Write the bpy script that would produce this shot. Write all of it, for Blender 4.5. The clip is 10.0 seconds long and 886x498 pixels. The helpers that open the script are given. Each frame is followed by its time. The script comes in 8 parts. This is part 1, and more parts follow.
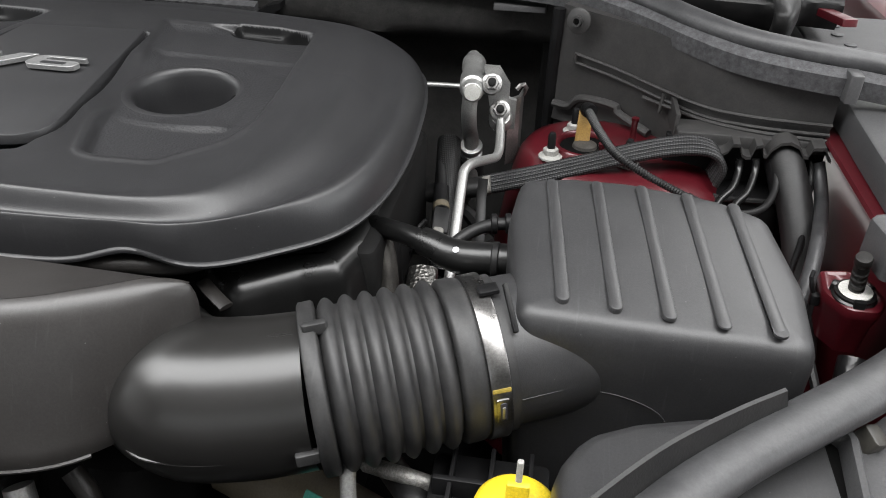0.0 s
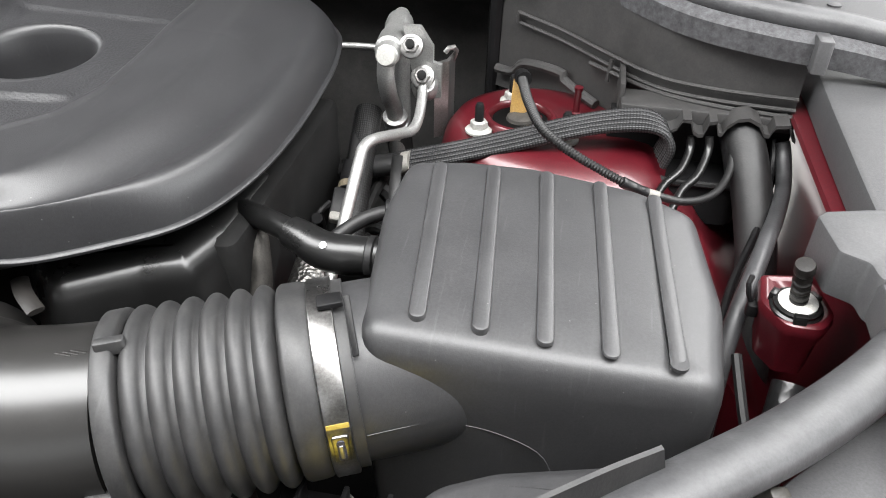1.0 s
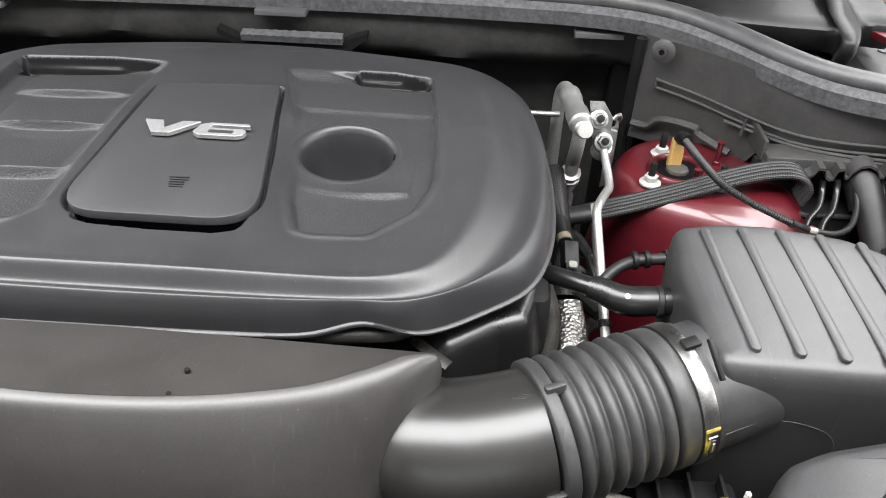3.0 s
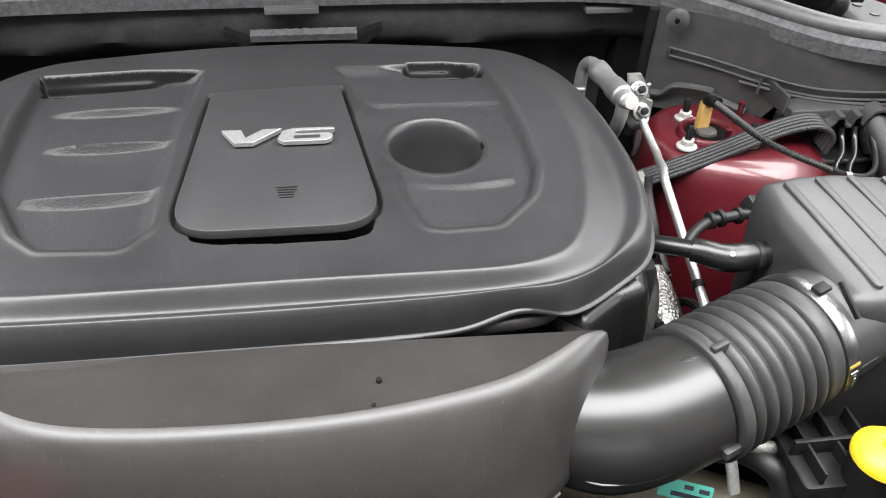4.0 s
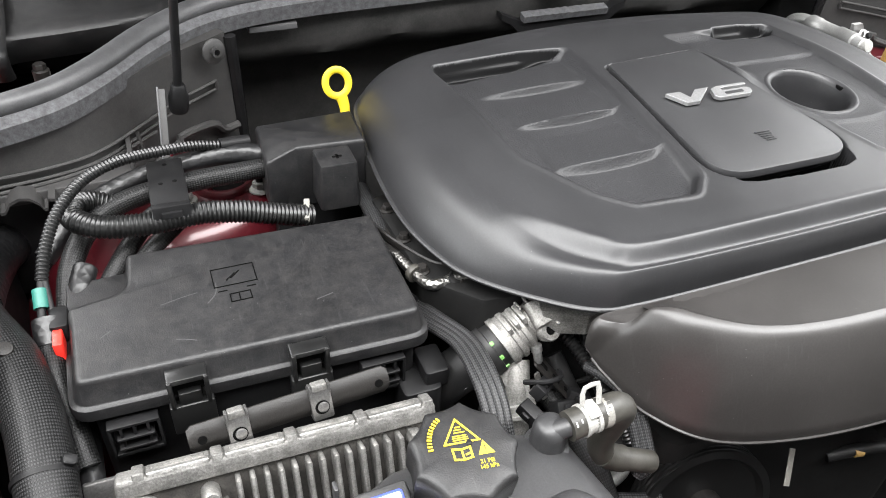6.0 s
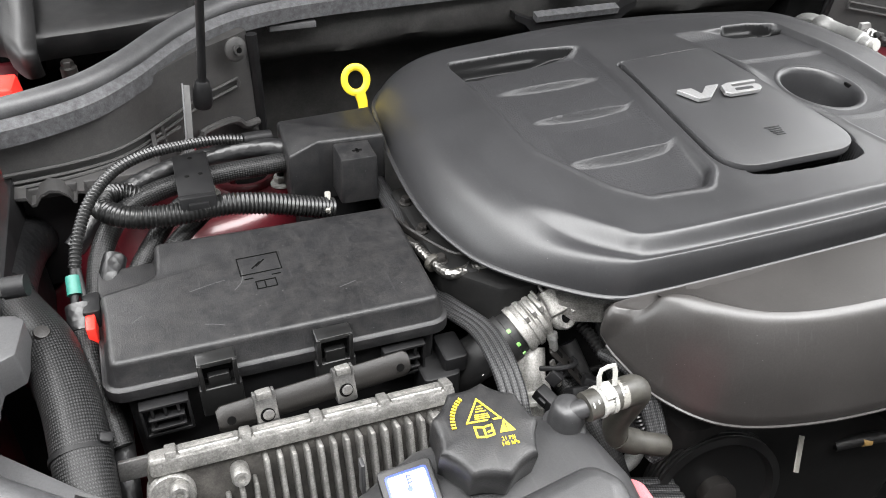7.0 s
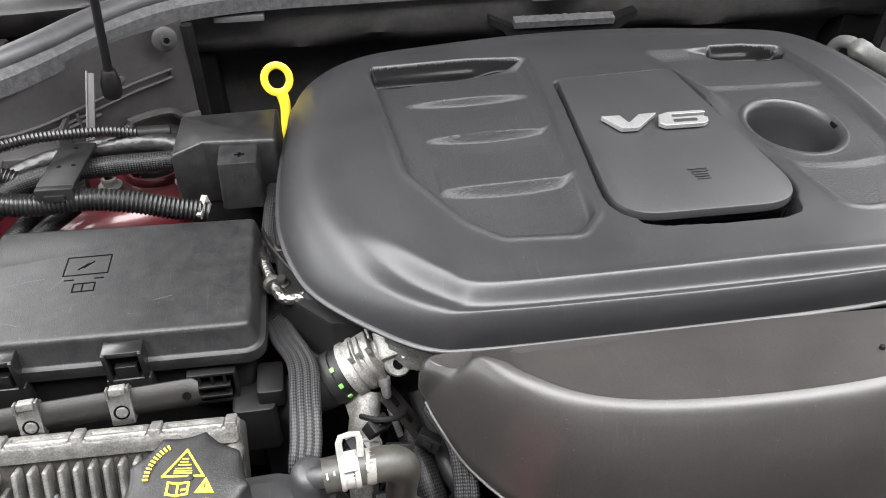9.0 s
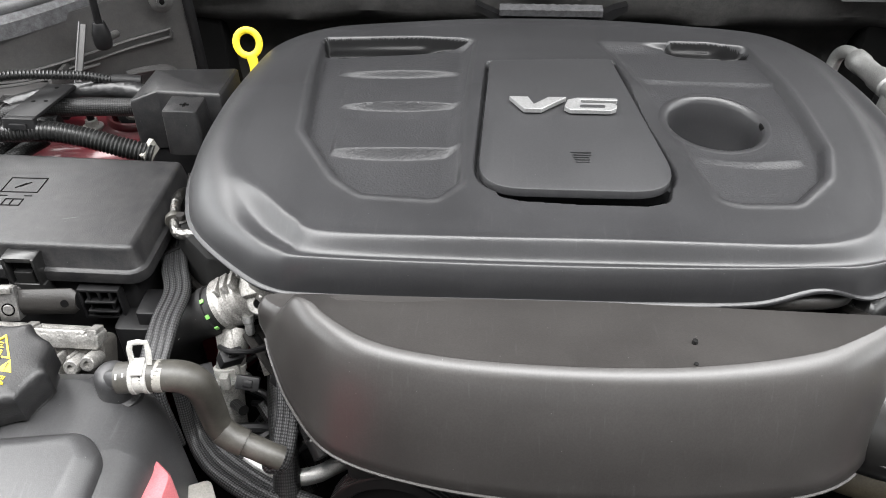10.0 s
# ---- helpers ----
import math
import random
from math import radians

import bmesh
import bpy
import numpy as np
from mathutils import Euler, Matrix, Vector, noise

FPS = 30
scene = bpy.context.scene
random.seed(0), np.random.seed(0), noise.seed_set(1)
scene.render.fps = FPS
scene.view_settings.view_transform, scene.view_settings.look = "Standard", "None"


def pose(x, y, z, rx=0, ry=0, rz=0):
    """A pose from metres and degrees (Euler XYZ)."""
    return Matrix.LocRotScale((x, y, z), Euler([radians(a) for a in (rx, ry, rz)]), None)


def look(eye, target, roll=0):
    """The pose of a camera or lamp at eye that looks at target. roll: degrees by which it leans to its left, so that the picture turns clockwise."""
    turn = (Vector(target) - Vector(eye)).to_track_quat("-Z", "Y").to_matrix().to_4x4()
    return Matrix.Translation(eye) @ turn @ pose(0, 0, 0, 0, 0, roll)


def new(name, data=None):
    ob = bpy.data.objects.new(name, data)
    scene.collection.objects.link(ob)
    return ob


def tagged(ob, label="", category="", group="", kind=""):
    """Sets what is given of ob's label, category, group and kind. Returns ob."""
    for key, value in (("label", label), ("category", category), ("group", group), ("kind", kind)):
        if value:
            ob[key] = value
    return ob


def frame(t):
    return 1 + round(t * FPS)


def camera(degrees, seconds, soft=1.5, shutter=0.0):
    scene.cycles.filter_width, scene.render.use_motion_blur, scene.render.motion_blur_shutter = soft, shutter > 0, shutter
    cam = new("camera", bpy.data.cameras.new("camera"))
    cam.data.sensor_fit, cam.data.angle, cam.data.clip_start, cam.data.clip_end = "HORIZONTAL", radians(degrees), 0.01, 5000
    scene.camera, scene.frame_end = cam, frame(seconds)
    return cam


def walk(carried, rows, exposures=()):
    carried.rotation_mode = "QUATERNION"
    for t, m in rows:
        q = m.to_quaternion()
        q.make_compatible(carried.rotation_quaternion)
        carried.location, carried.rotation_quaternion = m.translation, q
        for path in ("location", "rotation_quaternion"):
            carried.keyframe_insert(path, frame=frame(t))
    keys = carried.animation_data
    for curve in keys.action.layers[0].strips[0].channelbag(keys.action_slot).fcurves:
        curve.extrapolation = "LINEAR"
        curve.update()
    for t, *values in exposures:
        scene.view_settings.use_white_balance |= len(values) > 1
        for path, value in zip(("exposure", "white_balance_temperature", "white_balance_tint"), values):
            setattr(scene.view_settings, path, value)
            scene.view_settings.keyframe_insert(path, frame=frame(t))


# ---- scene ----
cam = camera(60.0, 10.0, soft=1.0)
PATH = [
    (0, (0.449, -0.424, 1.234), (0.21, 1.229, 0.134), 1.6),
    (0.5, (0.509, -0.361, 1.208), (0.233, 1.257, 0.065), 1.4),
    (1, (0.533, -0.32, 1.205), (0.258, 1.268, 0.021), 1.6),
    (1.5, (0.54, -0.304, 1.214), (0.268, 1.28, 0.022), 1.4),
    (2, (0.499, -0.31, 1.255), (0.239, 1.273, 0.061), 1.3),
    (2.5, (0.388, -0.394, 1.309), (0.193, 1.192, 0.106), 1.5),
    (3, (0.252, -0.454, 1.339), (0.179, 1.142, 0.136), 1.8),
    (3.2, (0.209, -0.454, 1.336), (0.19, 1.146, 0.136), 1.8),
    (4.3, (-0.041, -0.449, 1.337), (0.299, 1.088, 0.103), 2.0),
    (4.5, (-0.128, -0.45, 1.337), (0.305, 1.064, 0.104), 2.7),
    (4.8, (-0.279, -0.453, 1.35), (0.254, 1.024, 0.111), 3.0),
    (5, (-0.362, -0.446, 1.357), (0.219, 1.009, 0.114), 3.4),
    (5.2, (-0.428, -0.437, 1.364), (0.182, 1.004, 0.119), 3.5),
    (5.5, (-0.513, -0.413, 1.366), (0.117, 1.018, 0.119), 3.5),
    (5.7, (-0.543, -0.403, 1.363), (0.088, 1.024, 0.112), 3.4),
    (6.8, (-0.583, -0.418, 1.357), (0.044, 1.019, 0.116), 3.2),
    (7, (-0.586, -0.422, 1.362), (0.032, 1.018, 0.119), 3.1),
    (7.5, (-0.574, -0.425, 1.368), (0.008, 1.026, 0.121), 2.9),
    (8, (-0.54, -0.425, 1.359), (-0.011, 1.043, 0.108), 2.7),
    (8.5, (-0.451, -0.425, 1.36), (-0.022, 1.067, 0.1), 1.9),
    (9, (-0.318, -0.419, 1.349), (-0.047, 1.107, 0.085), 1.0),
    (9.5, (-0.206, -0.427, 1.338), (-0.118, 1.122, 0.077), 0.2),
    (10, (-0.096, -0.478, 1.336), (-0.168, 1.08, 0.083), -0.2),
]
walk(cam, [(t, look(eye, target, roll)) for t, eye, target, roll in PATH],
     [(0.0, -0.90), (0.5, -0.28), (0.9, -0.01), (10.0, -0.01)])

# ---- world, lamps ----
world = bpy.data.worlds.new("world")
scene.world = world
world.use_nodes = True
world.node_tree.nodes["Background"].inputs[0].default_value = (0.95, 0.97, 1.0, 1)
world.node_tree.nodes["Background"].inputs[1].default_value = 0.02


def ceiling_lamp(name, x, y, z, sx, sy, power, colour=(1.0, 1.0, 1.0)):
    data = bpy.data.lights.new(name, "AREA")
    data.shape, data.size, data.size_y, data.energy, data.color = "RECTANGLE", sx, sy, power, colour
    ob = new(name, data)
    ob.location = (x, y, z)
    return ob


# rows of ceiling lamps over and before the car
ceiling_lamp("lamp_over", 0.0, -0.60, 3.05, 3.8, 1.3, 310.0)
ceiling_lamp("lamp_side", -2.1, 0.9, 3.05, 1.2, 4.8, 270.0)
ceiling_lamp("lamp_side", 2.1, 0.9, 3.05, 1.2, 4.8, 270.0)


def fill_lamp(x, y, z, wide, high, power, turn):
    """Fill light in an added, unseen window opening, to brighten the bay from that side."""
    data = bpy.data.lights.new("window_fill", "AREA")
    data.shape, data.size, data.size_y, data.energy, data.color = "RECTANGLE", wide, high, power, (0.97, 0.99, 1.0)
    ob = new("window_fill", data)
    ob.matrix_world = pose(x, y, z, 90, 0, turn)
    return ob


fill_lamp(0.0, -4.58, 1.9, 5.1, 1.75, 50.0, 0)
fill_lamp(-4.08, 0.5, 1.7, 4.1, 1.55, 170.0, -90)
fill_lamp(4.08, 0.5, 1.7, 4.1, 1.55, 170.0, 90)

# ---- mesh tools ----
V3 = Vector


def finish(bm, name, sharp=38):
    bmesh.ops.recalc_face_normals(bm, faces=bm.faces)
    me = bpy.data.meshes.new(name)
    bm.to_mesh(me)
    bm.free()
    me.polygons.foreach_set("use_smooth", [True] * len(me.polygons))
    me.set_sharp_from_angle(angle=radians(sharp))
    return me


def thing(name, label, category, at=(0, 0, 0), group="", kind=""):
    ob = new(name)
    ob.empty_display_size = 0.02
    ob.location = at
    return tagged(ob, label, category, group, kind)


def part(name, bm, material, parent, label="", sharp=38):
    me = bm if isinstance(bm, bpy.types.Mesh) else finish(bm, name, sharp)
    if not me.materials:
        me.materials.append(material)
    ob = new(name, me)
    ob.parent = parent
    if parent.type == "EMPTY":
        ob.matrix_parent_inverse = Matrix.Translation(parent.location).inverted()
    return tagged(ob, label)


def solo(name, bm, material, label, category, group="", kind="", sharp=38):
    me = finish(bm, name, sharp)
    me.materials.append(material)
    return tagged(new(name, me), label, category, group, kind)


def catmull(pts, n, closed=False):
    pts = [V3(p) for p in pts]
    out, m = [], len(pts)
    spans = m if closed else m - 1
    for i in range(spans):
        if closed:
            a, b, c, d = (pts[(i + k) % m] for k in (-1, 0, 1, 2))
        else:
            b, c = pts[i], pts[i + 1]
            a = pts[i - 1] if i else b * 2 - c
            d = pts[i + 2] if i + 2 < m else c * 2 - b
        for k in range(n):
            t = k / n
            out.append(0.5 * ((2 * b) + (c - a) * t + (2 * a - 5 * b + 4 * c - d) * t * t + (3 * b - a - 3 * c + d) * t ** 3))
    if not closed:
        out.append(pts[-1])
    return out


def resample(pts, step):
    s = [0.0]
    for a, b in zip(pts, pts[1:]):
        s.append(s[-1] + (b - a).length)
    n = max(2, int(round(s[-1] / step)) + 1)
    out, j = [], 0
    for k in range(n):
        d = s[-1] * k / (n - 1)
        while j < len(s) - 2 and s[j + 1] < d:
            j += 1
        f = (d - s[j]) / max(1e-9, s[j + 1] - s[j])
        out.append(pts[j].lerp(pts[j + 1], min(1, max(0, f))))
    return out, s[-1]


def loft(bm, rings, cap0=True, cap1=True, closed=True):
    vs = [[bm.verts.new(p) for p in r] for r in rings]
    n = len(vs[0])
    for a, b in zip(vs, vs[1:]):
        for i in range(n if closed else n - 1):
            j = (i + 1) % n
            bm.faces.new((a[i], a[j], b[j], b[i]))
    if closed and cap0:
        bm.faces.new(vs[0])
    if closed and cap1:
        bm.faces.new(list(reversed(vs[-1])))
    return vs


def tube(bm, pts, r, seg=14, step=0.006, ridge=None, flat=(1, 1), smooth=True, up=None, cap=True):
    """A pipe along pts. r: one radius or one for each point. ridge: pitch and depth of its corrugation."""
    pts = [V3(p) for p in pts]
    radii = r if isinstance(r, (list, tuple)) else [r] * len(pts)
    n = 8
    if smooth and len(pts) > 2:
        line = catmull(pts, n)
    else:
        line = [pts[0].lerp(pts[1], 0)] if len(pts) == 1 else []
        for a, b in zip(pts, pts[1:]):
            line += [a.lerp(b, k / n) for k in range(n)]
        line.append(pts[-1])
    wide = []
    for a, b in zip(radii, radii[1:]):
        wide += [a + (b - a) * k / n for k in range(n)]
    wide.append(radii[-1])
    if ridge:
        step = ridge[0] / 6
    fine, length = resample(line, step)
    m = len(fine)
    rr = np.interp(np.linspace(0, 1, m), np.linspace(0, 1, len(wide)), wide)
    if ridge:
        s = np.linspace(0, length, m)
        rr = rr - ridge[1] * (0.5 - 0.5 * np.cos(2 * np.pi * s / ridge[0]))
    rings, nrm = [], None
    for k in range(m):
        tan = (fine[min(m - 1, k + 1)] - fine[max(0, k - 1)]).normalized()
        if nrm is None:
            ref = V3(up) if up else (V3((0, 0, 1)) if abs(tan.z) < 0.9 else V3((0, 1, 0)))
            nrm = (ref - tan * ref.dot(tan)).normalized()
        else:
            nrm = (nrm - tan * nrm.dot(tan)).normalized()
        bi = tan.cross(nrm)
        rings.append([fine[k] + (nrm * math.cos(a) * flat[0] + bi * math.sin(a) * flat[1]) * rr[k] for a in (2 * math.pi * i / seg for i in range(seg))])
    vs = loft(bm, rings, cap, cap)
    # the sleeve's weave runs round and along: whole turns round, so that it closes
    uv = bm.loops.layers.uv.verify()
    round_count = max(3, round(2 * math.pi * max(rr) / 0.0021))
    place = {}
    for k, ring in enumerate(vs):
        for i, v in enumerate(ring):
            place[v] = (k, i)
    for f in bm.faces:
        if len(f.loops) != 4:
            continue
        idx = [place[l.vert][1] for l in f.loops if l.vert in place]
        if len(idx) < 4:
            continue
        wrap = max(idx) - min(idx) > 1
        for l in f.loops:
            k, i = place[l.vert]
            l[uv].uv = ((i + (seg if wrap and i == 0 else 0)) / seg * round_count, k / max(1, m - 1) * length / 0.0021)
    return bm


def pipe(pts, r, **kw):
    return tube(bmesh.new(), pts, r, **kw)


def arc_poly(pts, r, n=4):
    """A closed outline with rounded corners. r: one radius or one for each corner."""
    out, m = [], len(pts)
    for i in range(m):
        p, a, b = V3((*pts[i], 0)), V3((*pts[i - 1], 0)), V3((*pts[(i + 1) % m], 0))
        rad = r[i] if isinstance(r, (list, tuple)) else r
        u, v = (a - p), (b - p)
        la, lb = u.length, v.length
        u, v = u / la, v / lb
        cut = min(rad / max(0.05, math.tan(max(0.05, u.angle(v)) / 2)), la * 0.48, lb * 0.48)
        s, e = p + u * cut, p + v * cut
        for k in range(n + 1):
            t = k / n
            out.append(((1 - t) ** 2 * s + 2 * t * (1 - t) * p + t * t * e).to_2d())
    return out


def rrect(cx, cy, w, h, r, n=4):
    return arc_poly([(cx - w / 2, cy - h / 2), (cx + w / 2, cy - h / 2), (cx + w / 2, cy + h / 2), (cx - w / 2, cy + h / 2)], r, n)


def grow(line, d):
    """The outline moved outwards by d (counterclockwise outlines)."""
    m, out = len(line), []
    for i in range(m):
        a, b = line[i - 1], line[(i + 1) % m]
        t = (b - a)
        if t.length < 1e-9:
            t = V3((1, 0))
        t = t.normalized()
        out.append(line[i] + V3((t.y, -t.x)) * d)
    return out


def slab(bm, line, z0, z1, bevel=0.002, draft=0.0, top=None):
    """A block over an outline, its top edge rounded. draft: how far the foot stands out. top: height over a place, added to z1."""
    lift = top or (lambda x, y: 0.0)
    # no wider a bevel than the corners take
    for _ in range(8):
        g = grow(line, -bevel)
        if all((g[i] - g[i - 1]).dot(line[i] - line[i - 1]) > -1e-12 for i in range(len(line))):
            break
        bevel *= 0.7

    def ring(d, z, follow=1.0):
        return [(p.x, p.y, z + follow * lift(p.x, p.y)) for p in grow(line, d)]

    loft(bm, [ring(draft, z0, 0), ring(0, z1 - bevel), ring(-bevel * 0.3, z1 - bevel * 0.3), ring(-bevel, z1)])
    return bm


def block(x0, x1, y0, y1, z0, z1, r=0.003, bevel=0.0015, draft=0.0):
    return slab(bmesh.new(), rrect((x0 + x1) / 2, (y0 + y1) / 2, x1 - x0, y1 - y0, r, 3), z0, z1, bevel, draft)


def lathe(bm, profile, at, axis=(0, 0, 1), seg=32, waves=0, depth=0.0, wave_from=0.0, foot=True):
    """A turned body: profile of (radius, height) along axis from at. waves: scallops round it."""
    q = V3(axis).to_track_quat("Z", "Y").to_matrix()
    rings = []
    for r, h in profile:
        ring = []
        for i in range(seg):
            a = 2 * math.pi * i / seg
            k = r - (depth * abs(math.cos(a * waves / 2)) ** 0.8 if waves and r > wave_from else 0)
            ring.append(V3(at) + q @ V3((k * math.cos(a), k * math.sin(a), h)))
        rings.append(ring)
    loft(bm, rings, cap0=foot)
    return bm


def turned(profile, at, axis=(0, 0, 1), seg=24, **kw):
    return lathe(bmesh.new(), profile, at, axis, seg, **kw)


def frame_at(o, x, y):
    """A matrix with its origin at o, its x along x and its z square to x and y."""
    ex = V3(x).normalized()
    ez = ex.cross(V3(y)).normalized()
    ey = ez.cross(ex)
    return Matrix(((ex.x, ey.x, ez.x, o[0]), (ex.y, ey.y, ez.y, o[1]), (ex.z, ey.z, ez.z, o[2]), (0, 0, 0, 1)))


def moved(bm, m):
    bmesh.ops.transform(bm, matrix=m, verts=bm.verts)
    return bm


def merged(*bms):
    """Several meshes of one part as one."""
    out = bmesh.new()
    for b in bms:
        me = bpy.data.meshes.new("tmp")
        b.to_mesh(me)
        b.free()
        out.from_mesh(me)
        bpy.data.meshes.remove(me)
    return out


def hexnut(at, axis, r, h):
    q = V3(axis).to_track_quat("Z", "Y").to_matrix()
    bm = bmesh.new()
    rings = [[V3(at) + q @ V3((k * math.cos(a), k * math.sin(a), z)) for a in (math.pi / 3 * i for i in range(6))] for k, z in ((r, 0), (r, h * 0.85), (r * 0.85, h))]
    loft(bm, rings)
    return bm


def lettering(body, size, m, thick=0.0004, wide=1.0):
    cu = bpy.data.curves.new("lettering", "FONT")
    cu.body, cu.size, cu.extrude, cu.align_x, cu.align_y = body, size, thick, "CENTER", "CENTER"
    cu.resolution_u = 3
    ob = bpy.data.objects.new("lettering", cu)
    scene.collection.objects.link(ob)
    me = bpy.data.meshes.new_from_object(ob.evaluated_get(bpy.context.evaluated_depsgraph_get()))
    bpy.data.objects.remove(ob)
    bpy.data.curves.remove(cu)
    me.transform(m @ Matrix.Diagonal((wide, 1, 1, 1)))
    return me


def mirrored(x):
    """The other side of the car: its middle lies at x = -0.010."""
    return -0.020 - x

# ---- materials ----
def material(name, colour, rough=0.5, metal=0.0, vary=0.25, big=9.0, grain=900.0, bump=0.15, rough_vary=0.1, coat=0.0, coat_rough=0.06, dust=0.0, dust_colour=(0.32, 0.30, 0.28), spec=0.5, scuff=0.0, speck=0.22, relief=0.0004):
    """Paint, plastic or metal with stains at one scale, grain at another and, if asked for, a film of dust on what faces up."""
    m = bpy.data.materials.new(name)
    m.use_nodes = True
    nt = m.node_tree
    nd, ln = nt.nodes, nt.links
    b = nd["Principled BSDF"]
    co = nd.new("ShaderNodeTexCoord")
    n1, n2 = nd.new("ShaderNodeTexNoise"), nd.new("ShaderNodeTexNoise")
    n1.inputs["Scale"].default_value, n1.inputs["Detail"].default_value, n1.inputs["Roughness"].default_value = big, 6, 0.62
    n2.inputs["Scale"].default_value, n2.inputs["Detail"].default_value = grain, 2
    ln.new(co.outputs["Object"], n1.inputs["Vector"])
    ln.new(co.outputs["Object"], n2.inputs["Vector"])
    ramp = nd.new("ShaderNodeValToRGB")
    ramp.color_ramp.elements[0].position, ramp.color_ramp.elements[1].position = 0.3, 0.72
    lo, hi = [c * (1 - vary) for c in colour], [min(1, c * (1 + vary)) for c in colour]
    ramp.color_ramp.elements[0].color, ramp.color_ramp.elements[1].color = (*lo, 1), (*hi, 1)
    ln.new(n1.outputs["Fac"], ramp.inputs["Fac"])
    last = ramp.outputs["Color"]
    if speck:
        n5, r5, sc = nd.new("ShaderNodeTexNoise"), nd.new("ShaderNodeMapRange"), nd.new("ShaderNodeVectorMath")
        n5.inputs["Scale"].default_value, n5.inputs["Detail"].default_value, n5.inputs["Roughness"].default_value = 620, 4, 0.7
        r5.inputs["From Min"].default_value, r5.inputs["From Max"].default_value = 0.32, 0.68
        r5.inputs["To Min"].default_value, r5.inputs["To Max"].default_value = 1 - speck, 1 + speck
        sc.operation = "SCALE"
        ln.new(co.outputs["Object"], n5.inputs["Vector"])
        ln.new(n5.outputs["Fac"], r5.inputs["Value"])
        ln.new(last, sc.inputs[0])
        ln.new(r5.outputs["Result"], sc.inputs["Scale"])
        last = sc.outputs["Vector"]
    if dust:
        n3 = nd.new("ShaderNodeTexNoise")
        n3.inputs["Scale"].default_value, n3.inputs["Detail"].default_value, n3.inputs["Roughness"].default_value = 70, 10, 0.8
        ln.new(co.outputs["Object"], n3.inputs["Vector"])
        r3 = nd.new("ShaderNodeMapRange")
        r3.inputs["From Min"].default_value, r3.inputs["From Max"].default_value = 0.42, 0.8
        r3.inputs["To Max"].default_value = dust
        ln.new(n3.outputs["Fac"], r3.inputs["Value"])
        mix = nd.new("ShaderNodeMix")
        mix.data_type = "RGBA"
        mix.inputs[7].default_value = (*dust_colour, 1)
        ln.new(r3.outputs["Result"], mix.inputs[0])
        ln.new(last, mix.inputs[6])
        last = mix.outputs[2]
    if scuff:
        # fine rubbed streaks one way and the other, and sparse pale specks
        for turn, seed in ((0.6, 0.0), (-0.9, 3.7)):
            mp, n4, r4 = nd.new("ShaderNodeMapping"), nd.new("ShaderNodeTexNoise"), nd.new("ShaderNodeMapRange")
            mp.inputs["Rotation"].default_value, mp.inputs["Scale"].default_value = (0.2, 0.15, turn), (420, 26, 40)
            mp.inputs["Location"].default_value = (seed, seed, 0)
            n4.inputs["Scale"].default_value, n4.inputs["Detail"].default_value = 1.0, 3
            r4.inputs["From Min"].default_value, r4.inputs["From Max"].default_value, r4.inputs["To Max"].default_value = 0.64, 0.80, scuff
            ln.new(co.outputs["Object"], mp.inputs["Vector"])
            ln.new(mp.outputs["Vector"], n4.inputs["Vector"])
            ln.new(n4.outputs["Fac"], r4.inputs["Value"])
            mx = nd.new("ShaderNodeMix")
            mx.data_type = "RGBA"
            mx.inputs[7].default_value = (0.22, 0.22, 0.22, 1)
            ln.new(r4.outputs["Result"], mx.inputs[0])
            ln.new(last, mx.inputs[6])
            last = mx.outputs[2]
        vo, near, few, both = nd.new("ShaderNodeTexVoronoi"), nd.new("ShaderNodeMapRange"), nd.new("ShaderNodeMath"), nd.new("ShaderNodeMath")
        vo.inputs["Scale"].default_value = 230
        near.inputs["From Min"].default_value, near.inputs["From Max"].default_value = 0.11, 0.06
        few.operation, few.inputs[1].default_value = "GREATER_THAN", 0.95
        both.operation = "MULTIPLY"
        sepc = nd.new("ShaderNodeSeparateColor")
        ln.new(co.outputs["Object"], vo.inputs["Vector"])
        ln.new(vo.outputs["Distance"], near.inputs["Value"])
        ln.new(vo.outputs["Color"], sepc.inputs[0])
        ln.new(sepc.outputs[0], few.inputs[0])
        ln.new(near.outputs["Result"], both.inputs[0])
        ln.new(few.outputs[0], both.inputs[1])
        mx = nd.new("ShaderNodeMix")
        mx.data_type = "RGBA"
        mx.inputs[7].default_value = (0.09, 0.09, 0.088, 1)
        ln.new(both.outputs[0], mx.inputs[0])
        ln.new(last, mx.inputs[6])
        last = mx.outputs[2]
    ln.new(last, b.inputs["Base Color"])
    rr = nd.new("ShaderNodeMapRange")
    rr.inputs["To Min"].default_value, rr.inputs["To Max"].default_value = max(0.02, rough - rough_vary), min(1, rough + rough_vary)
    ln.new(n1.outputs["Fac"], rr.inputs["Value"])
    ln.new(rr.outputs["Result"], b.inputs["Roughness"])
    b.inputs["Metallic"].default_value = metal
    b.inputs["Coat Weight"].default_value = coat
    b.inputs["Coat Roughness"].default_value = coat_rough
    b.inputs["Specular IOR Level"].default_value = spec
    if bump:
        bu = nd.new("ShaderNodeBump")
        bu.inputs["Strength"].default_value, bu.inputs["Distance"].default_value = bump, relief
        ln.new(n2.outputs["Fac"], bu.inputs["Height"])
        ln.new(bu.outputs["Normal"], b.inputs["Normal"])
    return m


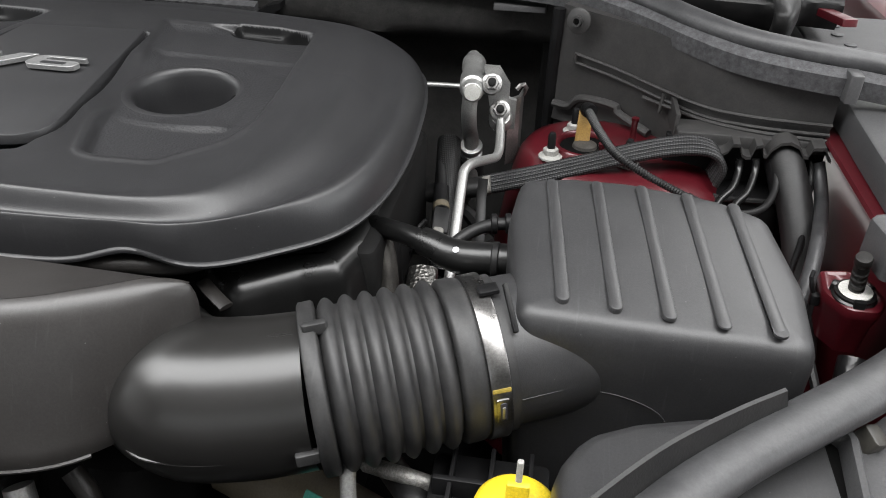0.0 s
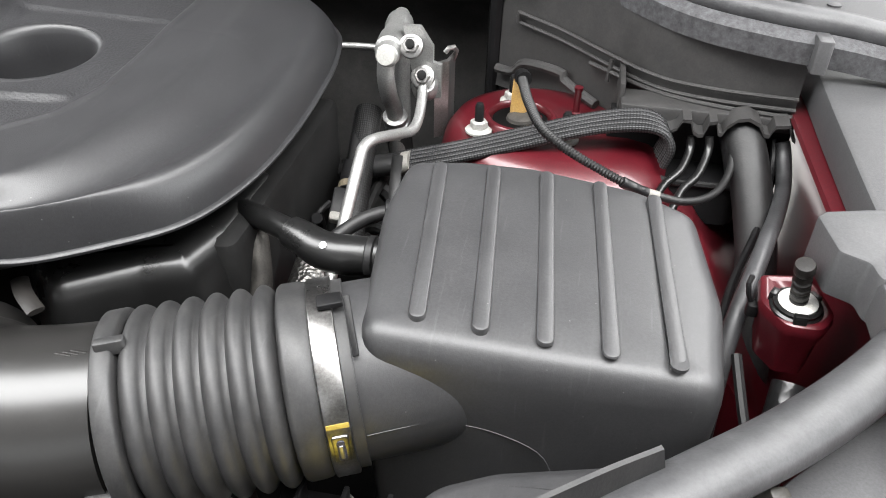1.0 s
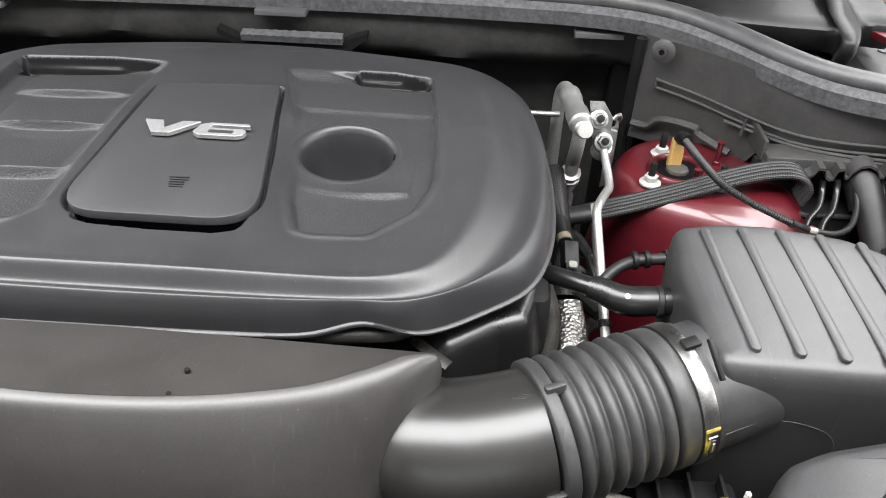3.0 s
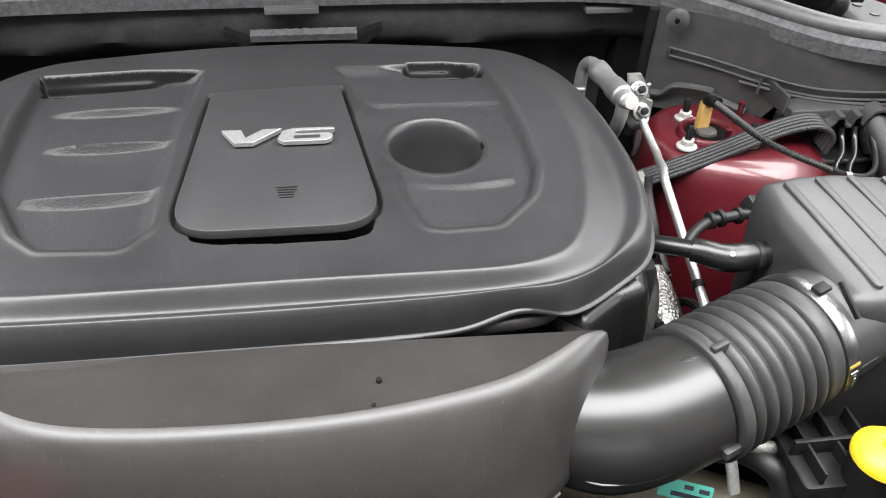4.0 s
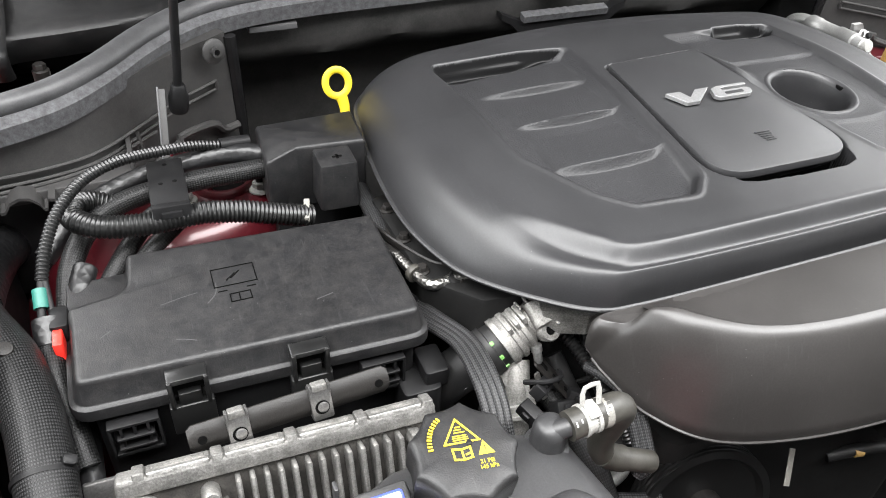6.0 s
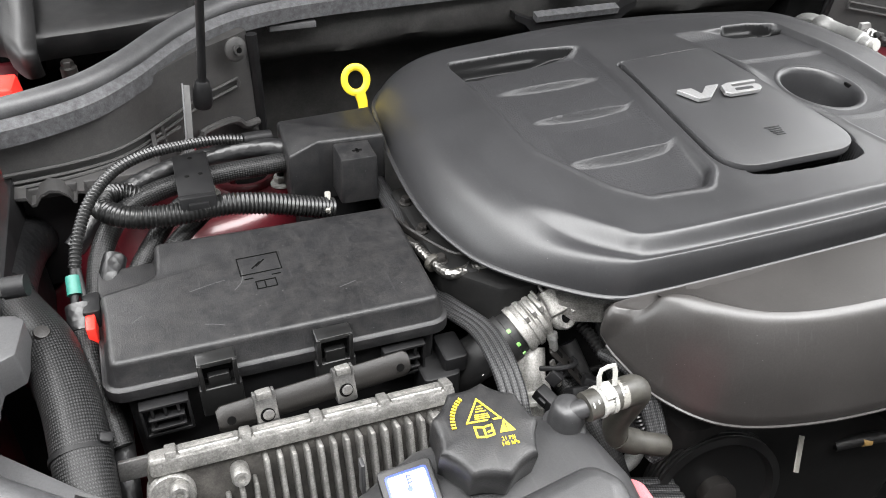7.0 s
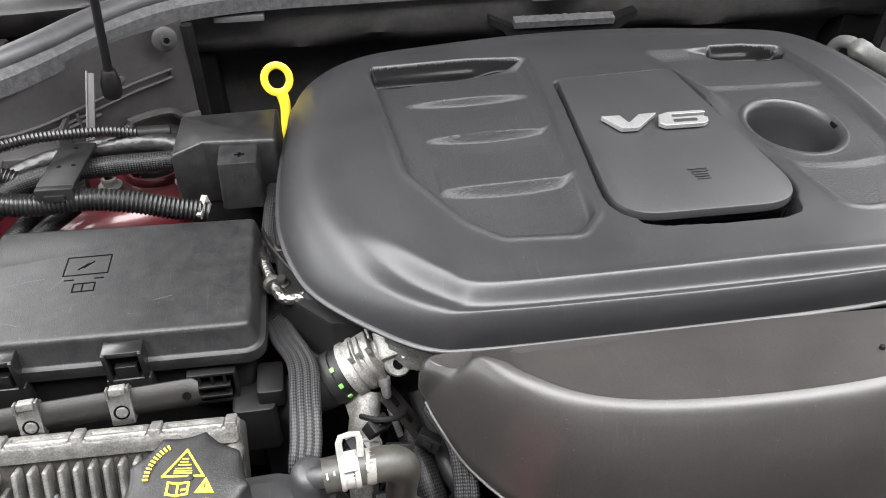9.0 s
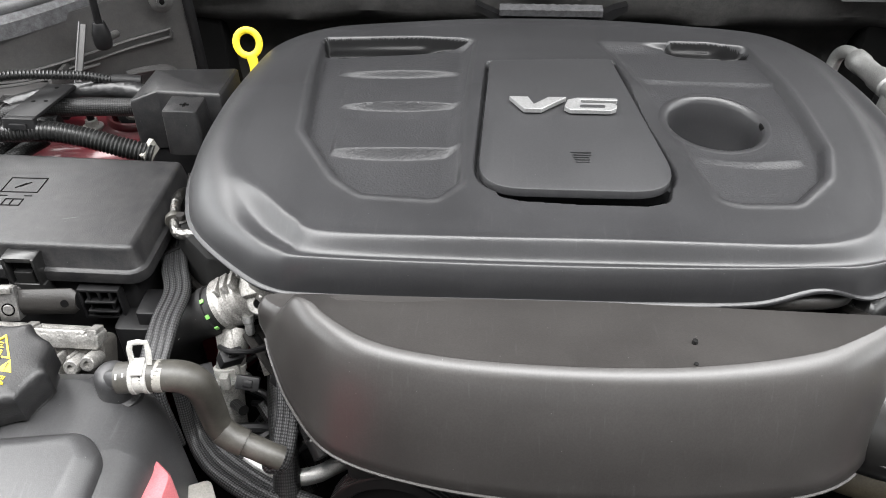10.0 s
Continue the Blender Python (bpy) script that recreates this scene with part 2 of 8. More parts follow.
def braid(name, colour, colour2, scale=1.0, rough=0.5):
    """A woven sleeve: two crossing sets of slanted threads."""
    m = material(name, colour, rough, bump=0, spec=0.24)
    nt = m.node_tree
    nd, ln = nt.nodes, nt.links
    b = nd["Principled BSDF"]
    co, sep = nd.new("ShaderNodeTexCoord"), nd.new("ShaderNodeSeparateXYZ")
    ln.new(co.outputs["UV"], sep.inputs[0])

    def calc(op, p, q=None):
        k = nd.new("ShaderNodeMath")
        k.operation = op
        for i, v in enumerate((p, q)):
            if isinstance(v, float):
                k.inputs[i].default_value = v
            elif v is not None:
                ln.new(v, k.inputs[i])
        return k.outputs[0]

    u, v = calc("MULTIPLY", sep.outputs[0], math.pi * round(scale)), calc("MULTIPLY", sep.outputs[1], math.pi * scale * 0.8)
    weave = calc("MULTIPLY", calc("SINE", calc("ADD", u, v)), calc("SINE", calc("SUBTRACT", u, v)))
    rng = nd.new("ShaderNodeMapRange")
    rng.inputs["From Min"].default_value, rng.inputs["From Max"].default_value = 0.0, 0.35
    ln.new(weave, rng.inputs["Value"])
    mix = nd.new("ShaderNodeMix")
    mix.data_type = "RGBA"
    mix.inputs[6].default_value, mix.inputs[7].default_value = (*colour, 1), (*colour2, 1)
    ln.new(rng.outputs["Result"], mix.inputs[0])
    ln.new(mix.outputs[2], b.inputs["Base Color"])
    bu = nd.new("ShaderNodeBump")
    bu.inputs["Strength"].default_value, bu.inputs["Distance"].default_value = 0.55, 0.0005
    ln.new(rng.outputs["Result"], bu.inputs["Height"])
    ln.new(bu.outputs["Normal"], b.inputs["Normal"])
    return m


def crumpled(name, colour, rough, metal, scale=90, strength=0.8, dist=0.004):
    m = material(name, colour, rough, metal, bump=0)
    nt = m.node_tree
    b = nt.nodes["Principled BSDF"]
    v = nt.nodes.new("ShaderNodeTexVoronoi")
    v.inputs["Scale"].default_value = scale
    co = nt.nodes.new("ShaderNodeTexCoord")
    nt.links.new(co.outputs["Object"], v.inputs["Vector"])
    bu = nt.nodes.new("ShaderNodeBump")
    bu.inputs["Strength"].default_value, bu.inputs["Distance"].default_value = strength, dist
    nt.links.new(v.outputs["Distance"], bu.inputs["Height"])
    nt.links.new(bu.outputs["Normal"], b.inputs["Normal"])
    return m


M_COVER = material("satin_black_plastic", (0.0165, 0.0165, 0.0176), 0.40, vary=0.18, big=7, grain=1500, bump=0.22, rough_vary=0.10, dust=0.008, scuff=0.04)
M_PANEL = material("fine_black_plastic", (0.0195, 0.0195, 0.0207), 0.45, vary=0.10, big=14, grain=2200, bump=0.15, rough_vary=0.05, dust=0.008, scuff=0.03)
M_POCKET = material("grained_black_plastic", (0.020, 0.020, 0.0212), 0.47, vary=0.1, grain=480, bump=1.0, relief=0.0005, spec=0.28)
M_DUCT = material("brown_black_gloss_plastic", (0.0205, 0.0190, 0.0182), 0.36, vary=0.16, big=12, grain=1200, bump=0.12, rough_vary=0.08, dust=0.012, spec=0.52, scuff=0.06)
M_ELBOW = material("dark_moulded_plastic", (0.0115, 0.0111, 0.0107), 0.29, vary=0.15, big=16, grain=1300, bump=0.02, dust=0.004, spec=0.55, rough_vary=0.04, speck=0.1)
M_BOX = material("grey_black_box_plastic", (0.022, 0.022, 0.023), 0.43, vary=0.12, big=16, grain=1400, bump=0.16, dust=0.02, scuff=0.07)
M_FUSE = material("black_box_plastic", (0.0066, 0.0066, 0.0072), 0.44, vary=0.2, big=20, grain=900, bump=0.45, dust=0.05, scuff=0.05, spec=0.36, speck=0.5)
M_BLACK = material("black_plastic", (0.0052, 0.0052, 0.0056), 0.46, vary=0.3, big=25, dust=0.015, spec=0.20)
M_DARK = material("dirty_black", (0.006, 0.006, 0.006), 0.65, vary=0.5, big=18, dust=0.015, spec=0.12)
# near-black: the shade of deep gaps, holes and slots put into the colour
M_VOID = material("void_shade_black", (0.003, 0.003, 0.003), 0.85, vary=0.5, big=10, bump=0, spec=0.04)
M_RUBBER = material("black_rubber", (0.0068, 0.0068, 0.0071), 0.48, vary=0.3, big=30, grain=600, bump=0.3, dust=0.035, spec=0.34)
M_BELLOWS = material("grey_black_rubber", (0.0135, 0.0135, 0.014), 0.52, vary=0.2, big=26, grain=700, bump=0.15, dust=0.06, scuff=0.06)
M_PANELSIDE = material("dusty_grey_plastic", (0.0185, 0.0180, 0.0178), 0.55, vary=0.22, big=10, grain=800, bump=0.2, dust=0.09, dust_colour=(0.20, 0.18, 0.17))
M_LEDGE = material("grey_trim_plastic", (0.039, 0.039, 0.0405), 0.5, vary=0.10, big=12, grain=1400, bump=0.2, dust=0.03)
M_SEAL = material("grey_foam_seal", (0.034, 0.034, 0.036), 0.8, vary=0.6, big=170, grain=500, bump=0.7, dust=0.22, dust_colour=(0.19, 0.19, 0.20))
M_SEALRUB = material("seal_rubber", (0.025, 0.025, 0.0265), 0.46, vary=0.3, big=30, grain=500, bump=0.3, dust=0.16, dust_colour=(0.16, 0.16, 0.16))
M_RED = material("dark_red_paint", (0.064, 0.0028, 0.0065), 0.40, metal=0.2, vary=0.2, big=10, bump=0.0, coat=0.55, coat_rough=0.12, rough_vary=0.04, dust=0.02, dust_colour=(0.20, 0.12, 0.11))
M_ALU = material("cast_aluminium", (0.30, 0.292, 0.278), 0.52, metal=0.7, vary=0.35, big=60, grain=700, bump=0.9, dust=0.42, dust_colour=(0.075, 0.068, 0.058), speck=0.4)
M_PIPE = material("bare_aluminium_pipe", (0.37, 0.37, 0.362), 0.44, metal=0.85, vary=0.12, big=30, bump=0.1, dust=0.05)
M_STEEL = material("polished_steel_band", (0.23, 0.225, 0.22), 0.30, metal=1.0, vary=0.05, big=30, bump=0.03)
M_ZINC = material("zinc_plated_steel", (0.24, 0.235, 0.23), 0.35, metal=0.9, vary=0.2, big=40, bump=0.1)
M_BRUSHED = material("dark_steel_bar", (0.0115, 0.0105, 0.0098), 0.46, metal=0.0, vary=0.25, big=25, bump=0.4, spec=0.30)
M_LETTER = material("silver_badge_paint", (0.225, 0.225, 0.225), 0.40, metal=0.5, vary=0.06, bump=0.05)
M_YELLOW = material("yellow_plastic", (0.56, 0.42, 0.016), 0.5, vary=0.08, bump=0.05)
M_WHITE = material("white_nylon", (0.27, 0.267, 0.252), 0.5, vary=0.15, bump=0.1, dust=0.25, dust_colour=(0.12, 0.11, 0.10))
M_NYLON = material("clean_white_nylon", (0.55, 0.54, 0.51), 0.45, vary=0.08, bump=0.05)
M_BEIGE = material("beige_nylon", (0.15, 0.145, 0.13), 0.55, vary=0.15, dust=0.2)
M_BROWN = material("ochre_connector", (0.30, 0.18, 0.05), 0.5, vary=0.15, dust=0.15)
M_TAN = material("tan_rubber_hose", (0.024, 0.0225, 0.0185), 0.5, vary=0.35, big=35, dust=0.08)
M_TANPIPE = material("tan_coated_pipe", (0.105, 0.088, 0.060), 0.5, vary=0.25, dust=0.08)
M_TEAL = material("teal_label", (0.008, 0.10, 0.078), 0.5, vary=0.05, bump=0)
M_GREEN = material("green_paint_mark", (0.12, 0.30, 0.07), 0.5, vary=0.1, bump=0)
M_SIGNRED = material("bright_red_plastic", (0.75, 0.03, 0.02), 0.4, vary=0.08, bump=0.05)
M_BLUE = material("blue_print", (0.02, 0.05, 0.55), 0.4, bump=0)
M_PAPER = material("white_label", (0.80, 0.80, 0.82), 0.4, vary=0.03, bump=0)
M_INK = material("dark_ink", (0.02, 0.02, 0.03), 0.5, bump=0)
M_GREYINK = material("grey_ink", (0.45, 0.45, 0.45), 0.5, bump=0)
M_PINK = material("pink_coolant_plastic", (0.34, 0.10, 0.11), 0.35, vary=0.15, bump=0.05)
M_BRAID = braid("woven_grey_sleeve", (0.0050, 0.0050, 0.0052), (0.042, 0.042, 0.0435), 1.0, 0.34)
M_BRAIDDARK = braid("woven_black_sleeve", (0.0014, 0.0014, 0.0014), (0.022, 0.022, 0.0225), 1.0, 0.42)
M_TAPE = crumpled("wrapped_black_tape", (0.007, 0.007, 0.0074), 0.36, 0.0, 140, 0.35, 0.0022)
M_FOIL = crumpled("crumpled_foil", (0.20, 0.195, 0.185), 0.40, 1.0, 300, 0.45, 0.0022)
M_WALL = material("white_wall_paint", (0.5, 0.5, 0.5), 0.8, vary=0.03, big=2, bump=0.1)
# unseen wall before the car, dark so that low reflections stay dark
M_SOUTHWALL = material("dark_wall_paint", (0.10, 0.10, 0.10), 0.7, vary=0.1, big=3, bump=0.1)
M_FLOOR = material("pale_floor", (0.52, 0.505, 0.49), 0.5, vary=0.15, big=3, bump=0.1)
M_INSUL = material("bulkhead_mat", (0.018, 0.0176, 0.0172), 0.9, vary=0.45, big=14, grain=300, bump=0.6, dust=0.05, spec=0.2)
M_GLOSS = material("gloss_black_plastic", (0.006, 0.006, 0.006), 0.30, vary=0.2, big=20, grain=600, bump=0.08)
M_CAST = material("clean_cast_aluminium", (0.27, 0.264, 0.252), 0.48, metal=0.8, vary=0.3, big=90, grain=420, bump=1.0, dust=0.5, dust_colour=(0.10, 0.095, 0.088), speck=0.35)
M_ALUDARK = material("grimy_cast_aluminium", (0.055, 0.052, 0.048), 0.6, metal=0.7, vary=0.4, big=70, grain=700, bump=0.6, dust=0.3, dust_colour=(0.10, 0.09, 0.08))
M_PAINTYEL = material("yellow_paint_dab", (0.26, 0.19, 0.035), 0.5, vary=0.15, bump=0.0)
M_SHEEN = material("dusty_black_cowl_plastic", (0.0055, 0.0055, 0.0058), 0.42, vary=0.3, big=18, grain=700, bump=0.3, dust=0.03, spec=0.28)
# darker copy of the cover plastic, for the dark reflection in the pocket recesses
M_RECESS = material("dark_reflection_recess", (0.0035, 0.0035, 0.0037), 0.34, vary=0.2, big=20, bump=0.1, spec=0.16)
M_TAG = material("teal_paper_tag", (0.07, 0.36, 0.29), 0.55, vary=0.05, bump=0)
M_SCRATCH = material("pale_scuff", (0.035, 0.035, 0.036), 0.6, vary=0.3, bump=0)
M_HOOD = material("dark_hood_lining", (0.16, 0.16, 0.163), 0.9, vary=0.25, big=12, grain=400, bump=0.4)

# ---- the place: room, car body ----
def quad_sheet(name, corners, mat, label, category, thick=0.1):
    bm = bmesh.new()
    a = [V3(c) for c in corners]
    n = (a[1] - a[0]).cross(a[3] - a[0]).normalized() * thick
    loft(bm, [[p for p in a], [p - n for p in a]])
    return solo(name, bm, mat, label, category, kind="structure")


RX, RY0, RY1, RZ = 4.0, -4.5, 4.0, 3.1
quad_sheet("floor", [(-RX, RY0, 0), (RX, RY0, 0), (RX, RY1, 0), (-RX, RY1, 0)], M_FLOOR, "smooth pale concrete workshop floor under the car", "floor")
quad_sheet("ceiling", [(-RX, RY0, RZ), (-RX, RY1, RZ), (RX, RY1, RZ), (RX, RY0, RZ)], M_WALL, "plain white ceiling over the car", "ceiling")
# unseen wall before the car, with a wide window added for fill light
south = thing("wall_south", "unseen plain grey wall with an added window before the car", "wall", (0, RY0, 0), kind="structure")
WX, WZ0, WZ1 = 2.6, 1.0, 2.8
for x0, x1, z0, z1 in ((-RX, RX, 0, WZ0), (-RX, RX, WZ1, RZ), (-RX, -WX, WZ0, WZ1), (WX, RX, WZ0, WZ1)):
    part("wall_panel", block(x0, x1, RY0 - 0.1, RY0, z0, z1, r=0.002, bevel=0.001), M_SOUTHWALL, south)
for k in range(5):
    x = -WX + 2 * WX * k / 4
    part("window_post", block(x - 0.03, x + 0.03, RY0 - 0.06, RY0 - 0.01, WZ0, WZ1, r=0.004), M_SOUTHWALL, south)
quad_sheet("wall_north", [(-RX, RY1, 0), (RX, RY1, 0), (RX, RY1, RZ), (-RX, RY1, RZ)], M_WALL, "plain white wall behind the car", "wall")
# unseen side walls, each with a wide window added for fill light
for name, sx in (("wall_west", -1), ("wall_east", 1)):
    side_wall = thing(name, "unseen plain white wall with an added window beside the car", "wall", (sx * RX, 0, 0), kind="structure")
    for y0, y1, z0, z1 in ((RY0, RY1, 0, 0.9), (RY0, RY1, 2.5, RZ), (RY0, -1.6, 0.9, 2.5), (2.6, RY1, 0.9, 2.5)):
        part("wall_panel", block(min(sx * RX, sx * (RX + 0.1)), max(sx * RX, sx * (RX + 0.1)), y0, y1, z0, z1, r=0.002, bevel=0.001), M_WALL, side_wall)
    for k in range(4):
        y = -1.6 + 4.2 * k / 3
        part("window_post", block(min(sx * (RX + 0.01), sx * (RX + 0.06)), max(sx * (RX + 0.01), sx * (RX + 0.06)), y - 0.03, y + 0.03, 0.9, 2.5, r=0.004), M_WALL, side_wall)

# body tub of the car, closed round the bay
tub = thing("car_body", "dark red car body round the open engine bay", "car body", (0, 0.1, 0.3), kind="structure")
# near-black bottom and front, coloured as the shade deep in the bay
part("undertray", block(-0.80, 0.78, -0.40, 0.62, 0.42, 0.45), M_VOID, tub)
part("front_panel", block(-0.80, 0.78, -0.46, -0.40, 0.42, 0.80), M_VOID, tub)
part("fender", block(0.86, 0.93, -0.55, 1.2, 0.45, 0.955, r=0.02, bevel=0.02), M_RED, tub, "dark red painted fender")
part("fender", block(-0.95, -0.88, -0.55, 1.2, 0.45, 0.955, r=0.02, bevel=0.02), M_RED, tub, "dark red painted fender")
part("hood_panel", moved(block(-0.74, 0.72, -1.12, 0.0, -0.03, 0.0, r=0.08, bevel=0.01), Matrix.Translation((0, 0.82, 1.10)) @ pose(0, 0, 0, -52, 0, 0)), M_HOOD, tub, "raised hood with dark grey lining")


def inner_fender(side):
    """The red inner wall of the bay, with its top flange."""
    f = (lambda x: x) if side > 0 else mirrored
    bm = bmesh.new()
    rings = []
    for y in (-0.40, -0.15, -0.02, 0.10, 0.20, 0.30, 0.42, 0.62):
        rings.append([(f(x), y, z) for x, z in ((0.745, 0.45), (0.742, 0.70), (0.739, 0.86), (0.734, 0.893), (0.722, 0.910), (0.7185, 0.915), (0.7200, 0.9185), (0.745, 0.919), (0.80, 0.919), (0.80, 0.45))])
    loft(bm, rings)
    return part("inner_wall", bm, M_RED, tub, "glossy dark red inner fender")


inner_fender(1)
inner_fender(-1)
part("liner", block(-0.775, -0.735, 0.105, 0.335, 0.55, 0.926, r=0.004), M_BLACK, tub, "black plastic liner on the inner fender")


def strut_tower(side):
    f = (lambda x: x) if side > 0 else mirrored
    t = thing("strut_tower", "glossy dark red strut tower with bolted top", "strut tower", (f(0.50), 0.34, 0.6), group="strut towers")
    bm = bmesh.new()
    n = 48
    cx, cy = 0.505, 0.352

    def ring(r, z, wx=1.0, fwd=0.0, out=0.0):
        pts = []
        for i in range(n):
            th = 2 * math.pi * i / n
            x, y = cx + r * wx * math.cos(th), cy + r * math.sin(th)
            k = max(0.0, math.cos(th + 0.7))
            pts.append((f(x + out * k), y - fwd * k, z + 0.02 * max(0.0, (x - cx))))
        return pts

    loft(bm, [ring(0.135, 0.50, 1.0, 0.10, 0.10), ring(0.113, 0.70, 1.0, 0.08, 0.09), ring(0.099, 0.80, 1.0, 0.05, 0.07), ring(0.092, 0.840, 1.0, 0.03, 0.05), ring(0.087, 0.858, 1.0, 0.02, 0.04), ring(0.080, 0.868, 1.0, 0.015, 0.03), ring(0.068, 0.8722, 1.0, 0.01, 0.02), ring(0.03, 0.8728)])
    part("shell", bm, M_RED, t)
    # apron between the tower and the inner wall, softly pressed
    bm = bmesh.new()
    rings = []
    for j in range(22):
        y = 0.10 + 0.27 * j / 21
        rings.append([(f(x), y, z) for x, z in [(0.54 + 0.208 * i / 19, 0.860 - 0.12 * (0.208 * i / 19) - 2.4 * max(0.0, 0.208 * i / 19 - 0.105) ** 1.3 - 0.08 * (0.37 - y) + 0.005 * math.sin(52 * y + 19 * i / 19) * math.sin(9 * i / 19)) for i in range(20)] + [(0.748, 0.60), (0.54, 0.60)]])
    loft(bm, rings)
    part("apron", bm, M_RED, t)
    c = (f(0.489), 0.342)
    part("rim", turned([(0.036, -0.002), (0.0355, 0.004), (0.033, 0.007), (0.030, 0.0075), (0.0275, 0.005), (0.027, 0.0015), (0.026, 0.0012)], (*c, 0.873), seg=40), M_RED, t)
    part("well", turned([(0.0262, 0), (0.0262, 0.0024), (0.0255, 0.0026)], (*c, 0.873), seg=36), M_VOID, t, "dark well in the tower top")
    part("damper_top", turned([(0.0135, 0), (0.0125, 0.003), (0.007, 0.005)], (*c, 0.8756)), M_ALUDARK, t, "dusty metal damper top in the hole")
    for nx, ny in ((0.4535, 0.3140), (0.5330, 0.3140), (0.4770, 0.3830)):
        o = (f(nx), ny, 0.873)
        nut = part("flange_nut", merged(turned([(0.0125, 0), (0.0125, 0.002), (0.009, 0.004)], o), hexnut((o[0], o[1], o[2] + 0.003), (0, 0, 1), 0.0082, 0.008)), M_WHITE, t, "pale flange nut")
        part("stud", turned([(0.0042, 0), (0.0042, 0.016), (0.003, 0.019)], (o[0], o[1], o[2] + 0.009), seg=12), M_BLACK, nut, "black stud end")
    for nx, ny, h in ((0.5400, 0.366, 0.026), (0.506, 0.320, 0.014)):
        part("bolt", turned([(0.005, 0), (0.005, 0.004), (0.0034, 0.005), (0.0034, h), (0.0042, h + 0.001), (0.0042, h + 0.004)], (f(nx), ny, 0.873), seg=12), M_RED, t, "red painted bolt")
    return t


strut_tower(1)
strut_tower(-1)

# bulkhead behind the engine, with the cowl over it
bulk = thing("wall_bulkhead", "black padded bulkhead behind the engine", "bulkhead", (0, 0.55, 0.6), kind="structure")
bm = bmesh.new()
rings = []
for x in np.linspace(-0.50, 0.48, 50):
    w = 0.004 * math.sin(x * 21) + 0.003 * math.sin(x * 47 + 1)
    rings.append([(x, y + (w if 0.86 < z < 0.93 else 0.2 * w), z) for y, z in ((0.600, 0.45), (0.585, 0.80), (0.575, 0.88), (0.560, 0.905), (0.545, 0.915), (0.530, 0.925), (0.522, 0.94), (0.522, 0.965), (0.526, 0.985), (0.545, 0.990), (0.64, 0.99), (0.64, 0.45))])
loft(bm, rings)
part("padding", bm, M_INSUL, bulk)
for x0, x1, z in ((-0.440, -0.380, 0.975), (-0.045, 0.022, 0.982), (0.368, 0.431, 0.972)):
    part("clip_rail", block(x0, x1, 0.502, 0.526, z - 0.0035, z + 0.0035, r=0.002), M_LEDGE, bulk, "grey plastic clip rail")
# lifting pocket: dark winged frame with a grey ragged strip
bm = bmesh.new()
wing = [(-0.098, 0.958), (-0.085, 0.952), (-0.066, 0.944), (0.066, 0.944), (0.082, 0.953), (0.100, 0.958), (0.100, 0.951), (0.084, 0.940), (0.072, 0.929), (-0.070, 0.929), (-0.080, 0.940), (-0.098, 0.950)]
loft(bm, [[(x, 0.530, z) for x, z in reversed(wing)], [(x, 0.504, z) for x, z in reversed(wing)]])
part("pocket_frame", bm, M_BLACK, bulk)
bm = bmesh.new()
rings = []
for x in np.linspace(-0.066, 0.068, 40):
    j = 0.0012 * noise.noise(V3((x * 160, 0, 0)))
    rings.append([(x, 0.512, 0.946), (x, 0.500, 0.944), (x, 0.498, 0.953 + j), (x, 0.512, 0.956 + j)])
loft(bm, rings)
part("torn_strip", bm, M_SEAL, bulk, "ragged grey foam strip")

# cowl seal: a soft grey bulb on a foam foot, right round the back of the bay
SEAL = [(0.0, 0.527, 0.997), (0.12, 0.527, 0.997), (0.25, 0.523, 0.997), (0.36, 0.517, 0.997), (0.44, 0.503, 0.996), (0.495, 0.478, 0.994), (0.545, 0.435, 0.991), (0.592, 0.382, 0.987), (0.635, 0.348, 0.983), (0.690, 0.328, 0.980), (0.745, 0.322, 0.976), (0.80, 0.318, 0.968)]
left = [(mirrored(x), y, z) for x, y, z in reversed(SEAL)]
line = left + [(x, y, z) for x, y, z in SEAL[1:]]
seal = thing("cowl_seal", "grey rubber bulb seal with dusty foam foot along the cowl", "seal", (0, 0.52, 0.98), kind="structure")
part("bulb", pipe([(x, y + 0.010, z + 0.014) for x, y, z in line], 0.0125, seg=16, step=0.012), M_SEALRUB, seal)
bm = bmesh.new()
fine = catmull(line, 8)
rings = []
for i, p in enumerate(fine):
    a, b = fine[max(0, i - 1)], fine[min(len(fine) - 1, i + 1)]
    n = V3((b.y - a.y, a.x - b.x, 0)).normalized()
    rings.append([p + n * 0.012 + V3((0, 0, -0.014)), p + n * 0.013 + V3((0, 0, 0.004)), p + n * 0.004 + V3((0, 0, 0.011)), p - n * 0.012 + V3((0, 0, 0.008)), p - n * 0.012 + V3((0, 0, -0.014))])
loft(bm, rings)
part("foot", bm, M_SEAL, seal, "speckled grey foam foot")
for s in (1, -1):
    f = (lambda x: x) if s > 0 else mirrored
    part("clip", merged(block(min(f(0.718), f(0.730)), max(f(0.718), f(0.730)), 0.300, 0.326, 0.962, 0.989, r=0.003)), M_LEDGE, seal, "grey plastic end clip")

# cowl tray beyond the seal
cowl = thing("cowl_tray", "black plastic cowl tray beyond the seal", "cowl", (0, 0.75, 0.95), kind="structure")
# near-black floors stand in for the shade below the cowl
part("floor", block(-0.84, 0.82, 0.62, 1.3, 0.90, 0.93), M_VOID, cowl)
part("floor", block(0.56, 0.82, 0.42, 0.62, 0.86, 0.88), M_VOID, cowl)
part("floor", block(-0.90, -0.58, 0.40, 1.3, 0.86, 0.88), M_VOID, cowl)
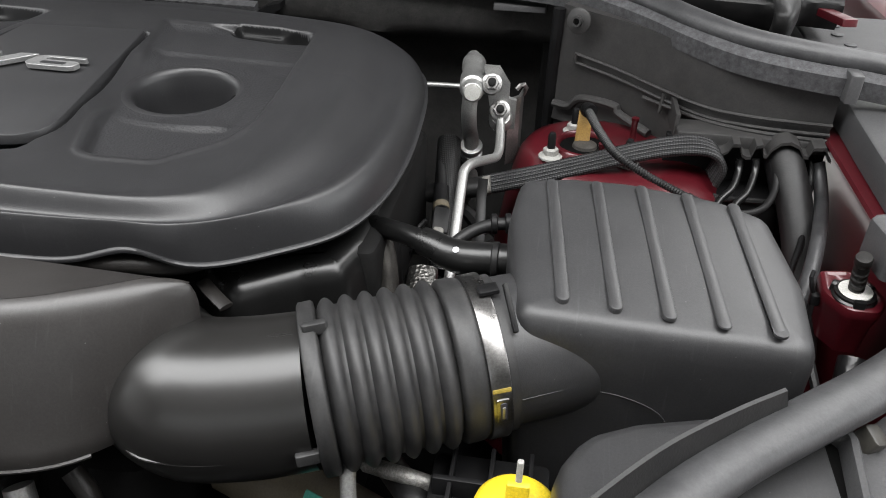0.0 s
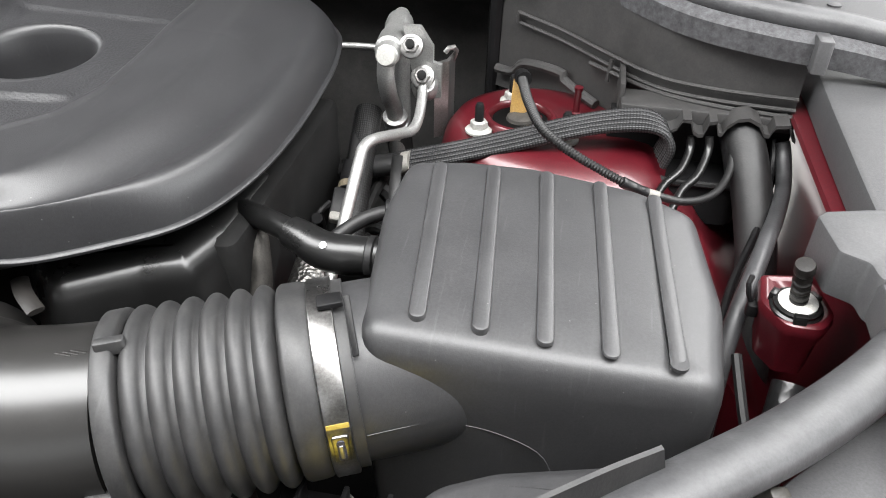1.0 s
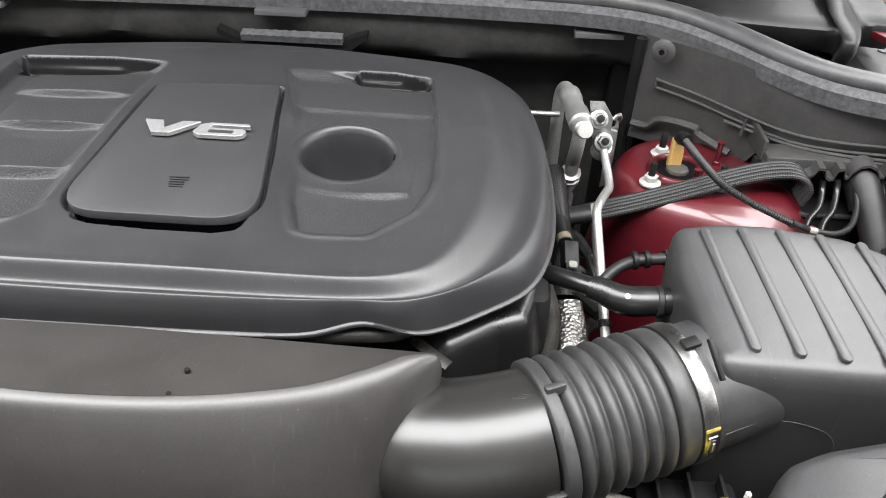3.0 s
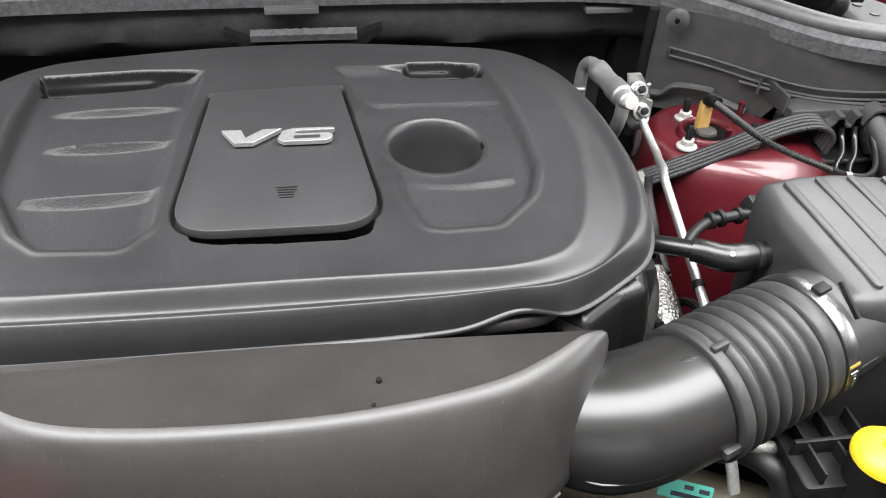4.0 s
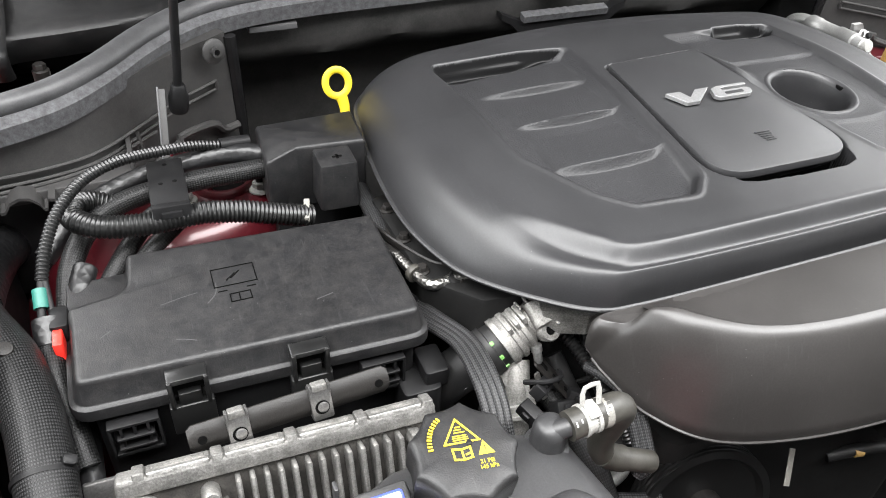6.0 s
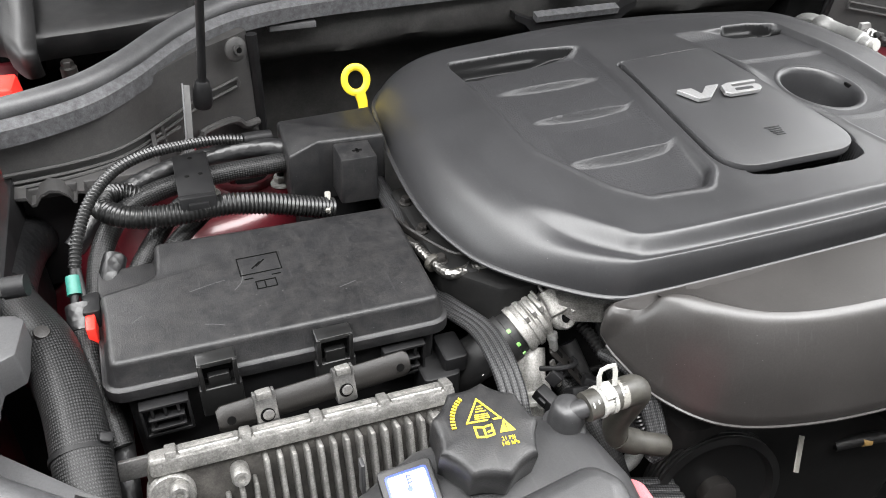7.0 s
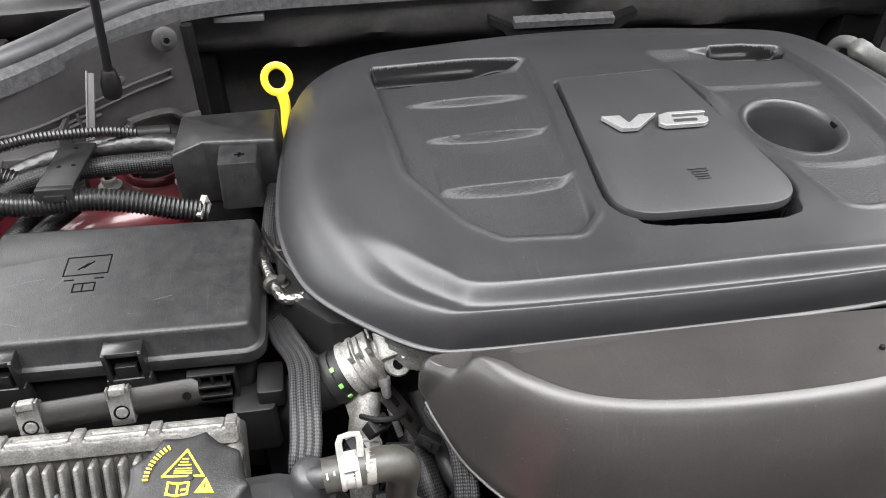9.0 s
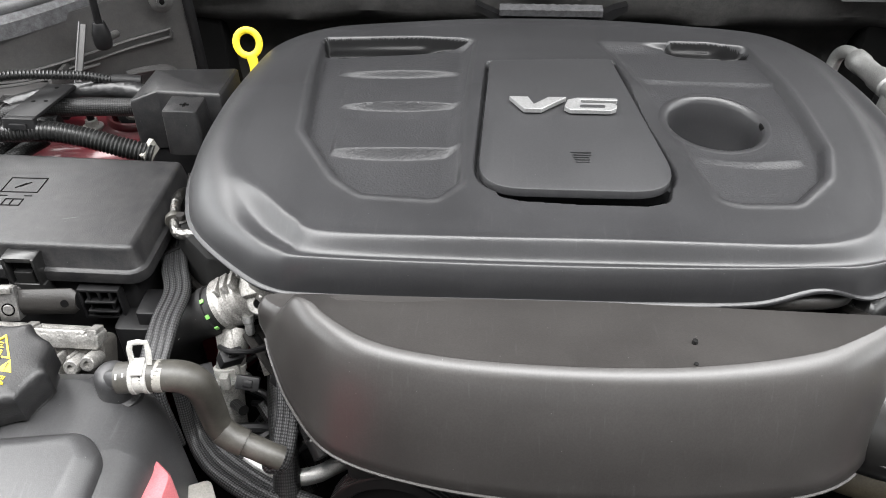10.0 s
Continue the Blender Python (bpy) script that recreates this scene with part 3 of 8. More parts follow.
part("grille", moved(block(-0.62, 0.60, 0.0, 0.42, 0.0, 0.02, r=0.03, bevel=0.006), Matrix.Translation((0, 0.585, 1.012)) @ pose(0, 0, 0, 9, 0, 0)), M_DARK, cowl, "black slatted cowl grille")
for s in (1, -1):
    f = (lambda x: x) if s > 0 else mirrored
    # moulded cover with a folded front lip
    fold = catmull([(f(x), y, 1.0) for x, y in ((0.500, 0.545), (0.514, 0.520), (0.545, 0.502), (0.617, 0.489), (0.682, 0.479), (0.674, 0.445), (0.690, 0.438), (0.706, 0.470), (0.718, 0.505), (0.76, 0.50))], 6)
    bm = bmesh.new()
    rings = []
    for p in fold:
        rings.append([p + V3((0, 0.010, -0.030)), p + V3((0, 0.0, -0.012)), p, p + V3((0, 0.004, 0.005)), p + V3((0, 0.020, 0.010)), p + V3((0, 0.060, 0.016)), p + V3((0, 0.080, 0.026)), p + V3((0, 0.34, 0.05)), p + V3((0, 0.34, -0.03))])
    loft(bm, rings)
    part("side_cover", bm, M_SHEEN, cowl, "black moulded side cover with a folded lip")

# side panels under the seal
PLAN = [(0.452, 0.470), (0.475, 0.458), (0.52, 0.432), (0.565, 0.392), (0.61, 0.352), (0.66, 0.332), (0.722, 0.322)]


def side_panel(s):
    f = (lambda x: x) if s > 0 else mirrored
    t = thing("side_panel", "dusty dark grey plastic panel below the cowl seal", "panel", (f(0.58), 0.40, 0.85), group="side panels", kind="structure")
    base = catmull([(x, y, 0) for x, y in PLAN], 8)
    bm = bmesh.new()
    rings = []
    for i, p in enumerate(base):
        a, b = base[max(0, i - 1)], base[min(len(base) - 1, i + 1)]
        n = V3((b.y - a.y, a.x - b.x, 0)).normalized()
        u = i / (len(base) - 1)
        low = 0.852 if u < 0.52 else 0.852 + 0.05 * min(1, (u - 0.52) / 0.08)
        top = 0.990 - 0.014 * u
        rings.append([V3((f(q.x), q.y, z)) for q, z in ((p + n * 0.004, low), (p, low + 0.02), (p - n * 0.001, top), (p - n * 0.02, top), (p - n * 0.02, low))])
    loft(bm, rings)
    part("sheet", bm, M_PANELSIDE, t)
    bm = bmesh.new()
    rings = []
    for i, p in enumerate(base):
        a, b = base[max(0, i - 1)], base[min(len(base) - 1, i + 1)]
        n = V3((b.y - a.y, a.x - b.x, 0)).normalized()
        rings.append([V3((f(q.x), q.y, z)) for q, z in ((p - n * 0.026, 0.50), (p - n * 0.026, 0.93), (p - n * 0.036, 0.93), (p - n * 0.036, 0.50))])
    loft(bm, rings)
    # added closing sheet, its near-black colour stands in for shade
    part("backing", bm, M_VOID, t, "near-black sheet closing the shaded gap behind the panel")

    def bar(pts, r, name="rib"):
        return part(name, pipe([(f(x), y, z) for x, y, z in pts], r, seg=8, step=0.008), M_PANELSIDE, t)

    def on(u, z, out=0.004):
        k = u * (len(base) - 1)
        i = min(int(k), len(base) - 2)
        p = base[i].lerp(base[i + 1], k - i)
        d = base[i + 1] - base[i]
        n = V3((d.y, -d.x, 0)).normalized()
        q = p + n * out
        return (q.x, q.y, z)

    bar([on(u, 0.938 - 0.010 * math.sin(min(1, max(0, (u - 0.16) / 0.5)) * 1.57) + 0.012 * max(0, u - 0.7)) for u in np.linspace(0.16, 1, 12)], 0.0019)
    bar([on(u, 0.928 - 0.010 * math.sin(min(1, max(0, (u - 0.16) / 0.5)) * 1.57) + 0.012 * max(0, u - 0.7)) for u in np.linspace(0.16, 1, 12)], 0.0019)
    bar([on(0.16, 0.939), on(0.152, 0.933), on(0.16, 0.927)], 0.0026)
    bar([on(u, 0.912 + 0.004 * u, 0.006) for u in np.linspace(0.45, 1, 8)], 0.0022)
    bar([on(0.52, 0.926, 0.005), on(0.52, 0.905, 0.008)], 0.0022, "web")
    # hooked lower lip
    part("lip", pipe([(f(x), y, z) for x, y, z in (on(0.02, 0.874, 0.008), on(0.16, 0.876, 0.009), on(0.22, 0.890, 0.010), on(0.36, 0.893, 0.010), on(0.38, 0.886, 0.010), on(0.5, 0.878, 0.010))], 0.005, seg=8), M_PANELSIDE, t)
    # push clip
    c = (f(0.470), 0.446, 0.979)
    ax = (0.45 * (1 if s > 0 else -1) * -1, -0.85, 0.12)
    clip = part("push_clip", turned([(0.0145, 0), (0.0145, 0.002), (0.012, 0.0035), (0.006, 0.004), (0.006, 0.008), (0.0035, 0.008), (0.003, 0.002)], c, ax, seg=28), M_PANELSIDE, t)
    part("hole", turned([(0.0034, 0), (0.0034, 0.0086), (0.001, 0.0086)], c, ax, seg=12), M_VOID, clip)
    # ledge box, the black wall under it, and the strip of clips that holds the lines
    lo = block(min(f(0.577), f(0.725)), max(f(0.577), f(0.725)), 0.315, 0.350, 0.9015, 0.914, r=0.004, bevel=0.003)
    part("ledge", lo, M_PANELSIDE, t)
    part("ledge_side", block(min(f(0.575), f(0.580)), max(f(0.575), f(0.580)), 0.330, 0.392, 0.902, 0.926, r=0.002), M_PANELSIDE, t)
    part("under_wall", block(min(f(0.570), f(0.728)), max(f(0.570), f(0.728)), 0.330, 0.340, 0.78, 0.903, r=0.002), M_BLACK, t, "black wall under the ledge")
    strip = [(0.606, 0.8985), (0.622, 0.9000), (0.6265, 0.9030), (0.6300, 0.9110), (0.6370, 0.9110), (0.6405, 0.9010), (0.6450, 0.8985), (0.6490, 0.8990), (0.6520, 0.9110), (0.6580, 0.9125), (0.6610, 0.9020), (0.6640, 0.9015), (0.6670, 0.9090), (0.6740, 0.9160), (0.6830, 0.9180), (0.6920, 0.9140), (0.6980, 0.9050), (0.7020, 0.9045), (0.7050, 0.9135), (0.7165, 0.9150), (0.7210, 0.9040), (0.7240, 0.9020)]
    bm = bmesh.new()
    loft(bm, [[(f(x), 0.300, z - 0.002), (f(x), 0.320, z), (f(x), 0.320, z + 0.0032), (f(x), 0.300, z + 0.0012)] for x, z in strip])
    part("clip_strip", bm, M_PANELSIDE, t)
    return t


side_panel(1)
side_panel(-1)
# edge strip of the bulkhead next to each panel, near-black sheet as gap shade
for s in (1, -1):
    f = (lambda x: x) if s > 0 else mirrored
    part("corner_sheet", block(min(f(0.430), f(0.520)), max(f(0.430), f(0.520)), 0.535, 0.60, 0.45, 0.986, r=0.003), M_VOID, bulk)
    part("edge_strip", pipe([(f(0.446), 0.478, 0.80), (f(0.446), 0.474, 0.90), (f(0.447), 0.470, 0.985)], 0.006, seg=8, flat=(1, 1.2)), M_BLACK, bulk)


def side_ledge(s):
    """Grey trim along the fender, with a step round the hood stop."""
    f = (lambda x: x) if s > 0 else mirrored
    t = thing("fender_trim", "smooth grey plastic trim along the fender", "trim", (f(0.78), 0.1, 0.9), group="fender trims", kind="structure")
    far = 0.62 if s > 0 else 0.36
    line = [(0.733, far), (0.733, 0.325), (0.731, 0.261), (0.729, 0.150), (0.729, 0.100), (0.714, 0.060), (0.712, 0.008), (0.735, -0.06), (0.75, -0.10), (0.87, -0.10), (0.87, far)]
    out = [(f(x), y) for x, y in line]
    if s > 0:
        out.reverse()
    # the order must run counterclockwise seen from above
    area = sum(a[0] * b[1] - b[0] * a[1] for a, b in zip(out, out[1:] + out[:1]))
    if area < 0:
        out.reverse()
    bm = slab(bmesh.new(), arc_poly(out, 0.006, 4), 0.920, 0.947, 0.004, 0.0, top=lambda x, y: 0.02 * max(0, y - 0.1))
    part("moulding", bm, M_LEDGE, t)
    guard = [(f(x), y - (0.031 if s < 0 else 0.0)) for x, y in ((0.760, 0.128), (0.724, 0.122), (0.697, 0.114), (0.691, 0.107), (0.696, 0.071), (0.711, 0.063), (0.713, 0.047), (0.760, 0.040))]
    if s < 0:
        guard.reverse()
    if sum(a[0] * b[1] - b[0] * a[1] for a, b in zip(guard, guard[1:] + guard[:1])) < 0:
        guard.reverse()
    part("stop_guard", slab(bmesh.new(), arc_poly(guard, [0.003, 0.006, 0.004, 0.004, 0.006, 0.006, 0.008, 0.003], 4), 0.918, 0.9490, 0.004, 0.0), M_LEDGE, t)
    for k in range(7 if s > 0 else 0):
        y = 0.40 + 0.035 * k
        part("screw", turned([(0.007, 0), (0.007, 0.0015), (0.004, 0.0022)], (f(0.775 + 0.006 * (k % 2)), y, 0.947 + 0.02 * (y - 0.1)), seg=16), M_LEDGE, t)
    return t


side_ledge(1)
side_ledge(-1)


def hood_stop(s):
    f = (lambda x: x) if s > 0 else mirrored
    t = thing("hood_stop", "black ribbed stud with white washer on a red bracket", "hood stop", (f(0.686), 0.068, 0.86), group="hood stops")
    sx = 1 if s > 0 else -1
    o = (f(0.6915), 0.089)
    outline = [(f(x), y) for x, y in ((0.674, 0.122), (0.695, 0.126), (0.711, 0.119), (0.7165, 0.087), (0.706, 0.0700), (0.683, 0.0695), (0.6700, 0.092))]
    if s > 0:
        outline.reverse()
    line = arc_poly(outline, [0.016, 0.012, 0.012, 0.016, 0.012, 0.006, 0.006] if s > 0 else [0.006, 0.006, 0.012, 0.016, 0.012, 0.012, 0.016], 5)
    bm = bmesh.new()
    loft(bm, [[(p.x, p.y, z) for p in grow(line, d)] for d, z in ((-0.006, 0.846), (-0.004, 0.870), (-0.001, 0.8800), (0.0, 0.8850), (-0.0010, 0.8890), (-0.0030, 0.8905), (-0.0055, 0.8905), (-0.0075, 0.8895))])
    part("bracket", bm, M_RED, t, "dark red stamped bracket")
    # rounded rectangle of a plastic clip, with two lugs
    clip = part("base", turned([(0.0162, 0), (0.0165, 0.0020), (0.0150, 0.0032), (0.0150, 0.0052), (0.0125, 0.0060), (0.0120, 0.0040)], (*o, 0.8893), (0, -0.06, 1), seg=36), M_GLOSS, t, "black clip ring")
    for deg in (35, 150, 268):
        c = (o[0] + 0.0150 * math.cos(radians(deg)), o[1] + 0.0150 * math.sin(radians(deg)))
        part("lug", moved(block(-0.0022, 0.0022, -0.0042, 0.0042, 0.0, 0.0068, r=0.001, bevel=0.0006), Matrix.Translation((*c, 0.8893)) @ pose(0, 0, 0, 0, 0, deg)), M_GLOSS, clip)
    ax = (-0.22 * sx, -0.30, 1)
    part("washer", turned([(0.0122, 0), (0.0122, 0.0024), (0.0108, 0.0034), (0.006, 0.0036)], (*o, 0.8935), (-0.05 * sx, -0.08, 1), seg=28), M_NYLON, t, "white washer")
    prof = [(0.0056, 0)]
    for k in range(4):
        z = 0.004 + k * 0.0062
        prof += [(0.0058, z), (0.0046, z + 0.001), (0.0046, z + 0.0018), (0.0058, z + 0.0028)]
    prof += [(0.0050, 0.030), (0.0062, 0.032), (0.0064, 0.037), (0.0056, 0.0390), (0.003, 0.0394)]
    part("stud", turned(prof, (*o, 0.8955), ax, seg=20), M_BRUSHED, t, "worn black ribbed stud")
    return t


hood_stop(1)
hood_stop(-1)


def front_seal(s):
    """Thick grey weather strip over the headlamp, running forward and inwards."""
    f = (lambda x: x) if s > 0 else mirrored
    t = thing("weather_strip", "thick scuffed grey rubber weather strip across the corner", "seal", (f(0.64), -0.06, 0.90), group="weather strips", kind="structure")
    if s < 0:
        f = lambda x: mirrored(x) - 0.068
    pts = [(0.80, 0.110, 0.930), (0.757, 0.055, 0.932), (0.715, 0.004, 0.931), (0.684, -0.030, 0.930), (0.650, -0.062, 0.930), (0.612, -0.092, 0.929), (0.566, -0.128, 0.927), (0.527, -0.164, 0.925), (0.490, -0.206, 0.923), (0.45, -0.26, 0.92)]
    part("bulb", pipe([(f(x), y, z) for x, y, z in pts], 0.0135, seg=20, step=0.008, flat=(0.85, 1.12)), M_SEALRUB, t)
    # thin upright fin along the inner side, cut off square
    fin = catmull([(0.594, -0.097, 0), (0.566, -0.117, 0), (0.528, -0.148, 0), (0.494, -0.184, 0), (0.46, -0.225, 0)], 6)
    bm = bmesh.new()
    loft(bm, [[(f(p.x - dx), p.y + dx, z) for dx, z in ((0.0035, 0.915), (0.0052, 0.945), (0.0042, 0.948), (0.0028, 0.9472), (-0.004, 0.915))] for p in fin])
    part("fin", bm, M_RUBBER, t)
    return t


front_seal(1)
front_seal(-1)

for s in (1, -1):
    f = (lambda x: x) if s > 0 else mirrored
    pts = [(f(x), y) for x, y in ((0.86, 0.10), (0.76, 0.035), (0.66, -0.060), (0.62, -0.105), (0.615, -0.25), (0.86, -0.25))]
    area = sum(a[0] * b[1] - b[0] * a[1] for a, b in zip(pts, pts[1:] + pts[:1]))
    if area < 0:
        pts.reverse()
    solo("lamp_housing", slab(bmesh.new(), arc_poly(pts, 0.012, 4), 0.78, 0.905, 0.008), M_LEDGE, "grey plastic headlamp housing in the corner of the bay", "headlamp housing", group="headlamp housings")

# ---- engine cover ----
COVER_OUT = [(-0.215, -0.032), (-0.10, -0.035), (0.02, -0.035), (0.118, -0.031), (0.165, -0.026), (0.212, -0.022), (0.265, 0.012), (0.301, 0.045), (0.320, 0.095), (0.327, 0.160), (0.325, 0.240), (0.318, 0.315), (0.302, 0.372), (0.262, 0.411), (0.18, 0.424), (0.08, 0.437), (-0.02, 0.440), (-0.12, 0.435), (-0.22, 0.422), (-0.298, 0.411), (-0.344, 0.367), (-0.357, 0.305), (-0.366, 0.220), (-0.366, 0.140), (-0.354, 0.083), (-0.335, 0.044), (-0.296, 0.004), (-0.256, -0.025)]
COVER_MID = [(-0.215, -0.0215), (-0.10, -0.0245), (0.02, -0.0245), (0.12, -0.0235), (0.18, -0.0200), (0.222, -0.0100), (0.252, 0.010), (0.276, 0.045), (0.294, 0.095), (0.302, 0.160), (0.300, 0.240), (0.290, 0.315), (0.270, 0.365), (0.235, 0.393), (0.17, 0.406), (0.08, 0.418), (-0.02, 0.421), (-0.12, 0.417), (-0.22, 0.404), (-0.285, 0.388), (-0.322, 0.350), (-0.336, 0.295), (-0.342, 0.220), (-0.342, 0.150), (-0.330, 0.098), (-0.300, 0.054), (-0.268, 0.014), (-0.240, -0.010)]
COVER_IN = [(-0.210, -0.0060), (-0.10, -0.0115), (0.02, -0.0115), (0.12, -0.0110), (0.165, -0.0085), (0.193, -0.0020), (0.217, 0.012), (0.236, 0.045), (0.252, 0.100), (0.260, 0.165), (0.258, 0.235), (0.246, 0.300), (0.222, 0.340), (0.18, 0.368), (0.08, 0.384), (-0.02, 0.388), (-0.12, 0.384), (-0.22, 0.368), (-0.272, 0.333), (-0.296, 0.280), (-0.310, 0.200), (-0.312, 0.120), (-0.298, 0.078), (-0.264, 0.040), (-0.238, 0.012)]
POCKET_L = [(-0.270, 0.338), (-0.259, 0.208), (-0.253, 0.138), (-0.212, 0.064), (-0.187, 0.041), (-0.126, 0.035), (-0.106, 0.058), (-0.103, 0.150), (-0.093, 0.338)]
POCKET_R = [(0.033, 0.334), (0.058, 0.250), (0.077, 0.192), (0.089, 0.134), (0.094, 0.086), (0.108, 0.042), (0.124, 0.038), (0.167, 0.041), (0.203, 0.080), (0.216, 0.122), (0.215, 0.190), (0.209, 0.270), (0.200, 0.334)]
POCKET_L = [(p.x, p.y) for p in arc_poly(POCKET_L, [0.012, 0.05, 0.018, 0.04, 0.012, 0.012, 0.02, 0.05, 0.012], 5)]
POCKET_R = [(p.x, p.y) for p in arc_poly(POCKET_R, [0.012, 0.05, 0.05, 0.05, 0.03, 0.012, 0.012, 0.014, 0.03, 0.03, 0.05, 0.05, 0.012], 5)]
PANEL = [(-0.082, 0.269), (-0.094, 0.0435), (0.078, 0.0425), (0.045, 0.277)]
CUP, CUP_R = (0.131, 0.170), 0.047
PANEL_LINE = [(p.x, p.y) for p in arc_poly(PANEL, [0.010, 0.040, 0.040, 0.008], 8)]


# smooth recesses at the back of the pockets, a dark reflection put into their colour
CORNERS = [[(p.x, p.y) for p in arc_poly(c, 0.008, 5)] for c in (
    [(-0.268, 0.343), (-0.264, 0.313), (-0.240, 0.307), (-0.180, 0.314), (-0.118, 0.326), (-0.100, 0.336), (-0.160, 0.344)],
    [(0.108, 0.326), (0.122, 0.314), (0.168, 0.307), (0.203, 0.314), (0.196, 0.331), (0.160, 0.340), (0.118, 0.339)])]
SLOT = [(p.x, p.y) for p in arc_poly([(-0.080, 0.062), (-0.074, 0.0385), (-0.056, 0.0330), (-0.010, 0.0300), (0.046, 0.0300), (0.064, 0.0360), (0.070, 0.062)], [0.004, 0.008, 0.02, 0.03, 0.02, 0.01, 0.004], 4)]


def poly_sd(px, py, poly):
    """Signed distance to a polygon, negative inside (arrays)."""
    best = np.full(px.shape, 1e9)
    inside = np.zeros(px.shape, bool)
    for (ax, ay), (bx, by) in zip(poly, poly[1:] + poly[:1]):
        ex, ey = bx - ax, by - ay
        t = np.clip(((px - ax) * ex + (py - ay) * ey) / (ex * ex + ey * ey), 0, 1)
        best = np.minimum(best, np.hypot(px - ax - t * ex, py - ay - t * ey))
        cross = ((ay > py) != (by > py)) & (px < (bx - ax) * (py - ay) / (by - ay + 1e-12) + ax)
        inside ^= cross
    return np.where(inside, -best, best)


def step(a, b, x):
    t = np.clip((x - a) / (b - a), 0, 1)
    return t * t * (3 - 2 * t)


def cover_top(x, y):
    """Height of the flat part of the cover."""
    return 0.9755 + 0.012 * np.clip(y / 0.22, -0.2, 1) - 0.006 * np.clip((y - 0.22) / 0.16, 0, 1) ** 2 - 0.006 * ((x + 0.012) / 0.28) ** 2


SLITS = ((0.254, -0.240, -0.108, 0.0082, 1), (0.186, -0.228, -0.106, 0.0090, 1))


def scoop(x, y, ry, x0, x1):
    """How much of a scoop is left at x, and the way from its crease at y."""
    lens = np.clip(1 - ((x - (x0 + x1) / 2) / ((x1 - x0) / 2)) ** 2, 0, 1)
    return lens, y - ry - 0.007 * (1 - lens)


def cover_height(x, y):
    z = cover_top(x, y)
    # side pockets with sunk floors: crisp walls outside and at the front, soft ones beside the panel, a steep one at the back
    for poly, deep, soft, ribs in (
            (POCKET_L, 0.0120, step(-0.17, -0.12, x) * step(0.05, 0.12, y), SLITS + ((0.104, -0.226, -0.104, 0.0098, 0),)),
            (POCKET_R, 0.0085, step(0.12, 0.08, x) * step(0.05, 0.12, y), ((0.238, 0.030, 0.215, 0.0035, 0), (0.098, 0.098, 0.196, 0.0055, 0)))):
        sd = poly_sd(x, y, poly)
        sunk = step(0.0006, -0.0050, sd) * (1 - soft) + step(0.003, -0.019, sd) * soft
        back = step(0.342, 0.333, y)
        sunk = np.minimum(sunk, back) * step(0.004, -0.004, sd)
        z = z + 0.0012 * np.exp(-((sd - 0.0035) / 0.0030) ** 2) * step(0.30, 0.24, y) * (1 - soft)
        floor = -deep * np.ones_like(x)
        for ry, x0, x1, rise, crisp in ribs:
            # a tread that climbs to the front, ends in a sharp brow and drops steeply, fading out at both ends
            lens, d = scoop(x, y, ry, x0, x1)
            wide = 0.0048 if crisp else 0.0070
            amount = lens ** (0.75 if crisp else 0.45)
            floor = floor + rise * amount * np.clip(d / wide, 0, 1) ** 1.3 * np.clip(1 - (d - wide) / 0.060, 0, 1)
        z = z + sunk * floor
    # recess floors tilt to the back, so that they reflect dark
    for corner in CORNERS:
        z = z - (0.001 + np.clip(0.36 * (y - 0.306), 0, 0.014)) * step(0.001, -0.006, poly_sd(x, y, corner))
    # oil filler cup
    r = np.hypot((x - CUP[0]) / 1.03, y - CUP[1])
    rim = step(CUP_R + 0.040, CUP_R + 0.004, r)
    z = z * (1 - rim) + (cover_top(x, y) - 0.007) * rim
    z = z - np.where(r < CUP_R - 0.0005, 0.075, 0)
    # seat of the badge panel, and the finger slot before it
    sd = poly_sd(x, y, PANEL_LINE)
    z = z + 0.0006 * step(0.030, 0.006, sd)
    z = z - 0.009 * step(0.0042, 0.0006, sd)
    slot = poly_sd(x, y, SLOT)
    z = z - 0.030 * step(0.0008, -0.0016, slot)
    return z


def radial(outline, c, n):
    pts = catmull([(x, y, 0) for x, y in outline], 12, closed=True)
    ang = np.unwrap([math.atan2(p.y - c[1], p.x - c[0]) for p in pts])
    rad = np.array([math.hypot(p.y - c[1], p.x - c[0]) for p in pts])
    order = np.argsort(np.mod(ang, 2 * np.pi))
    a, r = np.mod(ang, 2 * np.pi)[order], rad[order]
    a, r = np.r_[a[-1] - 2 * np.pi, a, a[0] + 2 * np.pi], np.r_[r[-1], r, r[0]]
    return np.interp(np.linspace(0, 2 * np.pi, n, endpoint=False), a, r)


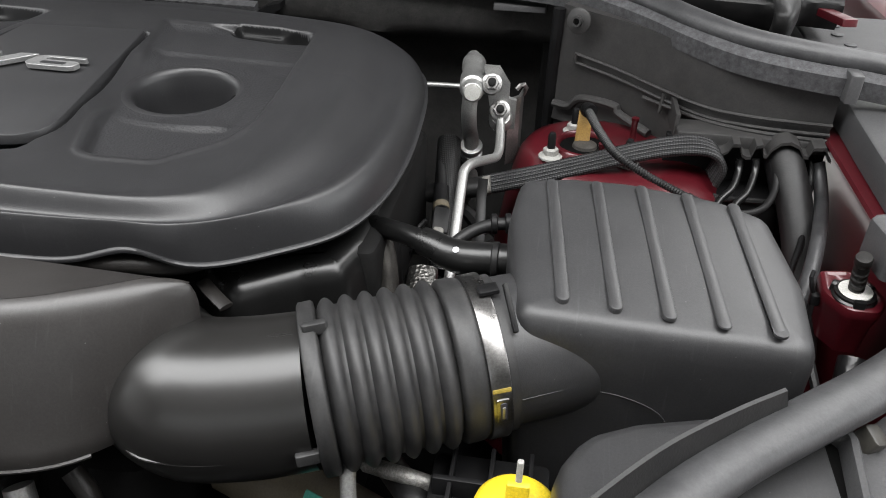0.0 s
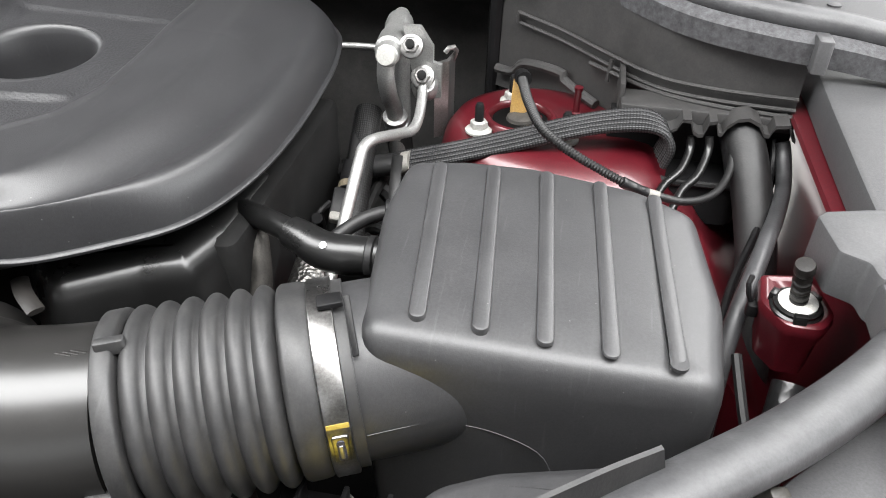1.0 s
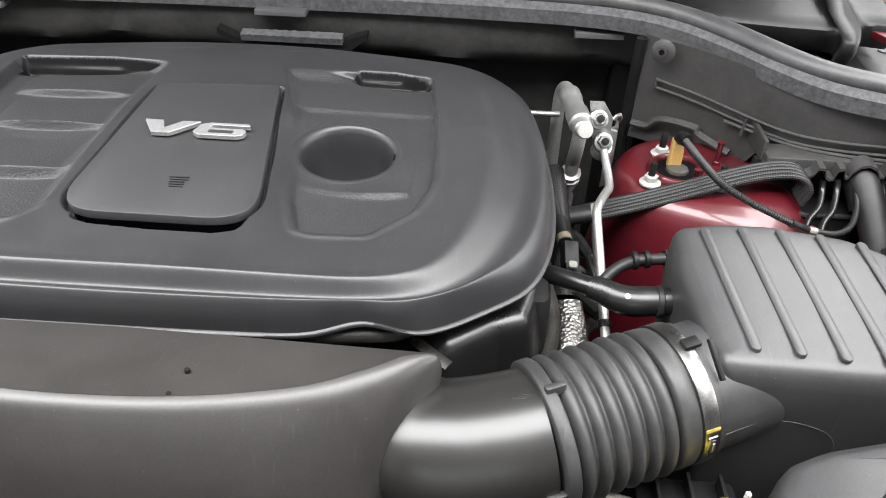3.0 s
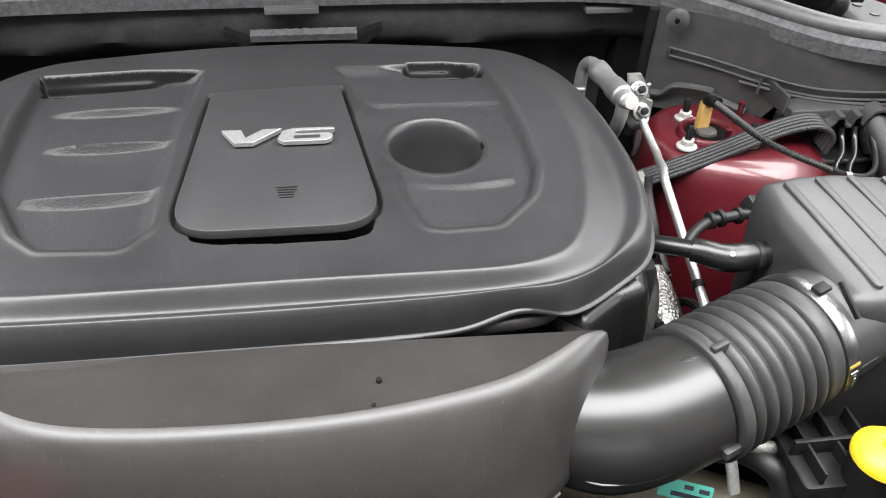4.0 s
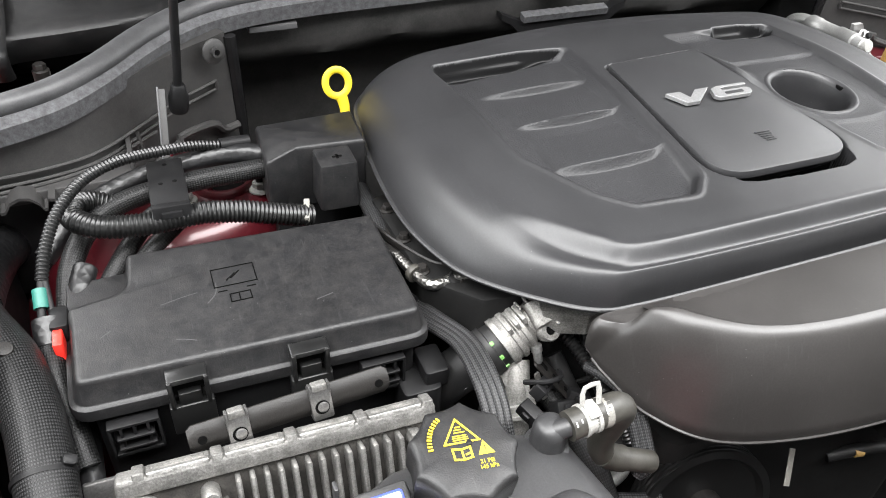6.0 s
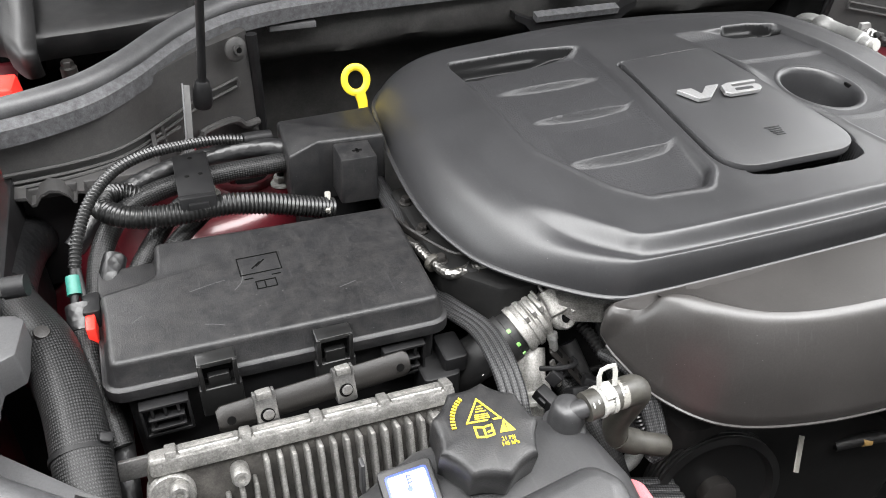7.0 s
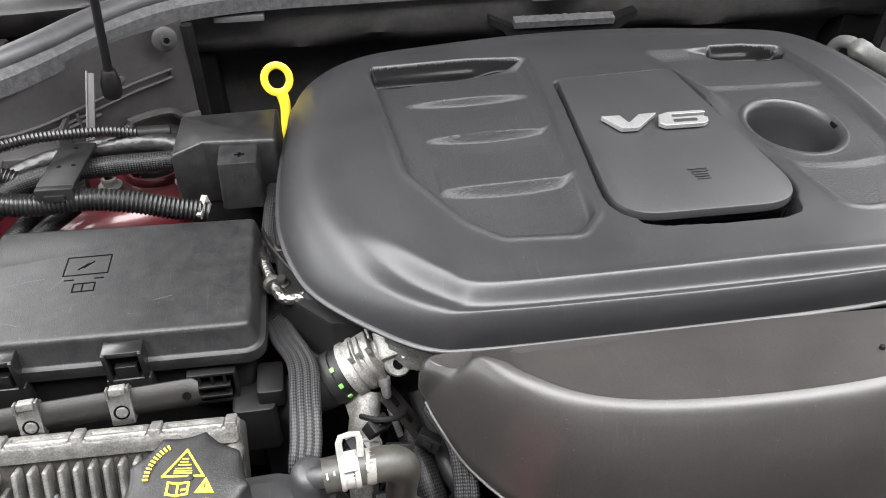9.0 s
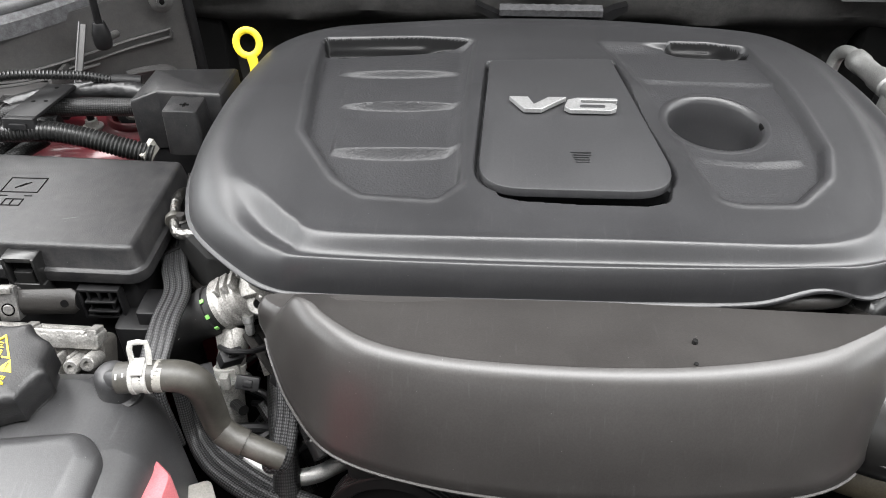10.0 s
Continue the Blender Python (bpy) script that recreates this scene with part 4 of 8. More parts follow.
def cover_mesh():
    n, c = 1080, (-0.02, 0.185)
    th = np.linspace(0, 2 * np.pi, n, endpoint=False)
    ro, rv, ri = radial(COVER_OUT, c, n), radial(COVER_MID, c, n), radial(COVER_IN, c, n)
    cs, sn = np.cos(th), np.sin(th)
    xo, yo = c[0] + ro * cs, c[1] + ro * sn
    # the notch in the front rim
    lift = 0.0135 * np.exp(-((xo - 0.176) / 0.034) ** 2) * (yo < 0.05)
    z_rim = 0.929 + lift - 0.004 * step(0.0, 0.3, np.abs(xo + 0.02)) + 0.004 * step(0.25, 0.4, yo)
    rows = []
    zi = cover_top(c[0] + ri * cs, c[1] + ri * sn)
    # rim lip, skirt, shoulder
    rows.append((ro - 0.003, z_rim))
    rows.append((ro + 0.0035, z_rim))
    rows.append((ro + 0.0040, z_rim + 0.002))
    rows.append((ro + 0.0030, z_rim + 0.0032))
    rows.append((ro + 0.0005, z_rim + 0.0036))
    # the skirt climbs to a rounded shoulder, a crease runs behind it, and a slope leads up to the brow of the flat part;
    # the crease is sharp at the front and fades out along the sides, where one smooth bow is left
    base, crease = z_rim + 0.0036, 0.9605 - 0.003 * step(0.18, 0.34, np.abs(xo + 0.02))
    front = np.where(xo > 0, step(0.42, 0.24, yo), step(0.055, -0.015, yo))
    edge_r = ro + 0.0002
    for k in range(1, 72):
        u = k / 71
        r = edge_r + (ri - edge_r) * u
        w = np.clip((r - rv) / (edge_r - rv), 0, 1)
        turn = np.clip((w - 0.40) / 0.60, 0, 1)
        out = base + (crease + 0.0016 - base) * (1 - turn ** 2.2) ** 0.62 - 0.0016 * (1 - step(0.0, 0.40, w))
        climb = step(0, 1, np.clip((rv - r) / (rv - ri), 0, 1))
        sharp = np.where(r > rv, out, crease + (zi + 0.0003 - crease) * climb)
        bow = base + (zi + 0.0003 - base) * (1 - (1 - u) ** 2.3) ** 0.72
        rows.append((r, front * sharp + (1 - front) * bow))
    for k in range(1, 210):
        u = k / 210
        r = ri * (1 - u)
        x, y = c[0] + r * cs, c[1] + r * sn
        edge = 0.0003 * (1 - step(0.0, 0.03, u))
        rows.append((r, cover_height(x, y) + edge))
    verts, faces = [], []
    for r, z in rows:
        verts += list(zip((c[0] + r * cs).tolist(), (c[1] + r * sn).tolist(), (z if np.ndim(z) else np.full(n, z)).tolist()))
    m = len(rows)
    for k in range(m - 1):
        for i in range(n):
            j = (i + 1) % n
            faces.append((k * n + i, k * n + j, (k + 1) * n + j, (k + 1) * n + i))
    verts.append((c[0], c[1], float(cover_height(np.array([c[0]]), np.array([c[1]]))[0])))
    for i in range(n):
        faces.append(((m - 1) * n + i, (m - 1) * n + (i + 1) % n, m * n))
    me = bpy.data.meshes.new("shell")
    me.from_pydata(verts, [], faces)
    me.polygons.foreach_set("use_smooth", [True] * len(me.polygons))
    me.set_sharp_from_angle(angle=radians(50))
    # grained plastic in the pockets
    me.materials.append(M_COVER)
    # near-black faces paint the dark reflection in the recesses and the slot's shade
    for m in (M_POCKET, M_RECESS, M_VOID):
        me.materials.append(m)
    co = np.empty(len(me.polygons) * 3)
    me.polygons.foreach_get("center", co)
    px, py = co[0::3], co[1::3]
    grained = (np.minimum(poly_sd(px, py, POCKET_L), poly_sd(px, py, POCKET_R)) < -0.006) & (np.hypot(px - c[0], py - c[1]) < 0.30)
    index = grained.astype(np.int32)
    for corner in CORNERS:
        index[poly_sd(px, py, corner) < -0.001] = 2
    index[poly_sd(px, py, SLOT) < -0.0006] = 3
    me.polygons.foreach_set("material_index", index)
    return me


cover = thing("engine_cover", "satin black plastic engine cover with silver badge", "engine cover", (-0.02, 0.19, 0.93))
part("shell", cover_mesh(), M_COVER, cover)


def panel_lift(x, y):
    return float(cover_top(np.array([x]), np.array([y]))[0])


outline = [V3(p) for p in PANEL_LINE]
if sum(a.x * b.y - b.x * a.y for a, b in zip(outline, outline[1:] + outline[:1])) < 0:
    outline.reverse()
badge_panel = part("badge_panel", slab(bmesh.new(), grow(outline, -0.0012), 0.9735, 0.0036, 0.0012, 0.0, top=panel_lift), M_PANEL, cover)
def flat_shape(outlines, m, thick, bevel=0.0004):
    bm = bmesh.new()
    for line in outlines:
        pts = [V3(p) for p in line]
        if sum(a.x * b.y - b.x * a.y for a, b in zip(pts, pts[1:] + pts[:1])) < 0:
            pts.reverse()
        g = grow(pts, -bevel)
        loft(bm, [[(p.x, p.y, 0) for p in pts], [(p.x, p.y, thick - bevel) for p in pts], [(p.x, p.y, thick) for p in g]])
    return moved(bm, m)


# the badge: wide slanted letters
mb = frame_at((-0.063, 0.1605, panel_lift(-0.01, 0.170) + 0.0033), (1, -0.008, 0.0), (0, 1, 0.05)) @ Matrix.Diagonal((1, 0.84, 0.85, 1))
v = [(0.0, 0.026), (0.0175, 0.026), (0.0225, 0.0105), (0.0365, 0.026), (0.0535, 0.026), (0.0290, 0.0), (0.0130, 0.0)]
six_o = [(0.1010, 0.026), (0.0640, 0.026), (0.0545, 0.0215), (0.0505, 0.006), (0.0560, 0.0), (0.0930, 0.0), (0.0985, 0.004), (0.1000, 0.0115), (0.0960, 0.0150), (0.0660, 0.0150), (0.0665, 0.0212), (0.1015, 0.0212)]
part("letter", flat_shape([v], mb, 0.0050), M_LETTER, badge_panel, "raised silver letter V")
six = arc_poly(six_o, 0.0025, 3)
bm6 = flat_shape([six], mb, 0.0050)
part("letter", bm6, M_LETTER, badge_panel, "raised silver figure 6")
eye6 = flat_shape([arc_poly([(0.0645, 0.0045), (0.0880, 0.0045), (0.0890, 0.0105), (0.0655, 0.0105)], 0.002, 3)], mb, 0.0053, 0.0001)
part("letter_eye", eye6, M_PANEL, badge_panel, "dark opening of the figure")
# small moulded mark, worn and not legible
for k, (x0, x1, y) in enumerate(((-0.012, 0.006, 0.098), (-0.010, 0.006, 0.0945), (-0.010, 0.004, 0.091), (-0.009, 0.004, 0.0875), (-0.008, 0.004, 0.084))):
    z = panel_lift(-0.005, y) + 0.0035
    part("moulded_mark", block(x0, x1, y - 0.0008, y + 0.0008, z, z + 0.0007, r=0.0005, bevel=0.0002), M_PANEL, badge_panel)
# the cup with its raised lip
cz = float(cover_top(np.array([CUP[0]]), np.array([CUP[1]]))[0]) - 0.007
cup_n = V3((0.03, -0.05, 1)).normalized()
part("cup", turned([(CUP_R + 0.006, -0.006), (CUP_R + 0.0055, -0.0003), (CUP_R + 0.0035, 0.0004), (CUP_R + 0.0012, 0.0003), (CUP_R - 0.0010, -0.0008), (CUP_R - 0.0028, -0.0030), (CUP_R - 0.0042, -0.0070), (CUP_R - 0.0056, -0.025), (CUP_R - 0.0085, -0.055), (CUP_R - 0.014, -0.066), (CUP_R - 0.024, -0.070), (0.004, -0.071)], (CUP[0], CUP[1], cz), cup_n, seg=96, foot=False), M_COVER, cover, sharp=60)
part("cup_notch", slab(bmesh.new(), arc_poly([(0.174, 0.166), (0.186, 0.163), (0.190, 0.170), (0.186, 0.178), (0.174, 0.176)], 0.002, 3), cz - 0.020, cz - 0.003, 0.001), M_VOID, cover, "small dark notch beside the cup")
# filler cap deep in the cup
part("filler_well", turned([(0.012, 0), (0.012, 0.006), (0.010, 0.008)], (CUP[0] + 0.004, CUP[1] - 0.024, 0.916)), M_PIPE, cover, "bright end of a bolt in the cup")

# ---- engine below the cover ----
engine = thing("engine", "black engine under its cover", "engine", (0, 0.2, 0.45))
part("block", block(-0.29, 0.27, 0.02, 0.42, 0.46, 0.90, r=0.03, bevel=0.02), M_DARK, engine)
part("front_case", block(-0.20, 0.20, -0.10, 0.03, 0.46, 0.80, r=0.03, bevel=0.02), M_DARK, engine)
bm = bmesh.new()
a = arc_poly([(0.203, 0.023), (0.236, -0.005), (0.277, 0.026), (0.304, 0.037), (0.3145, 0.075), (0.318, 0.16), (0.20, 0.16)], [0.006, 0.010, 0.02, 0.010, 0.01, 0.01, 0.01], 6)
loft(bm, [[(p.x, p.y, z) for p in grow(a, d)] for d, z in ((0.012, 0.78), (0.009, 0.85), (0.006, 0.876), (0.0045, 0.886), (0.002, 0.894), (-0.002, 0.8995), (-0.007, 0.9025), (-0.012, 0.9030), (-0.020, 0.9020))])
part("valve_cover", bm, M_GLOSS, engine, "glossy black valve cover end")
part("rail", pipe([(0.10, -0.018, 0.915), (0.165, -0.022, 0.925), (0.20, -0.012, 0.922), (0.215, 0.02, 0.91)], 0.007, seg=10), M_BRUSHED, engine, "grey cast edge under the cover notch")
part("coil_cover", block(0.27, 0.326, 0.06, 0.30, 0.80, 0.900, r=0.012, bevel=0.012), M_DARK, engine)
part("strap", pipe([(0.212, -0.002, 0.902), (0.222, -0.013, 0.904), (0.230, -0.020, 0.904), (0.240, -0.027, 0.902)], 0.0055, seg=10, flat=(0.4, 1.0)), M_BRUSHED, engine, "dull grey metal strap")

# ---- intake duct ----
duct = thing("intake_duct", "glossy brown-black plastic intake duct before the engine", "intake duct", (0, -0.08, 0.86))
D_TOP = [(-0.2566, -0.0312, 0.9255), (-0.2420, -0.0490, 0.9285), (-0.2275, -0.0610, 0.9480), (-0.206, -0.087, 0.951), (-0.166, -0.114, 0.951), (-0.108, -0.128, 0.951), (-0.02, -0.133, 0.951), (0.065, -0.128, 0.950), (0.142, -0.113, 0.950), (0.188, -0.092, 0.950), (0.220, -0.070, 0.948), (0.233, -0.055, 0.941), (0.200, -0.0525, 0.940), (0.10, -0.0485, 0.940), (-0.05, -0.0455, 0.940), (-0.20, -0.0445, 0.940)]
D_BOT = [(-0.2625, -0.0330, 0.8980), (-0.2620, -0.0400, 0.8860), (-0.2530, -0.0600, 0.8755), (-0.234, -0.090, 0.860), (-0.196, -0.130, 0.856), (-0.125, -0.153, 0.855), (-0.03, -0.164, 0.855), (0.068, -0.162, 0.855), (0.150, -0.150, 0.856), (0.192, -0.128, 0.858), (0.214, -0.092, 0.858), (0.226, -0.052, 0.862), (0.200, -0.046, 0.865), (0.10, -0.043, 0.865), (-0.05, -0.041, 0.865), (-0.20, -0.040, 0.865)]
t3, b3 = catmull(D_TOP, 8, True), catmull(D_BOT, 8, True)


def inset3(line, d, dz):
    """The outline moved inwards by d, less and less towards the engine."""
    g = grow([p.to_2d() for p in line], -d)
    out = []
    for q, p in zip(g, line):
        w = min(1.0, max(0.0, (-0.047 - p.y) / 0.028)) if d > 0.0011 else 1.0
        out.append(V3((p.x + (q.x - p.x) * w, p.y + (q.y - p.y) * w, p.z + dz * w)))
    return out


def between(u):
    return [b.lerp(t, u) for b, t in zip(b3, t3)]


bm = bmesh.new()
loft(bm, [inset3(b3, 0.010, 0.002), inset3(b3, 0.001, -0.001), inset3(b3, 0, 0.001)] + [inset3(between(u), -d, 0) for u, d in ((0.12, 0.001), (0.25, 0.002), (0.45, 0.0035), (0.65, 0.0040), (0.80, 0.0035), (0.90, 0.0022), (0.96, 0.0005))] + [inset3(t3, 0.0025, -0.0002), inset3(t3, 0.0055, 0.0014), inset3(t3, 0.0095, 0.0022), inset3(t3, 0.0110, -0.006)])
part("body", bm, M_DUCT, duct, sharp=60)
# flat top, from the ridge to the straight back edge
edge = inset3(t3, 0.0090, 0.0024)[14:89]
bm = bmesh.new()
loft(bm, [[p.lerp(V3((p.x, -0.0455 - 0.03 * max(0.0, p.x), 0.9405)), k / 6) for p in edge] for k in range(7)], closed=False)
part("top_panel", bm, M_DUCT, duct, sharp=60)
part("parting_line", pipe([p + V3((0, 0, -0.001)) for p in b3[8:72]], 0.0016, seg=6, step=0.01), M_DUCT, duct)
for x, y, z, r in ((0.062, -0.094, 0.9510, 0.0021), (0.0575, -0.1175, 0.9525, 0.0017)):
    part("chip", turned([(r, -0.003), (r, 0), (r * 0.9, 0.0006), (r * 0.2, 0.0007)], (x, y, z), seg=7), M_DARK, duct, "small dark chip in the surface")

# ---- air hose: elbow, bellows, clamp ----
hose = thing("intake_hose", "black moulded elbow with ribbed rubber bellows", "intake hose", (0.31, -0.08, 0.84))
A, C = V3((0.3163, -0.0611, 0.8710)), V3((0.4189, -0.0200, 0.8810))
ax = (C - A).normalized()
B = C - ax * 0.017
elbow = part("elbow", pipe([(0.184, -0.030, 0.862), (0.203, -0.060, 0.863), (0.234, -0.078, 0.8645), (0.270, -0.0745, 0.8665), A - ax * 0.005], [0.042, 0.052, 0.0545, 0.0540, 0.0530], seg=48, step=0.004), M_ELBOW, hose, sharp=60)
part("seam", pipe([(0.190, -0.110, 0.859), (0.216, -0.1290, 0.859), (0.245, -0.1318, 0.8605), (0.272, -0.1280, 0.8620), (0.300, -0.1190, 0.8655), (0.3265, -0.1118, 0.867)], 0.0013, seg=8), M_ELBOW, elbow)
for k in range(3):
    o = A - ax * (0.013 + 0.004 * k) + V3((-0.004, -0.004, 0.0525))
    part("index_mark", block(o.x - 0.005, o.x + 0.004, o.y - 0.001, o.y + 0.0005, o.z - 0.002, o.z + 0.0006, r=0.0004, bevel=0.0002), M_ELBOW, elbow)
prof = [(0.0520, -0.0068), (0.0572, -0.0064), (0.0588, -0.0052), (0.0590, 0.0030), (0.0578, 0.0045), (0.0512, 0.0056)]
length = (B - A).length
for k in range(6):
    for j in range(1, 12):
        s = j / 12
        prof.append((0.0502 - 0.0001 * k + 0.0086 * math.sin(math.pi * s) ** 0.7, 0.0058 + (k + s) * 0.0134))
prof += [(0.0505, 0.0865), (0.0555, 0.0878), (0.0570, 0.0900), (0.0568, length + 0.003), (0.0562, length + 0.008), (0.0545, length + 0.010), (0.0545, length + 0.030)]
bellows = part("bellows", turned(prof, A, ax, seg=72), M_BELLOWS, hose, "dusty grey-black rubber bellows", sharp=60)
q = ax.to_track_quat("Z", "Y").to_matrix()
for sgn in (1, -1):
    o = A + (V3((0.002, -0.008, 0.0585)) if sgn > 0 else V3((0.008, -0.0545, -0.006)))
    part("seam_lug", moved(block(-0.008, 0.008, -0.003, 0.003, -0.004, 0.004, r=0.002), frame_at(o, ax, (0, 1, 0))), M_BELLOWS, bellows)
clamp = thing("hose_clamp", "bright steel worm clamp round the intake hose", "hose clamp", tuple(B))
c0 = B + ax * 0.010
band = part("band", turned([(0.0549, 0), (0.0569, 0.0006), (0.0572, 0.0012), (0.0572, 0.0128), (0.0569, 0.0134), (0.0549, 0.014)], c0, ax, seg=72), M_STEEL, clamp)
side = ax.cross(V3((0, 0, 1))).normalized()
upv = side.cross(ax)


def round_band(deg, r):
    d = side * math.cos(radians(deg)) + upv * math.sin(radians(deg))
    return frame_at(c0 + ax * 0.007 + d * r, ax, d.cross(ax))


screw = part("screw_housing", moved(block(-0.0046, 0.0046, -0.010, 0.010, 0.0, 0.0016, r=0.002), round_band(2, 0.0559)), M_STEEL, band)
part("slot", moved(block(-0.0022, 0.0022, -0.0075, 0.0075, 0.0012, 0.0023, r=0.002, bevel=0.0004), round_band(2, 0.0559)), M_INK, band)
part("worm_screw", moved(block(-0.0013, 0.0013, -0.0055, 0.0045, 0.0015, 0.0030, r=0.001, bevel=0.0006), round_band(2, 0.0559)), M_ZINC, band)
part("paint_mark", moved(block(-0.0060, 0.0060, -0.0016, 0.0012, 0.0000, 0.0005, r=0.0004, bevel=0.0001), round_band(18, 0.0571)), M_PAINTYEL, band, "yellow paint mark")
part("tab", moved(block(-0.004, 0.010, -0.005, 0.005, 0.0, 0.003, r=0.0015), frame_at(c0 + ax * 0.010 + upv * 0.0575 + side * 0.004, ax, -side)), M_BLACK, clamp, "black plastic locating tab")
part("tab", moved(block(-0.0013, 0.0022, 0.0, 0.032, -0.002, 0.002, r=0.001), frame_at(c0 + ax * 0.022 + upv * 0.0455 + side * 0.0355, ax, upv * 0.68 - side * 0.73)), M_BLACK, clamp, "black plastic locating tab")

# ---- air filter box ----
abox = thing("air_filter_box", "ribbed grey-black plastic air filter box", "air filter box", (0.53, 0.04, 0.76))


def lid_z(x, y):
    return 0.9405 + 0.075 * (y - 0.04) - 0.045 * (x - 0.53) - 0.0


lid = arc_poly([(0.4405, -0.0430), (0.540, -0.0410), (0.6280, -0.0375), (0.6325, 0.030), (0.6215, 0.108), (0.585, 0.1265), (0.515, 0.1345), (0.470, 0.1305), (0.4315, 0.1190), (0.4275, 0.070)], [0.018, 0.05, 0.016, 0.08, 0.018, 0.05, 0.05, 0.04, 0.014, 0.08], 6)


def ring(d, dz, flat=None):
    return [(p.x, p.y, (lid_z(p.x, p.y) + dz) if flat is None else flat) for p in grow(lid, d)]


bm = bmesh.new()
loft(bm, [ring(-0.006, 0, 0.74), ring(-0.003, 0, 0.84), ring(0.0008, -0.045), ring(0.0010, -0.020), ring(0.0003, -0.0120), ring(-0.0013, -0.0072), ring(-0.0034, -0.0040), ring(-0.0062, -0.0017), ring(-0.0092, -0.0004), ring(-0.0120, 0.0002)] + [[(q.x, q.y, lid_z(q.x, q.y) + 0.0008 + 0.0024 * (1 - k * k)) for q in (V3((0.535, 0.045)).lerp(p, k) for p in lid)] for k in (0.76, 0.55, 0.35, 0.15)])
part("housing", bm, M_BOX, abox, sharp=60)
for k in range(5):
    u = k / 4
    t, b = V3((0.456 + 0.1375 * u, 0.108 + 0.008 * math.sin(math.pi * u))), V3((0.469 + 0.1345 * u, -0.0240 - 0.005 * u))
    d = (b - t).normalized()
    n, w = V3((-d.y, d.x)), 0.0047
    cap_line = [b + (d * math.cos(a) + n * math.sin(a)) * w for a in (math.pi * (i / 8 - 0.5) for i in range(9))] + [t - (d * math.cos(a) + n * math.sin(a)) * w for a in (math.pi * (i / 8 - 0.5) for i in range(9))]
    part("rib", slab(bmesh.new(), cap_line, -0.004 + lid_z(0.53, 0.04), 0.0044, 0.0016, 0.0, top=lid_z), M_BOX, abox)
part("collar", turned([(0.0525, 0.0), (0.0543, 0.001), (0.0543, 0.004), (0.0522, 0.0055), (0.045, 0.006)], B + ax * 0.0245, ax, seg=56), M_BOX, abox)
neck = part("neck", turned([(0.030, 0.0), (0.0520, 0.0005), (0.0518, 0.030), (0.0510, 0.060), (0.0500, 0.085), (0.030, 0.086)], B + ax * 0.028, ax, seg=72), M_BOX, abox, sharp=60)
part("seam", pipe([B + ax * u + side * (0.0524 - 0.0008 * k) + upv * 0.0035 for k, u in enumerate((0.031, 0.052, 0.076, 0.099))], 0.0003, seg=6), M_SCRATCH, neck)
part("seam", pipe([(0.494, -0.0420, 0.8815), (0.515, -0.0418, 0.8790), (0.538, -0.0418, 0.8700), (0.548, -0.0418, 0.8560), (0.550, -0.0418, 0.835)], 0.0003, seg=6), M_SCRATCH, abox)
part("hose_port", pipe([(0.445, 0.068, 0.904), (0.426, 0.068, 0.903)], 0.0118, seg=20), M_BLACK, abox)

# breather hose into the box
br = thing("breather_hose", "black rubber breather elbow beside the filter box", "hose", (0.39, 0.07, 0.87))
part("hose", pipe([(0.432, 0.068, 0.903), (0.412, 0.0675, 0.902), (0.395, 0.066, 0.902), (0.383, 0.068, 0.903), (0.370, 0.074, 0.905), (0.360, 0.079, 0.905)], [0.0125, 0.0130, 0.0136, 0.0132, 0.0120, 0.0112], seg=24, step=0.003), M_GLOSS, br)
part("pipe", pipe([(0.364, 0.077, 0.905), (0.350, 0.085, 0.904), (0.33, 0.098, 0.900), (0.305, 0.115, 0.893)], 0.0086, seg=18), M_GLOSS, br)
part("collar", turned([(0.0130, 0), (0.0142, 0.001), (0.0142, 0.005), (0.0130, 0.006)], (0.416, 0.0675, 0.902), (1, 0.0, 0.03), seg=28), M_RUBBER, br)
part("paint_dot", turned([(0.0026, 0), (0.002, 0.0006)], (0.389, 0.0585, 0.9135), (-0.1, -0.5, 0.85), seg=12), M_PAPER, br, "white paint dot")

# ---- refrigerant lines ----
ac = thing("refrigerant_fitting", "bright aluminium refrigerant fitting with bent pipes", "pipe fitting", (0.37, 0.33, 0.84))
part("barrel", turned([(0.007, -0.004), (0.0105, 0.0), (0.0110, 0.012), (0.0135, 0.014), (0.0135, 0.040), (0.0118, 0.043), (0.0118, 0.072), (0.0132, 0.075), (0.0132, 0.090), (0.009, 0.096)], (0.368, 0.312, 0.938), (-0.10, 1, -0.02), seg=32), M_PIPE, ac)
part("dust_cap", turned([(0.0068, 0), (0.0086, 0.001), (0.0089, 0.009), (0.0078, 0.0112), (0.003, 0.0116)], (0.3685, 0.312, 0.938), (0.06, -0.85, 0.32), seg=28), M_WHITE, ac, "white plastic dust cap")
part("loop_pipe", pipe([(0.360, 0.395, 0.938), (0.357, 0.415, 0.938), (0.354, 0.432, 0.930), (0.352, 0.438, 0.912), (0.352, 0.440, 0.87), (0.352, 0.440, 0.80)], 0.0082, seg=18, step=0.005), M_PIPE, ac)
part("suction_pipe", pipe([(0.366, 0.318, 0.936), (0.365, 0.318, 0.915), (0.365, 0.330, 0.890), (0.366, 0.346, 0.866), (0.366, 0.360, 0.80)], [0.0080, 0.0082, 0.0082, 0.0084, 0.0084], seg=20), M_PIPE, ac)
